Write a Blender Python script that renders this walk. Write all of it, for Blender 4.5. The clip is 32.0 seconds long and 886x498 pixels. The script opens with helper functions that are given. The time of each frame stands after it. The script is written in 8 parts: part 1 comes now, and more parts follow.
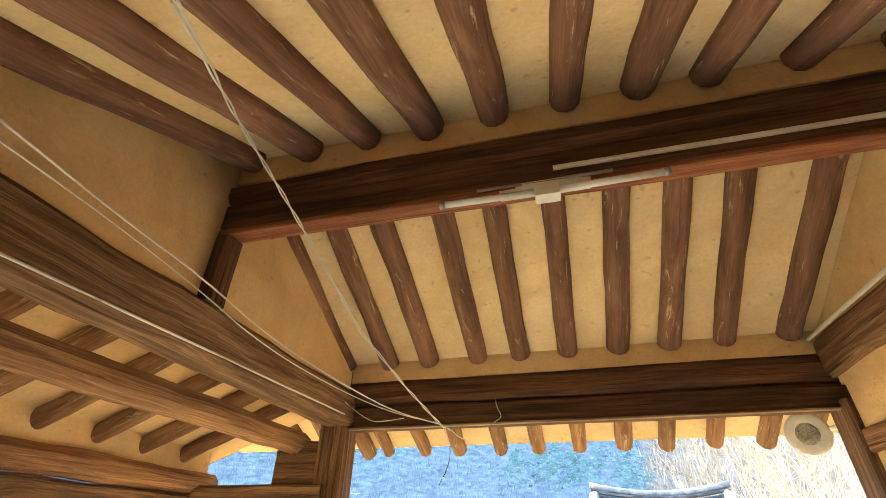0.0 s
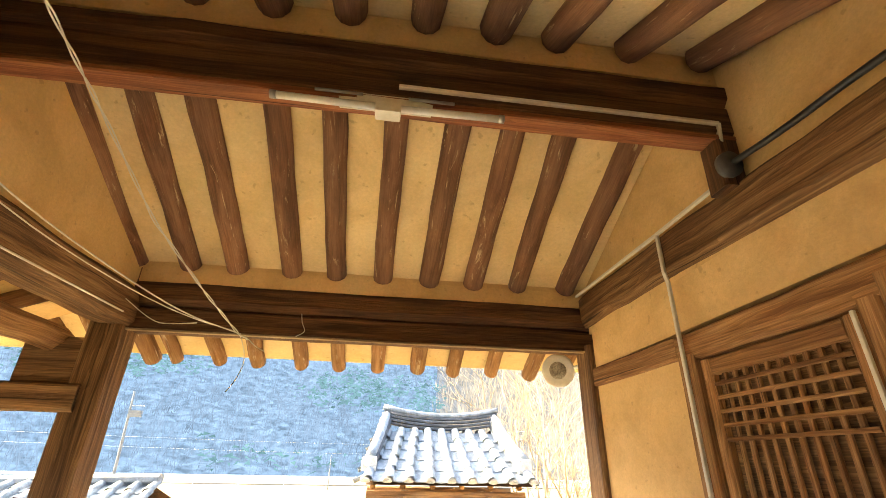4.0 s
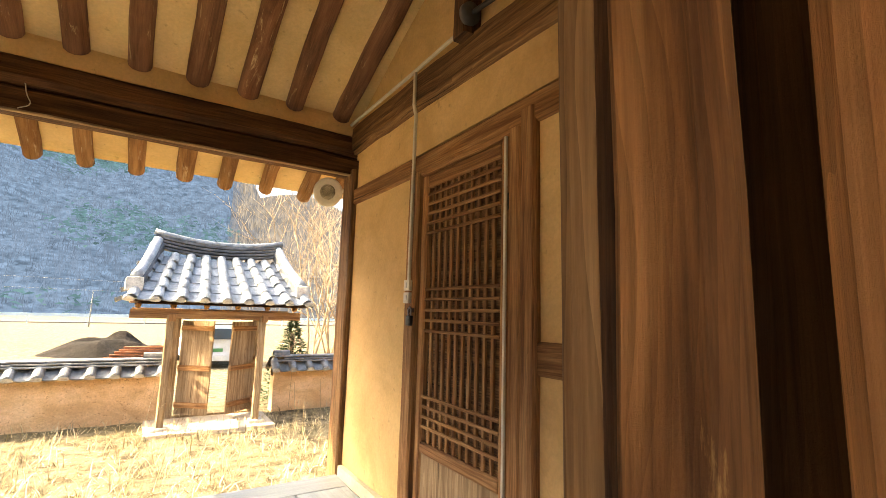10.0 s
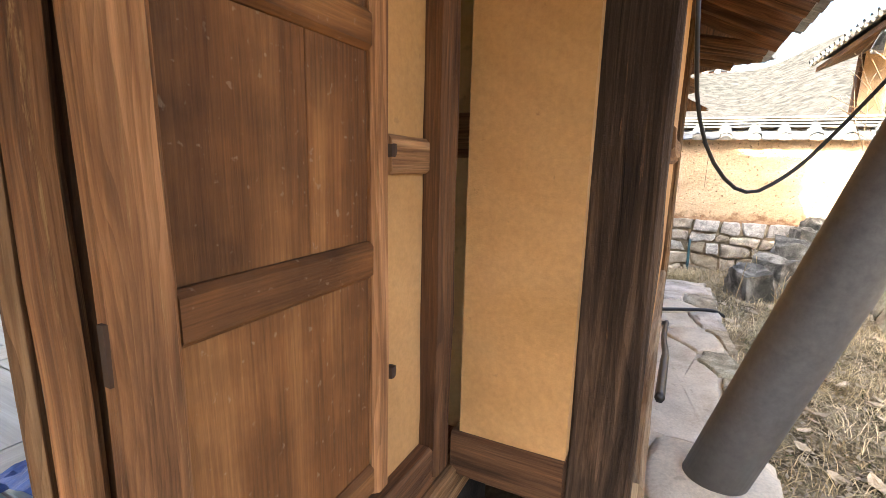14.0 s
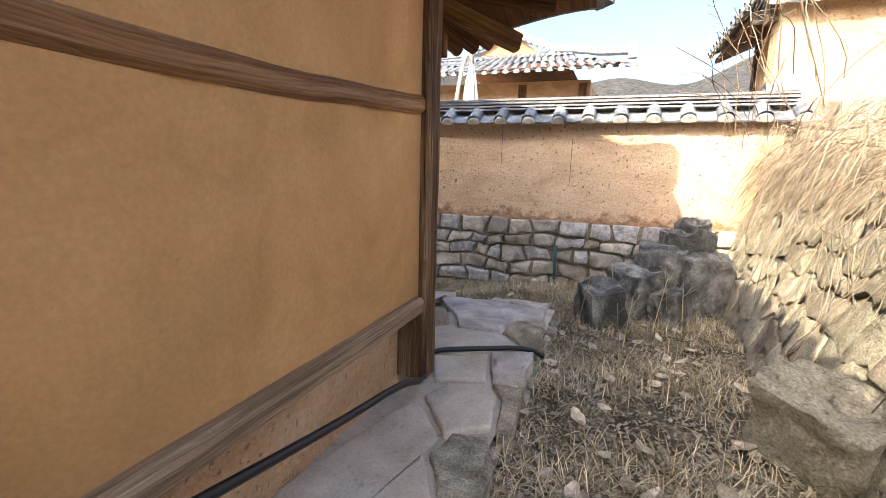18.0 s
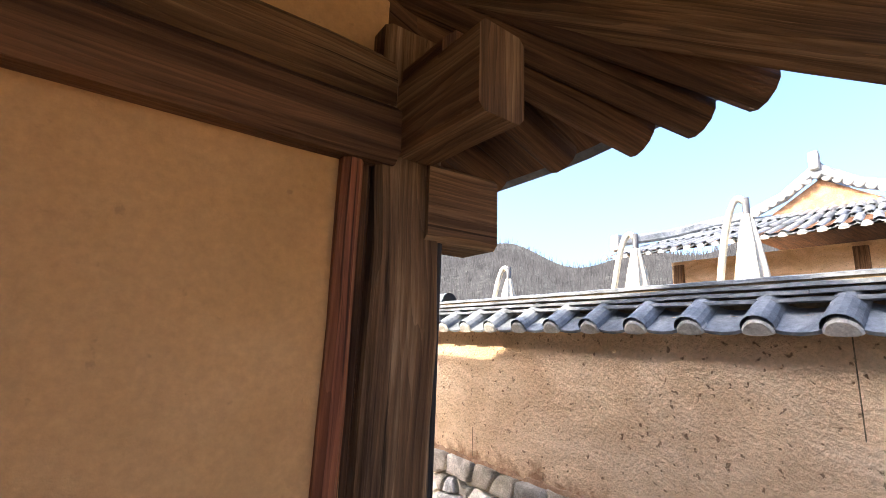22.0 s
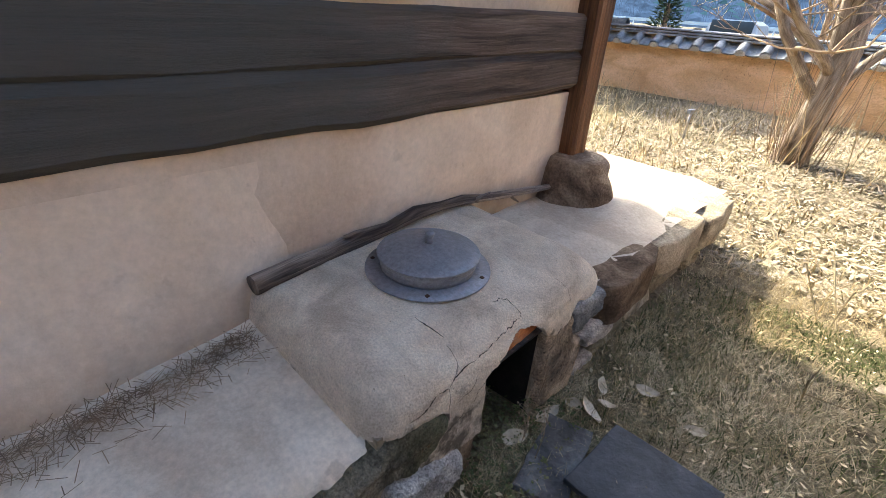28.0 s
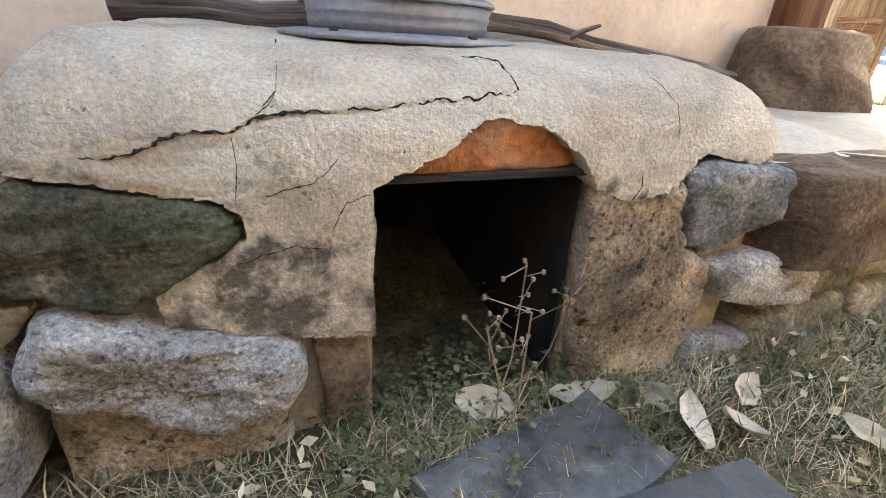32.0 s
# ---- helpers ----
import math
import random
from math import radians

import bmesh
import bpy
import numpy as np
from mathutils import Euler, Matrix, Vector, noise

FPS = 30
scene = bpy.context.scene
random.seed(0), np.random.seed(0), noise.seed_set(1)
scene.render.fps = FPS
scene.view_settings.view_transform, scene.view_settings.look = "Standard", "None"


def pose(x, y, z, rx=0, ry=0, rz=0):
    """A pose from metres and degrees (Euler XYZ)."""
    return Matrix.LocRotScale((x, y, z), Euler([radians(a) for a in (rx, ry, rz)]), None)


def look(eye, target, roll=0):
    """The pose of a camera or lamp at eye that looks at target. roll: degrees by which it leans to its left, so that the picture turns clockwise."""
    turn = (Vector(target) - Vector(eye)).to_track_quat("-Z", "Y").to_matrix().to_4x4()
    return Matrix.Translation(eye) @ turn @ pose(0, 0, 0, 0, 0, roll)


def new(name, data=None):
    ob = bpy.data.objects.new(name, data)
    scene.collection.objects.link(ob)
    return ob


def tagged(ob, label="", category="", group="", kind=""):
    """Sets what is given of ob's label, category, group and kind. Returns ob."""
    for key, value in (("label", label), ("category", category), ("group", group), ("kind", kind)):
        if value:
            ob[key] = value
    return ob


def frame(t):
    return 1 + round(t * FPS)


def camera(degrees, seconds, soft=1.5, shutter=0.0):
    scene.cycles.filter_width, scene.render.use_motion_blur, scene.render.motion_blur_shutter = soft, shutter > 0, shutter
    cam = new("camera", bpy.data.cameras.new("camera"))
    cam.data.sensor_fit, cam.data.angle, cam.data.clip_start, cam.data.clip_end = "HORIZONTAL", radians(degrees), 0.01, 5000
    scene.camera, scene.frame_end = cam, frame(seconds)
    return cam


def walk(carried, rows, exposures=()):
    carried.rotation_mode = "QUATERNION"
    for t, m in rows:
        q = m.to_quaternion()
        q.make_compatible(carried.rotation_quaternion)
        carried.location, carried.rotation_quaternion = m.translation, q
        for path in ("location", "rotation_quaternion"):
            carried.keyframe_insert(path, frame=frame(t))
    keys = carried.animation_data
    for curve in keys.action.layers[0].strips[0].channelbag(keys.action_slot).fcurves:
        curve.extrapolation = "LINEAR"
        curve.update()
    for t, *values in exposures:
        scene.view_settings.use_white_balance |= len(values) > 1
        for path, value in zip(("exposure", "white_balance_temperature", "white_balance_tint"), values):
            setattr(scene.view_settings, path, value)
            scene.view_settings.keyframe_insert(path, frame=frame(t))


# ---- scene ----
import collections

cam = camera(88.1, 32.0, soft=0.6)
METRES, EYE, TILT, LEAN, TURN = 10.7, 1.5, 0.0, 0.0, 15.2
ROWS = [
    (0.0, 0.0, 0.0, 0.0, -0.56, 33.13, -0.86),
    (0.5, 0.0013, -0.0001, 0.0005, -5.44, 33.25, -0.78),
    (1.0, 0.0035, 0.001, 0.0004, -10.75, 33.01, -0.65),
    (1.5, 0.0045, 0.0012, 0.0002, -15.69, 32.66, -0.61),
    (2.0, 0.0062, 0.0015, 0.0, -19.82, 32.01, -0.59),
    (2.5, 0.007, 0.0021, -0.0006, -22.4, 30.79, -0.57),
    (3.0, 0.0073, 0.0031, -0.0022, -23.2, 29.04, -0.76),
    (3.5, 0.0078, 0.004, -0.0035, -23.05, 26.98, -0.94),
    (5.5, 0.0108, 0.0045, -0.0051, -27.52, 22.99, -1.12),
    (6.0, 0.012, 0.0037, -0.0056, -31.98, 22.9, -1.06),
    (6.5, 0.0134, 0.0022, -0.0078, -36.93, 22.56, -1.05),
    (7.0, 0.0142, 0.0012, -0.0105, -41.14, 21.58, -1.03),
    (7.5, 0.0159, -0.0003, -0.0135, -44.49, 19.76, -0.98),
    (8.0, 0.0198, -0.0014, -0.0158, -47.37, 17.26, -1.04),
    (8.5, 0.0212, -0.0025, -0.0188, -49.21, 14.62, -1.27),
    (9.0, 0.0222, -0.0062, -0.0234, -49.53, 12.18, -1.38),
    (9.5, 0.0191, -0.0159, -0.0276, -48.49, 10.19, -1.53),
    (10.0, 0.0161, -0.0278, -0.0345, -47.71, 8.09, -1.69),
    (10.5, 0.0074, -0.0363, -0.0399, -47.66, 4.91, -1.74),
    (11.0, -0.0029, -0.0402, -0.0442, -48.2, 0.21, -1.86),
    (11.5, -0.0044, -0.0451, -0.0515, -47.74, -5.29, -2.06),
    (12.0, 0.0012, -0.0531, -0.0583, -46.09, -9.95, -1.77),
    (12.5, 0.0068, -0.0639, -0.0603, -47.5, -12.67, -2.01),
    (13.0, 0.01, -0.0694, -0.0584, -56.81, -11.86, -2.26),
    (13.5, 0.0071, -0.0693, -0.0554, -67.65, -11.3, -1.93),
    (14.0, 0.0034, -0.0725, -0.0556, -78.45, -11.14, -1.33),
    (14.5, 0.0053, -0.086, -0.0585, -87.82, -11.69, -1.08),
    (15.0, 0.0148, -0.1038, -0.0605, -91.98, -11.91, -1.03),
    (15.5, 0.0415, -0.1188, -0.0601, -93.98, -11.99, -0.99),
    (17.5, 0.1243, -0.1934, -0.0785, -84.32, -10.7, -1.53),
    (18.0, 0.1616, -0.2075, -0.0734, -84.14, -10.02, -1.51),
    (18.5, 0.2014, -0.2071, -0.0713, -84.94, -9.55, -1.33),
    (19.0, 0.2432, -0.2093, -0.0682, -85.11, -9.57, -1.5),
    (19.5, 0.2842, -0.2188, -0.0664, -83.14, -9.49, -1.53),
    (20.0, 0.3238, -0.2215, -0.0679, -78.47, -8.82, -1.61),
    (20.5, 0.361, -0.2243, -0.0672, -71.83, -5.59, -1.9),
    (21.0, 0.3896, -0.2221, -0.0552, -65.0, 0.88, -1.98),
    (21.5, 0.412, -0.2124, -0.0386, -58.33, 8.1, -2.36),
    (22.0, 0.4368, -0.2063, -0.031, -51.51, 11.27, -2.09),
    (22.5, 0.4669, -0.2035, -0.0279, -42.87, 12.28, -2.55),
    (23.0, 0.4907, -0.197, -0.0305, -33.51, 9.77, -2.78),
    (23.5, 0.5089, -0.1885, -0.0353, -25.29, 4.59, -2.99),
    (24.0, 0.5295, -0.1842, -0.0459, -20.39, -2.74, -3.42),
    (24.5, 0.544, -0.1767, -0.054, -16.67, -10.02, -3.3),
    (25.0, 0.5599, -0.1628, -0.0637, -11.7, -15.84, -3.17),
    (25.5, 0.5759, -0.162, -0.0821, -5.49, -18.49, -2.74),
    (26.0, 0.5912, -0.1645, -0.0891, 1.67, -19.86, -2.95),
    (26.5, 0.6066, -0.1584, -0.0929, 9.78, -20.94, -2.92),
    (28.5, 0.6332, -0.0981, -0.1067, 33.95, -30.86, -3.39),
    (29.0, 0.6436, -0.0814, -0.1111, 38.49, -32.44, -3.18),
    (29.5, 0.6465, -0.0705, -0.1254, 42.34, -33.96, -3.22),
    (30.0, 0.6452, -0.0661, -0.1409, 45.62, -34.47, -3.2),
    (30.5, 0.6449, -0.0632, -0.1497, 48.56, -33.25, -3.17),
    (31.0, 0.6433, -0.0604, -0.1594, 51.3, -30.64, -3.22),
    (31.5, 0.6397, -0.0582, -0.1677, 53.7, -27.8, -3.27),
    (32.0, 0.6379, -0.0568, -0.1682, 55.46, -25.48, -3.42),
]
walk(cam, [(t, pose(0, 0, EYE, TILT, LEAN, TURN) @ pose(METRES * x, METRES * y, METRES * z, 90 + pitch, roll, yaw)) for t, x, y, z, yaw, pitch, roll in ROWS],
     [(0.0, 5.02, 6700, -3), (3.0, 5.05, 7400, -1), (5.5, 4.82, 9300, 3), (8.0, 4.48, 9300, 5), (10.5, 4.20, 8800, 6), (12.0, 4.10, 8300, 8), (13.0, 4.15, 8000, 7), (14.0, 4.35, 7100, 6), (15.0, 3.55, 6600, 8), (19.0, 3.25, 6500, 8), (21.0, 3.40, 6300, 10), (22.0, 3.40, 6200, 10), (23.5, 2.92, 6500, 13), (25.0, 3.12, 6600, 9), (27.0, 3.42, 6500, 5), (29.0, 3.85, 6300, 2), (30.0, 4.10, 6300, 0), (32.0, 4.98, 7000, -3)])

# ---- world, sun ----
SUN_TO = Vector((1.0, -0.44, -0.84)).normalized()          # the way the sunlight travels
world = bpy.data.worlds.new("world")
scene.world = world
world.use_nodes = True
sky = world.node_tree.nodes.new("ShaderNodeTexSky")
sky.sky_type, sky.sun_disc = "NISHITA", False
sky.sun_elevation = math.asin(-SUN_TO.z)
sky.sun_rotation = math.atan2(-SUN_TO.x, -SUN_TO.y)
sky.air_density, sky.dust_density, sky.ozone_density = 0.75, 5.0, 3.0
background = world.node_tree.nodes["Background"]
background.inputs["Strength"].default_value = 0.072
world.node_tree.links.new(sky.outputs[0], background.inputs[0])
sun_data = bpy.data.lights.new("sun", "SUN")
sun_data.energy, sun_data.angle, sun_data.color = 1.42, radians(0.6), (1.0, 0.88, 0.70)
sun = new("sun", sun_data)
sun.matrix_world = look((-30, 20, 30), Vector((-30, 20, 30)) + SUN_TO)


# ---- materials ----
def node(m, kind, **values):
    n = m.node_tree.nodes.new("ShaderNode" + kind)
    for k, v in values.items():
        n.inputs[k].default_value = v
    return n


def material(name, colours, scale=(3, 3, 3), rough=0.85, metal=0.0, bump=0.25, fine=40.0, uv=False, stains=0.35, stain_scale=1.1,
             stain=None, vary=0.12, depth=0.01, spots=0.0, spot_colour=(0.1, 0.08, 0.06), spot_scale=28.0, distort=0.6, wear=0.0, wear_colour=(0.6, 0.4, 0.2), grit=0.22, haze_glow=None, rings=0.0, ring_scale=24.0, spot_at=0.66, wear_at=0.60, island=0.0):
    """A weathered surface: a ramp over stretched noise, broad stains, small spots, fine relief, a shift from piece to piece."""
    m = bpy.data.materials.new(name)
    m.use_nodes = True
    ln = m.node_tree.links.new
    out = m.node_tree.nodes["Principled BSDF"]
    out.inputs["Roughness"].default_value = rough
    out.inputs["Metallic"].default_value = metal
    out.inputs["Specular IOR Level"].default_value = 0.0 if haze_glow else 0.5 if rough < 0.6 else 0.18
    co = m.node_tree.nodes.new("ShaderNodeTexCoord")
    info = m.node_tree.nodes.new("ShaderNodeObjectInfo")
    shift = node(m, "VectorMath")
    shift.operation = "MULTIPLY_ADD"
    ln(info.outputs["Random"], shift.inputs[0])
    shift.inputs[1].default_value = (17.3, 9.1, 5.7)
    ln(co.outputs["UV" if uv else "Object"], shift.inputs[2])
    mp = node(m, "Mapping", Scale=scale)
    ln(shift.outputs[0], mp.inputs["Vector"])
    grain = node(m, "TexNoise", Scale=1.0, Detail=9.0, Roughness=0.62, Distortion=distort)
    ln(mp.outputs[0], grain.inputs["Vector"])
    ramp = m.node_tree.nodes.new("ShaderNodeValToRGB")
    e = ramp.color_ramp.elements
    while len(e) < len(colours):
        e.new(0.5)
    for i, c in enumerate(colours):
        e[i].position = 0.37 + 0.26 * i / max(1, len(colours) - 1)
        e[i].color = (*c, 1)
    ln(grain.outputs["Fac"], ramp.inputs["Fac"])
    col = ramp.outputs["Color"]
    broad = node(m, "TexNoise", Scale=stain_scale, Detail=5.0, Roughness=0.6)
    ln(shift.outputs[0], broad.inputs["Vector"])
    if stains:
        rb = m.node_tree.nodes.new("ShaderNodeMapRange")
        rb.inputs["From Min"].default_value, rb.inputs["From Max"].default_value = 0.42, 0.72
        rb.inputs["To Max"].default_value = stains
        ln(broad.outputs["Fac"], rb.inputs["Value"])
        mix = m.node_tree.nodes.new("ShaderNodeMix")
        mix.data_type, mix.blend_type = "RGBA", "MIX"
        ln(rb.outputs[0], mix.inputs["Factor"])
        ln(col, mix.inputs["A"])
        mix.inputs["B"].default_value = (*(stain or [c * 0.6 for c in colours[0]]), 1)
        col = mix.outputs["Result"]
    if wear:
        wn = node(m, "TexNoise", Scale=2.2, Detail=10.0, Roughness=0.75, Distortion=0.8)
        ln(mp.outputs[0], wn.inputs["Vector"])
        rw = m.node_tree.nodes.new("ShaderNodeMapRange")
        rw.inputs["From Min"].default_value, rw.inputs["From Max"].default_value = wear_at, wear_at + 0.06
        rw.inputs["To Max"].default_value = wear
        ln(wn.outputs["Fac"], rw.inputs["Value"])
        mix = m.node_tree.nodes.new("ShaderNodeMix")
        mix.data_type = "RGBA"
        ln(rw.outputs[0], mix.inputs["Factor"])
        ln(col, mix.inputs["A"])
        mix.inputs["B"].default_value = (*wear_colour, 1)
        col = mix.outputs["Result"]
    if spots:
        sp = node(m, "TexNoise", Scale=spot_scale, Detail=3.0, Roughness=0.5)
        ln(shift.outputs[0], sp.inputs["Vector"])
        rs = m.node_tree.nodes.new("ShaderNodeMapRange")
        rs.inputs["From Min"].default_value, rs.inputs["From Max"].default_value = spot_at, spot_at + 0.06
        rs.inputs["To Max"].default_value = spots
        ln(sp.outputs["Fac"], rs.inputs["Value"])
        mix = m.node_tree.nodes.new("ShaderNodeMix")
        mix.data_type = "RGBA"
        ln(rs.outputs[0], mix.inputs["Factor"])
        ln(col, mix.inputs["A"])
        mix.inputs["B"].default_value = (*spot_colour, 1)
        col = mix.outputs["Result"]
    if grit:
        gn = node(m, "TexNoise", Scale=1.0 if uv else fine, Detail=8.0, Roughness=0.7)
        if uv:
            gm = node(m, "Mapping", Scale=(5.0, 190.0, 1.0))
            ln(shift.outputs[0], gm.inputs["Vector"])
            ln(gm.outputs[0], gn.inputs["Vector"])
        else:
            ln(shift.outputs[0], gn.inputs["Vector"])
        rg = m.node_tree.nodes.new("ShaderNodeMapRange")
        rg.inputs["From Min"].default_value, rg.inputs["From Max"].default_value = 0.34, 0.66
        rg.inputs["To Min"].default_value, rg.inputs["To Max"].default_value = 1 - grit, 1 + grit
        ln(gn.outputs["Fac"], rg.inputs["Value"])
        gh = node(m, "HueSaturation")
        ln(rg.outputs[0], gh.inputs["Value"])
        ln(col, gh.inputs["Color"])
        col = gh.outputs["Color"]
    if rings:
        rm = node(m, "Mapping", Scale=(0.13, 1.0, 1.0))
        ln(shift.outputs[0], rm.inputs["Vector"])
        wv = node(m, "TexWave", Scale=ring_scale, Distortion=24.0, Detail=2.5)
        wv.inputs["Detail Scale"].default_value = 0.5
        wv.inputs["Detail Roughness"].default_value = 0.55
        wv.bands_direction, wv.wave_profile = "Y", "SAW"
        ln(rm.outputs[0], wv.inputs["Vector"])
        rr = m.node_tree.nodes.new("ShaderNodeMapRange")
        rr.inputs["To Min"].default_value, rr.inputs["To Max"].default_value = 1 - rings * 0.75, 1 + rings * 0.5
        ln(wv.outputs["Fac"], rr.inputs["Value"])
        rh = node(m, "HueSaturation")
        ln(rr.outputs[0], rh.inputs["Value"])
        ln(col, rh.inputs["Color"])
        col = rh.outputs["Color"]
        cm = node(m, "Mapping", Scale=(0.9, 55.0, 1.0))
        ln(shift.outputs[0], cm.inputs["Vector"])
        cn = node(m, "TexNoise", Scale=1.0, Detail=4.0, Roughness=0.55, Distortion=0.5)
        ln(cm.outputs[0], cn.inputs["Vector"])
        rc = m.node_tree.nodes.new("ShaderNodeMapRange")
        rc.inputs["From Min"].default_value, rc.inputs["From Max"].default_value = 0.64, 0.70
        rc.inputs["To Min"].default_value, rc.inputs["To Max"].default_value = 1.0, max(0.3, 1 - 2.7 * rings)
        ln(cn.outputs["Fac"], rc.inputs["Value"])
        ch = node(m, "HueSaturation")
        ln(rc.outputs[0], ch.inputs["Value"])
        ln(col, ch.inputs["Color"])
        col = ch.outputs["Color"]
    # Distant haze put into the colour as emission, mottled by the grain noise.
    if haze_glow:
        haze = node(m, "HueSaturation", Color=(*haze_glow, 1))
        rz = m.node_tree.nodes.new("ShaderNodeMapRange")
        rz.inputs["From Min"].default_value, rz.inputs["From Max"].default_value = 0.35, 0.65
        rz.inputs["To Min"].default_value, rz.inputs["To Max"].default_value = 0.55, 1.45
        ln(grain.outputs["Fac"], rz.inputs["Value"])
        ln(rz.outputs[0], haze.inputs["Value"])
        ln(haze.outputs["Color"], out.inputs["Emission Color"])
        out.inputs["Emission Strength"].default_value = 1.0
    if island:
        geo = m.node_tree.nodes.new("ShaderNodeNewGeometry")
        ri = m.node_tree.nodes.new("ShaderNodeMapRange")
        ri.inputs["To Min"].default_value, ri.inputs["To Max"].default_value = 1 - island, 1 + island * 0.6
        ln(geo.outputs["Random Per Island"], ri.inputs["Value"])
        ih = node(m, "HueSaturation")
        ln(ri.outputs[0], ih.inputs["Value"])
        ln(col, ih.inputs["Color"])
        col = ih.outputs["Color"]
    if vary:
        hsv = node(m, "HueSaturation")
        rv = m.node_tree.nodes.new("ShaderNodeMapRange")
        rv.inputs["To Min"].default_value, rv.inputs["To Max"].default_value = 1 - vary, 1 + vary
        ln(info.outputs["Random"], rv.inputs["Value"])
        ln(rv.outputs[0], hsv.inputs["Value"])
        ln(col, hsv.inputs["Color"])
        col = hsv.outputs["Color"]
    ln(col, out.inputs["Base Color"])
    if bump:
        fn = node(m, "TexNoise", Scale=fine, Detail=6.0, Roughness=0.65)
        ln(co.outputs["Object"], fn.inputs["Vector"])
        add = m.node_tree.nodes.new("ShaderNodeMath")
        add.operation = "ADD"
        ln((gn if grit and uv else fn).outputs["Fac"], add.inputs[0])
        if rings:
            half = m.node_tree.nodes.new("ShaderNodeMath")
            half.operation = "MULTIPLY_ADD"
            half.inputs[1].default_value = 0.7
            ln(wv.outputs["Fac"], half.inputs[0])
            ln(grain.outputs["Fac"], half.inputs[2])
            ln(half.outputs[0], add.inputs[1])
        elif spots:
            half = m.node_tree.nodes.new("ShaderNodeMath")
            half.operation = "MULTIPLY_ADD"
            half.inputs[1].default_value = -1.2
            ln(rs.outputs[0], half.inputs[0])
            ln(grain.outputs["Fac"], half.inputs[2])
            ln(half.outputs[0], add.inputs[1])
        else:
            ln(grain.outputs["Fac"], add.inputs[1])
        bp = node(m, "Bump", Strength=bump, Distance=depth)
        ln(add.outputs[0], bp.inputs["Height"])
        ln(bp.outputs["Normal"], out.inputs["Normal"])
    return m


def plain(name, colour, rough=0.5, metal=0.0):
    return material(name, [[c * 0.86 for c in colour], colour], (6, 6, 6), rough, metal, 0.06, 60, stains=0.25, vary=0.0, grit=0.06)


ochre = material("ochre_plaster", [(0.607, 0.399, 0.186), (0.691, 0.468, 0.228), (0.745, 0.516, 0.261)], (2.2, 2.2, 2.2), 0.92, bump=0.25, fine=55, stains=0.3, grit=0.07,
                 stain=(0.47, 0.28, 0.115), vary=0.03, spots=0.35, spot_colour=(0.30, 0.19, 0.09), spot_scale=19)
# The ochre plaster in a lighter copy: bounce light painted into the ceiling.
soffit_lit = material("soffit_plaster", [(0.70, 0.515, 0.26), (0.78, 0.585, 0.31), (0.83, 0.64, 0.355)], (2.2, 2.2, 2.2), 0.92, bump=0.25, fine=55, stains=0.3, grit=0.07,
                       stain=(0.58, 0.40, 0.18), vary=0.03, spots=0.35, spot_colour=(0.34, 0.22, 0.10), spot_scale=19)
ochre_bay = material("weathered_ochre_plaster", [(0.46, 0.247, 0.0933), (0.553, 0.303, 0.121), (0.624, 0.354, 0.15)], (1.7, 1.7, 1.7), 0.92, bump=0.3, fine=60, stains=0.5, grit=0.09, stain_scale=0.8,
                     stain=(0.45, 0.275, 0.13), vary=0.05, spots=0.3, spot_colour=(0.18, 0.11, 0.055), spot_scale=34, spot_at=0.70)
ochre_out = material("earth_plaster", [(0.602, 0.378, 0.206), (0.72, 0.478, 0.277), (0.802, 0.56, 0.354)], (1.6, 1.6, 3.2), 0.95, grit=0.14, bump=0.8, fine=38, stains=0.45,
                     stain=(0.48, 0.29, 0.15), vary=0.03, spots=0.6, spot_colour=(0.27, 0.145, 0.075), spot_scale=32, depth=0.025, spot_at=0.635)
wall_earth = material("rammed_earth", [(0.66, 0.44, 0.26), (0.76, 0.53, 0.325), (0.83, 0.60, 0.39)], (1.6, 1.6, 3.2), 0.95, grit=0.14, bump=0.9, fine=38, stains=0.45,
                      stain=(0.56, 0.36, 0.205), vary=0.03, spots=0.75, spot_colour=(0.17, 0.085, 0.042), spot_scale=24, depth=0.03, spot_at=0.63)
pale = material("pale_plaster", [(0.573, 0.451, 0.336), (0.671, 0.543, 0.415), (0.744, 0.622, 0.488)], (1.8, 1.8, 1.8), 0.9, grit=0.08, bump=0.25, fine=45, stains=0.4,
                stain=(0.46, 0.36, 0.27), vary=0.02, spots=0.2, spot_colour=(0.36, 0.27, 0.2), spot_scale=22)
clay = material("cement_render", [(0.583, 0.484, 0.369), (0.682, 0.578, 0.451), (0.77, 0.66, 0.528)], (2.4, 2.4, 4), 0.95, bump=1.0, fine=210, stains=0.7, stain_scale=1.6, grit=0.17,
                stain=(0.36, 0.30, 0.235), vary=0.02, spots=0.5, spot_colour=(0.24, 0.19, 0.14), spot_scale=70, depth=0.006, spot_at=0.715)
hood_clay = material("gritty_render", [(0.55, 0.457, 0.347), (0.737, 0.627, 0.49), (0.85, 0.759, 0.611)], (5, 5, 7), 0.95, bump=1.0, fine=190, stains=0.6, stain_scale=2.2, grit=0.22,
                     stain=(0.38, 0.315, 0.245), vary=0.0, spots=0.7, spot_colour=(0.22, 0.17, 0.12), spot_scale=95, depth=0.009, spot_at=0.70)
red_clay = material("fired_clay", [(0.30, 0.11, 0.045), (0.46, 0.19, 0.08), (0.40, 0.22, 0.13)], (9, 9, 9), 0.95, bump=0.8, fine=70, stains=0.5)
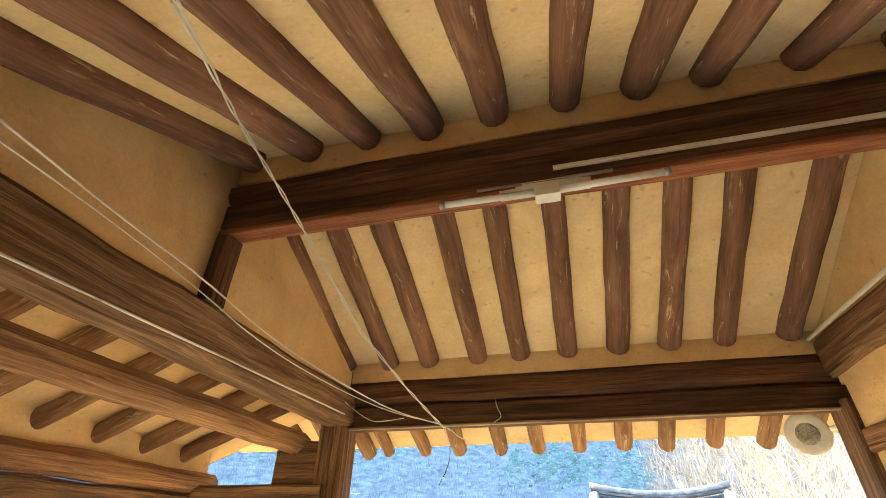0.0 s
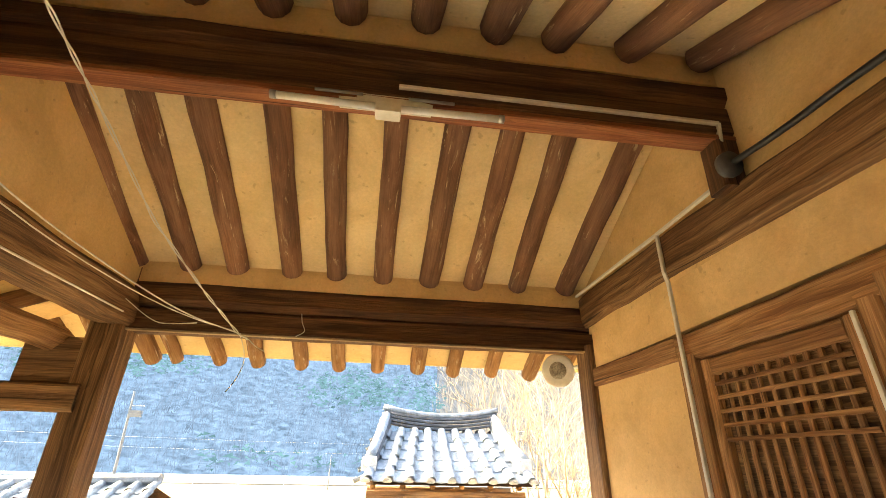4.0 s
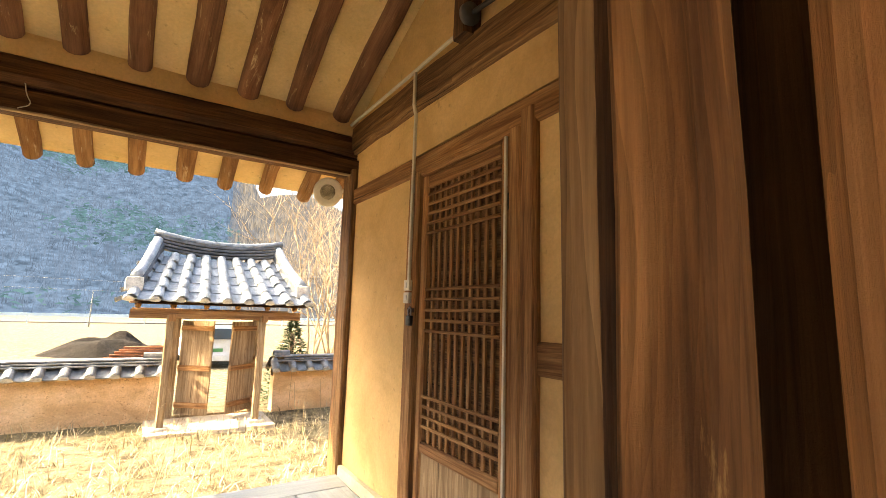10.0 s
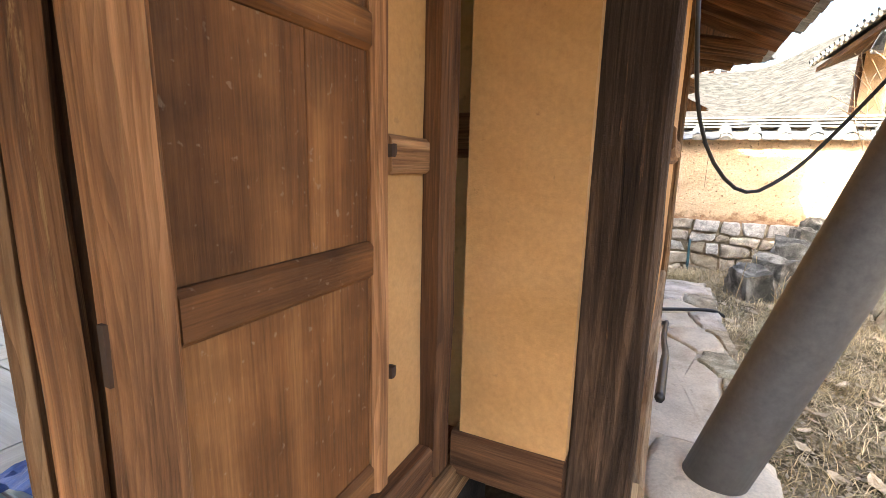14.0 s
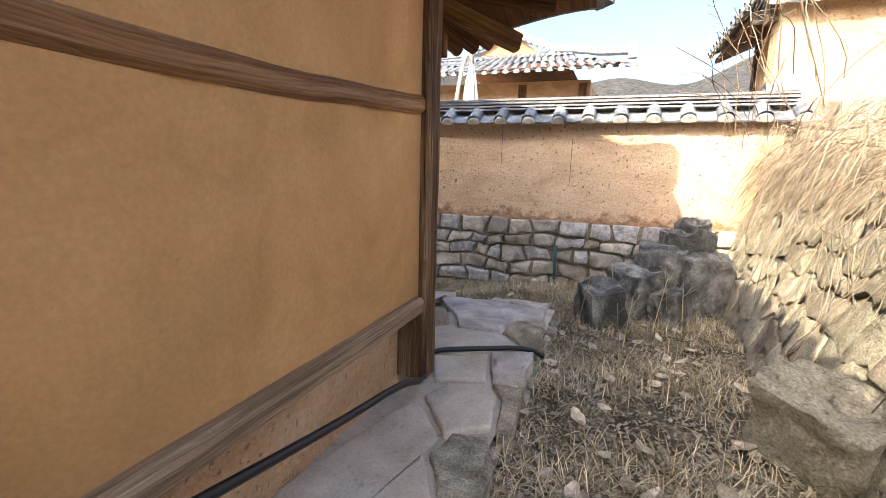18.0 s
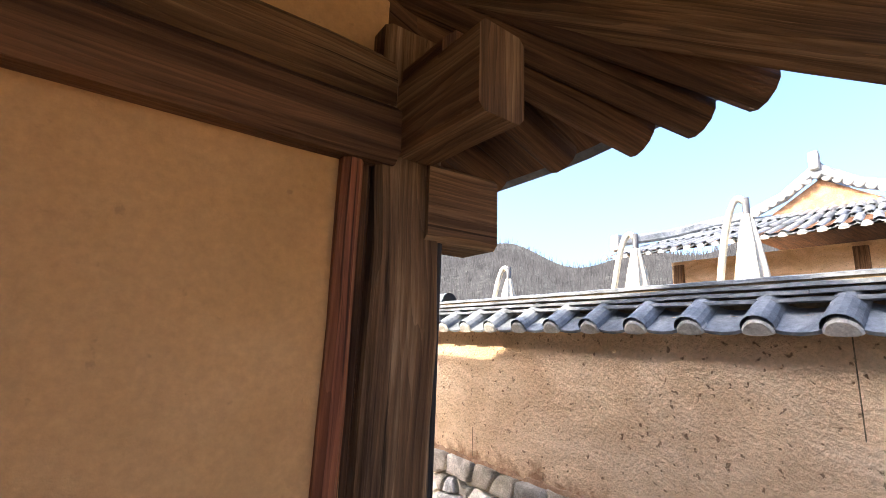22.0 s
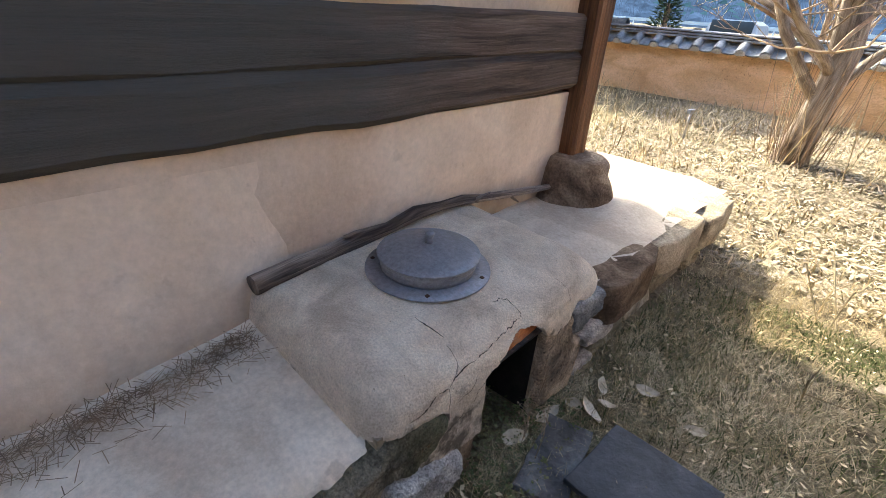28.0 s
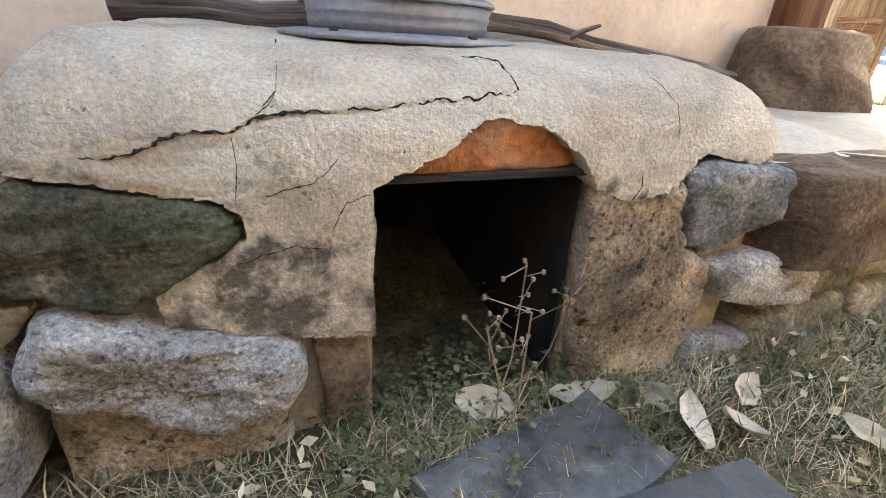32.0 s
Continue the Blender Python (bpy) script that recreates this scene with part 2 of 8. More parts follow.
# Hearth soot; the same black also stands in for shade under the floorboards.
soot_and_gap_black = material("soot_and_gap_black", [(0.012, 0.011, 0.010), (0.03, 0.027, 0.024)], (5, 5, 5), 0.95, bump=0.4, fine=50, vary=0)
wood = material("old_timber", [(0.106, 0.0532, 0.0235), (0.217, 0.115, 0.0531), (0.317, 0.186, 0.0922)], (1.3, 26, 26), 0.75, bump=0.5, fine=70, uv=True, stains=0.5,
                stain=(0.05, 0.024, 0.010), wear=0.5, wear_colour=(0.40, 0.235, 0.125), vary=0.16, rings=0.36)
wood_dark = material("dark_timber", [(0.063, 0.0286, 0.0137), (0.127, 0.0599, 0.0282), (0.204, 0.0979, 0.0449)], (1.3, 24, 24), 0.7, bump=0.5, fine=70, uv=True, stains=0.45,
                     stain=(0.02, 0.011, 0.008), wear=0.12, wear_colour=(0.24, 0.13, 0.065), vary=0.14, rings=0.23)
wood_light = material("weathered_timber", [(0.193, 0.0882, 0.0365), (0.336, 0.169, 0.074), (0.447, 0.25, 0.119)], (1.2, 26, 26), 0.82, bump=0.55, fine=70, uv=True,
                      stains=0.5, stain=(0.14, 0.075, 0.038), vary=0.14, rings=0.28)
wood_red = material("reddish_timber", [(0.182, 0.0585, 0.0286), (0.273, 0.0975, 0.0442), (0.351, 0.143, 0.065)], (1.3, 24, 24), 0.7, bump=0.35, fine=60, uv=True, stains=0.5,
                    stain=(0.07, 0.028, 0.016), vary=0.08, rings=0.25)
wood_pole = material("rafter_pole", [(0.141, 0.0678, 0.0391), (0.226, 0.113, 0.0663), (0.297, 0.154, 0.0901)], (1.6, 12, 12), 0.72, bump=0.35, fine=50, uv=True, stains=0.4,
                     stain=(0.05, 0.026, 0.018), wear=0.8, wear_colour=(0.58, 0.43, 0.27), vary=0.16, wear_at=0.585)
wood_eave = material("eave_pole", [(0.18, 0.0891, 0.0413), (0.279, 0.145, 0.068), (0.351, 0.196, 0.099)], (1.6, 16, 16), 0.85, bump=0.6, fine=60, uv=True, stains=0.5,
                     stain=(0.10, 0.055, 0.03), vary=0.14, wear=0.65, wear_colour=(0.50, 0.40, 0.29), wear_at=0.57)
wood_grey = material("grey_floorboard", [(0.29, 0.335, 0.355), (0.348, 0.403, 0.423), (0.397, 0.461, 0.481)], (1.0, 16, 16), 0.36, bump=0.18, fine=60, uv=True, stains=0.4,
                     grit=0.06, stain=(0.33, 0.31, 0.285), vary=0.09, spots=0.3, spot_colour=(0.10, 0.085, 0.07), spot_scale=13, rings=0.06)
wood_silver = material("silvered_timber", [(0.18, 0.115, 0.066), (0.30, 0.205, 0.122), (0.39, 0.285, 0.18)], (1.2, 24, 24), 0.88, bump=0.55, fine=60, uv=True, stains=0.45,
                       stain=(0.16, 0.10, 0.06), vary=0.14, rings=0.23)
charred = material("charred_timber", [(0.0195, 0.0175, 0.0175), (0.0507, 0.0449, 0.0429), (0.107, 0.0936, 0.0838)], (1.2, 20, 20), 0.6, bump=0.5, fine=60, uv=True, stains=0.4,
                   stain=(0.008, 0.007, 0.007), wear=0.1, wear_colour=(0.10, 0.075, 0.055), vary=0.1, rings=0.23)
door_wood = material("door_board", [(0.165, 0.066, 0.023), (0.235, 0.096, 0.033), (0.32, 0.14, 0.05)], (1.1, 11, 11), 0.66, bump=0.4, fine=70, uv=True, stains=0.85, stain_scale=2.6,
                     stain=(0.050, 0.024, 0.012), vary=0.07, spots=0.22, spot_colour=(0.50, 0.40, 0.29), spot_scale=60, rings=0.09, ring_scale=21.0)
stone_grey = material("grey_stone", [(0.291, 0.251, 0.2), (0.532, 0.47, 0.384), (0.726, 0.647, 0.544)], (5, 5, 5), 0.9, bump=0.8, fine=90, stains=0.5,
                      stain=(0.24, 0.20, 0.15), vary=0.28, spots=0.4, spot_colour=(0.12, 0.11, 0.10), spot_scale=34, depth=0.02, grit=0.4)
stone_warm = material("brown_stone", [(0.25, 0.206, 0.15), (0.425, 0.356, 0.263), (0.587, 0.5, 0.381)], (5, 5, 5), 0.92, bump=0.9, fine=85, stains=0.55,
                      stain=(0.17, 0.15, 0.09), vary=0.24, spots=0.4, spot_colour=(0.13, 0.115, 0.09), spot_scale=34, depth=0.02, grit=0.4)
stone_dark = material("mossy_stone", [(0.159, 0.14, 0.0994), (0.345, 0.306, 0.232), (0.552, 0.499, 0.393)], (6, 6, 6), 0.92, bump=0.8, fine=95, stains=0.5,
                      stain=(0.07, 0.085, 0.035), vary=0.2, spots=0.4, spot_colour=(0.36, 0.34, 0.29), spot_scale=34, depth=0.02, grit=0.45, spot_at=0.62)
granite = material("pale_granite", [(0.361, 0.335, 0.303), (0.566, 0.528, 0.483), (0.744, 0.70, 0.64)], (14, 14, 14), 0.9, bump=1.0, fine=190, stains=0.35, vary=0.1, depth=0.012, grit=0.5, spots=0.5, spot_colour=(0.14, 0.13, 0.12), spot_scale=120, spot_at=0.6)
slate = material("black_slate", [(0.02, 0.022, 0.026), (0.04, 0.043, 0.05), (0.06, 0.063, 0.07)], (6, 6, 6), 0.55, bump=0.4, fine=40, stains=0.4, stain=(0.07, 0.065, 0.055), vary=0.1)
tile_grey = material("roof_tile", [(0.107, 0.118, 0.129), (0.188, 0.199, 0.213), (0.263, 0.273, 0.281)], (5, 5, 5), 0.55, bump=0.4, fine=35, stains=0.5,
                     stain=(0.09, 0.085, 0.08), vary=0.24, spots=0.3, spot_colour=(0.32, 0.33, 0.33), spot_scale=17)
tile_silver = material("silvery_roof_tile", [(0.132, 0.15, 0.168), (0.216, 0.24, 0.27), (0.3, 0.324, 0.354)], (5, 5, 5), 0.5, bump=0.4, fine=35, stains=0.45,
                       stain=(0.12, 0.125, 0.13), vary=0.2, spots=0.25, spot_colour=(0.09, 0.09, 0.09), spot_scale=15)
tile_dark = material("dark_roof_tile", [(0.04, 0.043, 0.05), (0.075, 0.08, 0.09), (0.12, 0.125, 0.135)], (5, 5, 5), 0.6, bump=0.4, fine=35, stains=0.4, vary=0.15)
lime = material("lime_plug", [(0.40, 0.375, 0.335), (0.52, 0.495, 0.45), (0.60, 0.57, 0.52)], (12, 12, 12), 0.92, bump=0.5, fine=60, stains=0.3, vary=0.1)
earth = material("earth", [(0.12, 0.085, 0.05), (0.20, 0.145, 0.085), (0.27, 0.2, 0.12)], (9, 9, 9), 0.97, bump=0.8, fine=60, stains=0.4, vary=0)
mortar = material("old_mortar", [(0.26, 0.205, 0.14), (0.38, 0.31, 0.22), (0.47, 0.395, 0.29)], (9, 9, 9), 0.97, bump=0.8, fine=70, stains=0.5, vary=0)
iron = material("aluminium_lid", [(0.20, 0.207, 0.23), (0.26, 0.268, 0.295)], (4, 4, 40), 0.5, 0.35, bump=0.08, fine=80, stains=0.3, vary=0)
white_plastic = plain("ivory_plastic", (0.72, 0.68, 0.58), 0.45)
tube_white = plain("tube_glass", (0.80, 0.80, 0.78), 0.25)
black_plastic = plain("black_plastic", (0.015, 0.015, 0.017), 0.45)
pvc = material("grey_pvc", [(0.085, 0.083, 0.085), (0.105, 0.10, 0.10)], (2, 2, 2), 0.45, bump=0.05, fine=30, stains=0.2, vary=0)
tarp_blue = material("blue_tarpaulin", [(0.02, 0.06, 0.26), (0.035, 0.10, 0.38), (0.06, 0.16, 0.5)], (5, 5, 5), 0.45, bump=0.5, fine=16, stains=0.2, vary=0)
steel = plain("steel", (0.35, 0.35, 0.36), 0.35, 0.9)
rust = plain("rusted_iron", (0.10, 0.06, 0.04), 0.7, 0.5)
canvas = material("cream_canvas", [(0.55, 0.50, 0.40), (0.68, 0.63, 0.52)], (3, 3, 3), 0.9, bump=0.3, fine=40, vary=0.05)
bark = material("bark", [(0.15, 0.10, 0.065), (0.26, 0.19, 0.13), (0.36, 0.28, 0.2)], (3, 14, 14), 0.9, bump=0.7, fine=30, uv=True, stains=0.4, vary=0.1)
grey_bark = material("pale_grey_bark", [(0.13, 0.10, 0.075), (0.30, 0.245, 0.19), (0.46, 0.39, 0.32)], (3, 12, 12), 0.92, bump=0.9, fine=30, uv=True, stains=0.4, vary=0.1, grit=0.4)
twig = material("dry_twig", [(0.24, 0.17, 0.11), (0.36, 0.27, 0.18)], (4, 4, 4), 0.9, bump=0, vary=0.1, island=0.4)
straw = material("dry_grass", [(0.336, 0.258, 0.138), (0.54, 0.432, 0.258), (0.744, 0.624, 0.42)], (2.3, 2.3, 2.3), 0.9, bump=0, stains=0.5, stain=(0.22, 0.17, 0.09), stain_scale=0.6, vary=0, island=0.6)
green = material("green_weed", [(0.052, 0.0676, 0.0208), (0.111, 0.127, 0.0468), (0.221, 0.202, 0.0975)], (4, 4, 4), 0.85, bump=0, vary=0, island=0.4)
# Near-black pines whose bluish emission stands in for distant haze.
far_pine = material("far_pines", [(0.0015, 0.003, 0.0015), (0.0035, 0.006, 0.0025), (0.006, 0.0085, 0.004)], (0.2, 0.2, 0.2), 0.9, bump=0, vary=0, fine=0.8, haze_glow=(0.0070, 0.0155, 0.0220))
pine = material("pine_needles", [(0.018, 0.038, 0.016), (0.04, 0.07, 0.03), (0.075, 0.105, 0.05)], (3, 3, 3), 0.9, bump=0, vary=0)
dry_leaf = material("dry_leaf", [(0.364, 0.293, 0.202), (0.506, 0.425, 0.313), (0.587, 0.506, 0.394)], (14, 14, 14), 0.85, bump=0.3, fine=60, vary=0.3, stains=0.3)
GROUND = material("yard_ground", [(0.0824, 0.0662, 0.0409), (0.196, 0.157, 0.101), (0.315, 0.261, 0.176)], (5, 5, 5), 0.97, bump=0.9, fine=90, stains=0.55, stain_scale=0.5,
                  stain=(0.17, 0.15, 0.075), vary=0, spots=0.4, spot_colour=(0.33, 0.27, 0.17), spot_scale=44, depth=0.04, distort=0.2, grit=0.5)
# Three near-black hill colours; most of their tone is haze painted as emission.
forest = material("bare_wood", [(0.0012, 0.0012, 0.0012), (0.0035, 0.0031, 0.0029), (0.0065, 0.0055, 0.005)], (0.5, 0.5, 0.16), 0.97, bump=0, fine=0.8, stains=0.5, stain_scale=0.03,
                  stain=(0.006, 0.0075, 0.0055), vary=0, haze_glow=(0.0110, 0.0190, 0.0355))
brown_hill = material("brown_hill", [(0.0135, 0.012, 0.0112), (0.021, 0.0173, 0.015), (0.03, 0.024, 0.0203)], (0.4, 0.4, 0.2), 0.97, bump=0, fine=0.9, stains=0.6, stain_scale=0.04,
                      stain=(0.010, 0.012, 0.009), vary=0, haze_glow=(0.0330, 0.0320, 0.0310))
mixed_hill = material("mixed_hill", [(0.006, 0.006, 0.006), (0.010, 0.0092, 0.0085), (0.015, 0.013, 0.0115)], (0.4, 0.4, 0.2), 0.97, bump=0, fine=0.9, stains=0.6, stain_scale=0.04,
                      stain=(0.010, 0.011, 0.009), vary=0, haze_glow=(0.0150, 0.0165, 0.0215))
slate_dirty = material("dirty_slate", [(0.05, 0.05, 0.052), (0.10, 0.098, 0.098), (0.16, 0.155, 0.15)], (9, 9, 9), 0.8, bump=0.7, fine=60, stains=0.5, stain=(0.18, 0.15, 0.11), vary=0.1)
asphalt = material("asphalt", [(0.10, 0.10, 0.10), (0.14, 0.14, 0.14)], (3, 3, 3), 0.9, bump=0.2)


def band_over(m, axis, lo, hi, colour, scale=1.6, ragged=0.22, strength=0.7):
    """A ragged upright band of newer plaster between two places on one axis."""
    ln = m.node_tree.links.new
    base = m.node_tree.nodes["Principled BSDF"].inputs["Base Color"]
    under = base.links[0].from_socket
    co = m.node_tree.nodes.new("ShaderNodeTexCoord")
    sep = m.node_tree.nodes.new("ShaderNodeSeparateXYZ")
    ln(co.outputs["Object"], sep.inputs[0])
    wave = node(m, "TexNoise", Scale=scale, Detail=6.0, Roughness=0.6)
    ln(co.outputs["Object"], wave.inputs["Vector"])
    add = node(m, "Math")
    add.operation = "MULTIPLY_ADD"
    ln(wave.outputs["Fac"], add.inputs[0])
    add.inputs[1].default_value = ragged
    ln(sep.outputs[axis], add.inputs[2])
    fac = None
    for edge, soft in ((lo, 0.04), (hi, -0.09)):
        ramp = m.node_tree.nodes.new("ShaderNodeMapRange")
        ramp.interpolation_type = "SMOOTHSTEP"
        a, c = edge + ragged / 2, edge + ragged / 2 + soft
        ramp.inputs["From Min"].default_value, ramp.inputs["From Max"].default_value = min(a, c), max(a, c)
        if soft < 0:
            ramp.inputs["To Min"].default_value, ramp.inputs["To Max"].default_value = 1.0, 0.0
        ln(add.outputs[0], ramp.inputs["Value"])
        if fac is None:
            fac = ramp.outputs[0]
        else:
            mul = node(m, "Math")
            mul.operation = "MULTIPLY"
            ln(fac, mul.inputs[0])
            ln(ramp.outputs[0], mul.inputs[1])
            fac = mul.outputs[0]
    dim = node(m, "Math")
    dim.operation = "MULTIPLY"
    ln(fac, dim.inputs[0])
    dim.inputs[1].default_value = strength
    mix = m.node_tree.nodes.new("ShaderNodeMix")
    mix.data_type = "RGBA"
    ln(dim.outputs[0], mix.inputs["Factor"])
    ln(under, mix.inputs["A"])
    mix.inputs["B"].default_value = (*colour, 1)
    ln(mix.outputs["Result"], base)
    return m


def soot_over(m, axis, clean, black, soot_colour, scale=5.0, ragged=0.3):
    """Soot from a fire: a ragged black coat that fades out along one axis."""
    ln = m.node_tree.links.new
    base = m.node_tree.nodes["Principled BSDF"].inputs["Base Color"]
    under = base.links[0].from_socket
    co = m.node_tree.nodes.new("ShaderNodeTexCoord")
    sep = m.node_tree.nodes.new("ShaderNodeSeparateXYZ")
    ln(co.outputs["Object"], sep.inputs[0])
    rough = node(m, "TexNoise", Scale=scale, Detail=7.0, Roughness=0.65)
    ln(co.outputs["Object"], rough.inputs["Vector"])
    add = node(m, "Math")
    add.operation = "MULTIPLY_ADD"
    ln(rough.outputs["Fac"], add.inputs[0])
    add.inputs[1].default_value = ragged
    ln(sep.outputs[axis], add.inputs[2])
    fade = m.node_tree.nodes.new("ShaderNodeMapRange")
    fade.inputs["From Min"].default_value, fade.inputs["From Max"].default_value = clean + ragged / 2, black + ragged / 2
    fade.inputs["To Max"].default_value = 0.86
    ln(add.outputs[0], fade.inputs["Value"])
    mix = m.node_tree.nodes.new("ShaderNodeMix")
    mix.data_type = "RGBA"
    ln(fade.outputs[0], mix.inputs["Factor"])
    ln(under, mix.inputs["A"])
    mix.inputs["B"].default_value = (*soot_colour, 1)
    ln(mix.outputs["Result"], base)
    return m


beam_soot = soot_over(material("scorched_timber", [(0.0562, 0.0404, 0.0309), (0.112, 0.0829, 0.0641), (0.179, 0.136, 0.107)], (1.3, 24, 24), 0.92, bump=0.6, fine=70, uv=True, stains=0.45, stain=(0.02, 0.013, 0.010),
                      wear=0.15, wear_colour=(0.22, 0.145, 0.09), vary=0, rings=0.23), "Y", 1.9, 1.2, (0.080, 0.079, 0.069), 6.0, 1.3)
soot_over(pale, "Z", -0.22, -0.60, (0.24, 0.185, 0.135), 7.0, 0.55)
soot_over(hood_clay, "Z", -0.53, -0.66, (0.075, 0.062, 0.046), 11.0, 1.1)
sooty_earth = material("sooty_earth", [(0.26, 0.205, 0.15), (0.58, 0.455, 0.32), (0.80, 0.65, 0.48)], (7, 7, 5), 0.96, bump=1.0, fine=150, stains=0.8, stain=(0.045, 0.037, 0.028), stain_scale=5.5, vary=0, depth=0.012, grit=0.5, spots=0.7, spot_colour=(0.05, 0.04, 0.03), spot_scale=70, spot_at=0.62)
mossy_slab = material("dark_mossy_stone", [(0.045, 0.042, 0.03), (0.12, 0.107, 0.075), (0.25, 0.215, 0.155)], (7, 7, 10), 0.92, bump=1.0, fine=150, stains=0.7, stain=(0.05, 0.072, 0.025), stain_scale=5, vary=0.05, spots=0.6, spot_colour=(0.20, 0.09, 0.03), spot_scale=17, spot_at=0.66, depth=0.012, grit=0.5)
cement = material("old_cement", [(0.481, 0.4, 0.312), (0.606, 0.525, 0.419), (0.706, 0.625, 0.512)], (2.5, 2.5, 2.5), 0.92, bump=0.4, fine=70, stains=0.55,
                  stain=(0.34, 0.285, 0.22), vary=0.05, spots=0.3, spot_colour=(0.18, 0.15, 0.12), spot_scale=17, grit=0.14, stain_scale=2.4)
granite_flag = material("pale_flagstone", [(0.40, 0.345, 0.29), (0.56, 0.495, 0.43), (0.68, 0.615, 0.55)], (4, 4, 4), 0.9, bump=0.7, fine=110, stains=0.6, stain=(0.30, 0.255, 0.20), stain_scale=3, vary=0.08, spots=0.35, spot_colour=(0.20, 0.17, 0.14), spot_scale=24, depth=0.012, grit=0.3)
bank_stone = material("lichened_stone", [(0.284, 0.249, 0.172), (0.43, 0.378, 0.275), (0.55, 0.49, 0.378)], (6, 6, 6), 0.93, bump=1.0, fine=70, stains=0.6, stain=(0.29, 0.28, 0.20), stain_scale=3, vary=0.2, spots=0.5, spot_colour=(0.17, 0.15, 0.10), spot_scale=26, spot_at=0.64, depth=0.03, grit=0.4)
bank_earth = material("bank_earth", [(0.20, 0.16, 0.10), (0.33, 0.27, 0.18), (0.44, 0.37, 0.26)], (9, 9, 9), 0.97, bump=0.9, fine=60, stains=0.5, vary=0)
pale_vine = material("pale_vine", [(0.295, 0.23, 0.156), (0.41, 0.328, 0.23)], (4, 4, 4), 0.9, bump=0, vary=0.1, island=0.5)
stone_slate = material("blue_grey_stone", [(0.12, 0.125, 0.13), (0.26, 0.265, 0.27), (0.40, 0.395, 0.385)], (6, 6, 6), 0.9, bump=0.9, fine=150, stains=0.4, stain=(0.13, 0.125, 0.12), vary=0.05, spots=0.4, spot_colour=(0.45, 0.42, 0.37), spot_scale=60, depth=0.012, grit=0.5)
soot_over(wall_earth, "Z", 0.25, 0.12, (0.27, 0.13, 0.062), 5.5, 0.75)
dark_rock = material("dark_rock", [(0.0759, 0.0743, 0.0675), (0.177, 0.169, 0.151), (0.371, 0.355, 0.32)], (5, 5, 5), 0.92, bump=0.9, fine=80, stains=0.5, stain=(0.06, 0.06, 0.05), depth=0.02, grit=0.4, vary=0.2)
post_wood = material("weathered_post", [(0.080, 0.040, 0.019), (0.20, 0.108, 0.050), (0.38, 0.235, 0.125)], (1.0, 20, 20), 0.85, bump=0.7, fine=70, uv=True, stains=0.6, stain_scale=1.8, stain=(0.045, 0.033, 0.026),
                     wear=0.4, wear_colour=(0.33, 0.185, 0.09), wear_at=0.60, vary=0.1, rings=0.33, ring_scale=20.0)
dark_post = material("dark_post", [(0.022, 0.014, 0.010), (0.070, 0.042, 0.026), (0.16, 0.098, 0.060)], (1.0, 18, 18), 0.8, bump=0.7, fine=70, uv=True, stains=0.6, stain_scale=1.8, stain=(0.018, 0.012, 0.009),
                     wear=0.6, wear_colour=(0.26, 0.125, 0.05), wear_at=0.62, vary=0.05, rings=0.33, ring_scale=20.0)
worn_jamb = material("worn_jamb", [(0.18, 0.0795, 0.035), (0.386, 0.177, 0.074), (0.599, 0.293, 0.129)], (1.0, 15, 15), 0.75, bump=0.5, fine=70, uv=True, stains=0.5, stain=(0.03, 0.015, 0.008),
                     wear=0.85, wear_colour=(0.40, 0.235, 0.10), wear_at=0.585, vary=0.1, rings=0.25)
upper_plaster = material("greyed_plaster", [(0.482, 0.353, 0.237), (0.584, 0.437, 0.299), (0.671, 0.506, 0.354)], (1.2, 1.2, 0.5), 0.92, grit=0.08, bump=0.25, fine=45, stains=0.5, stain=(0.40, 0.335, 0.265),
                         vary=0, spots=0.2, spot_colour=(0.28, 0.21, 0.16), spot_scale=22)
boulder = material("brown_boulder", [(0.085, 0.058, 0.038), (0.205, 0.145, 0.098), (0.36, 0.28, 0.20)], (5, 5, 5), 0.93, bump=0.9, fine=80, stains=0.5, stain=(0.07, 0.05, 0.035), depth=0.02, grit=0.35, vary=0)
band_over(upper_plaster, "Y", 1.02, 1.66, (0.66, 0.40, 0.19))
branch_bark = material("branch_bark", [(0.05, 0.041, 0.036), (0.18, 0.145, 0.12), (0.40, 0.34, 0.285)], (2, 16, 16), 0.9, bump=0.9, fine=40, uv=True, stains=0.4, stain=(0.02, 0.016, 0.014), vary=0, grit=0.5)


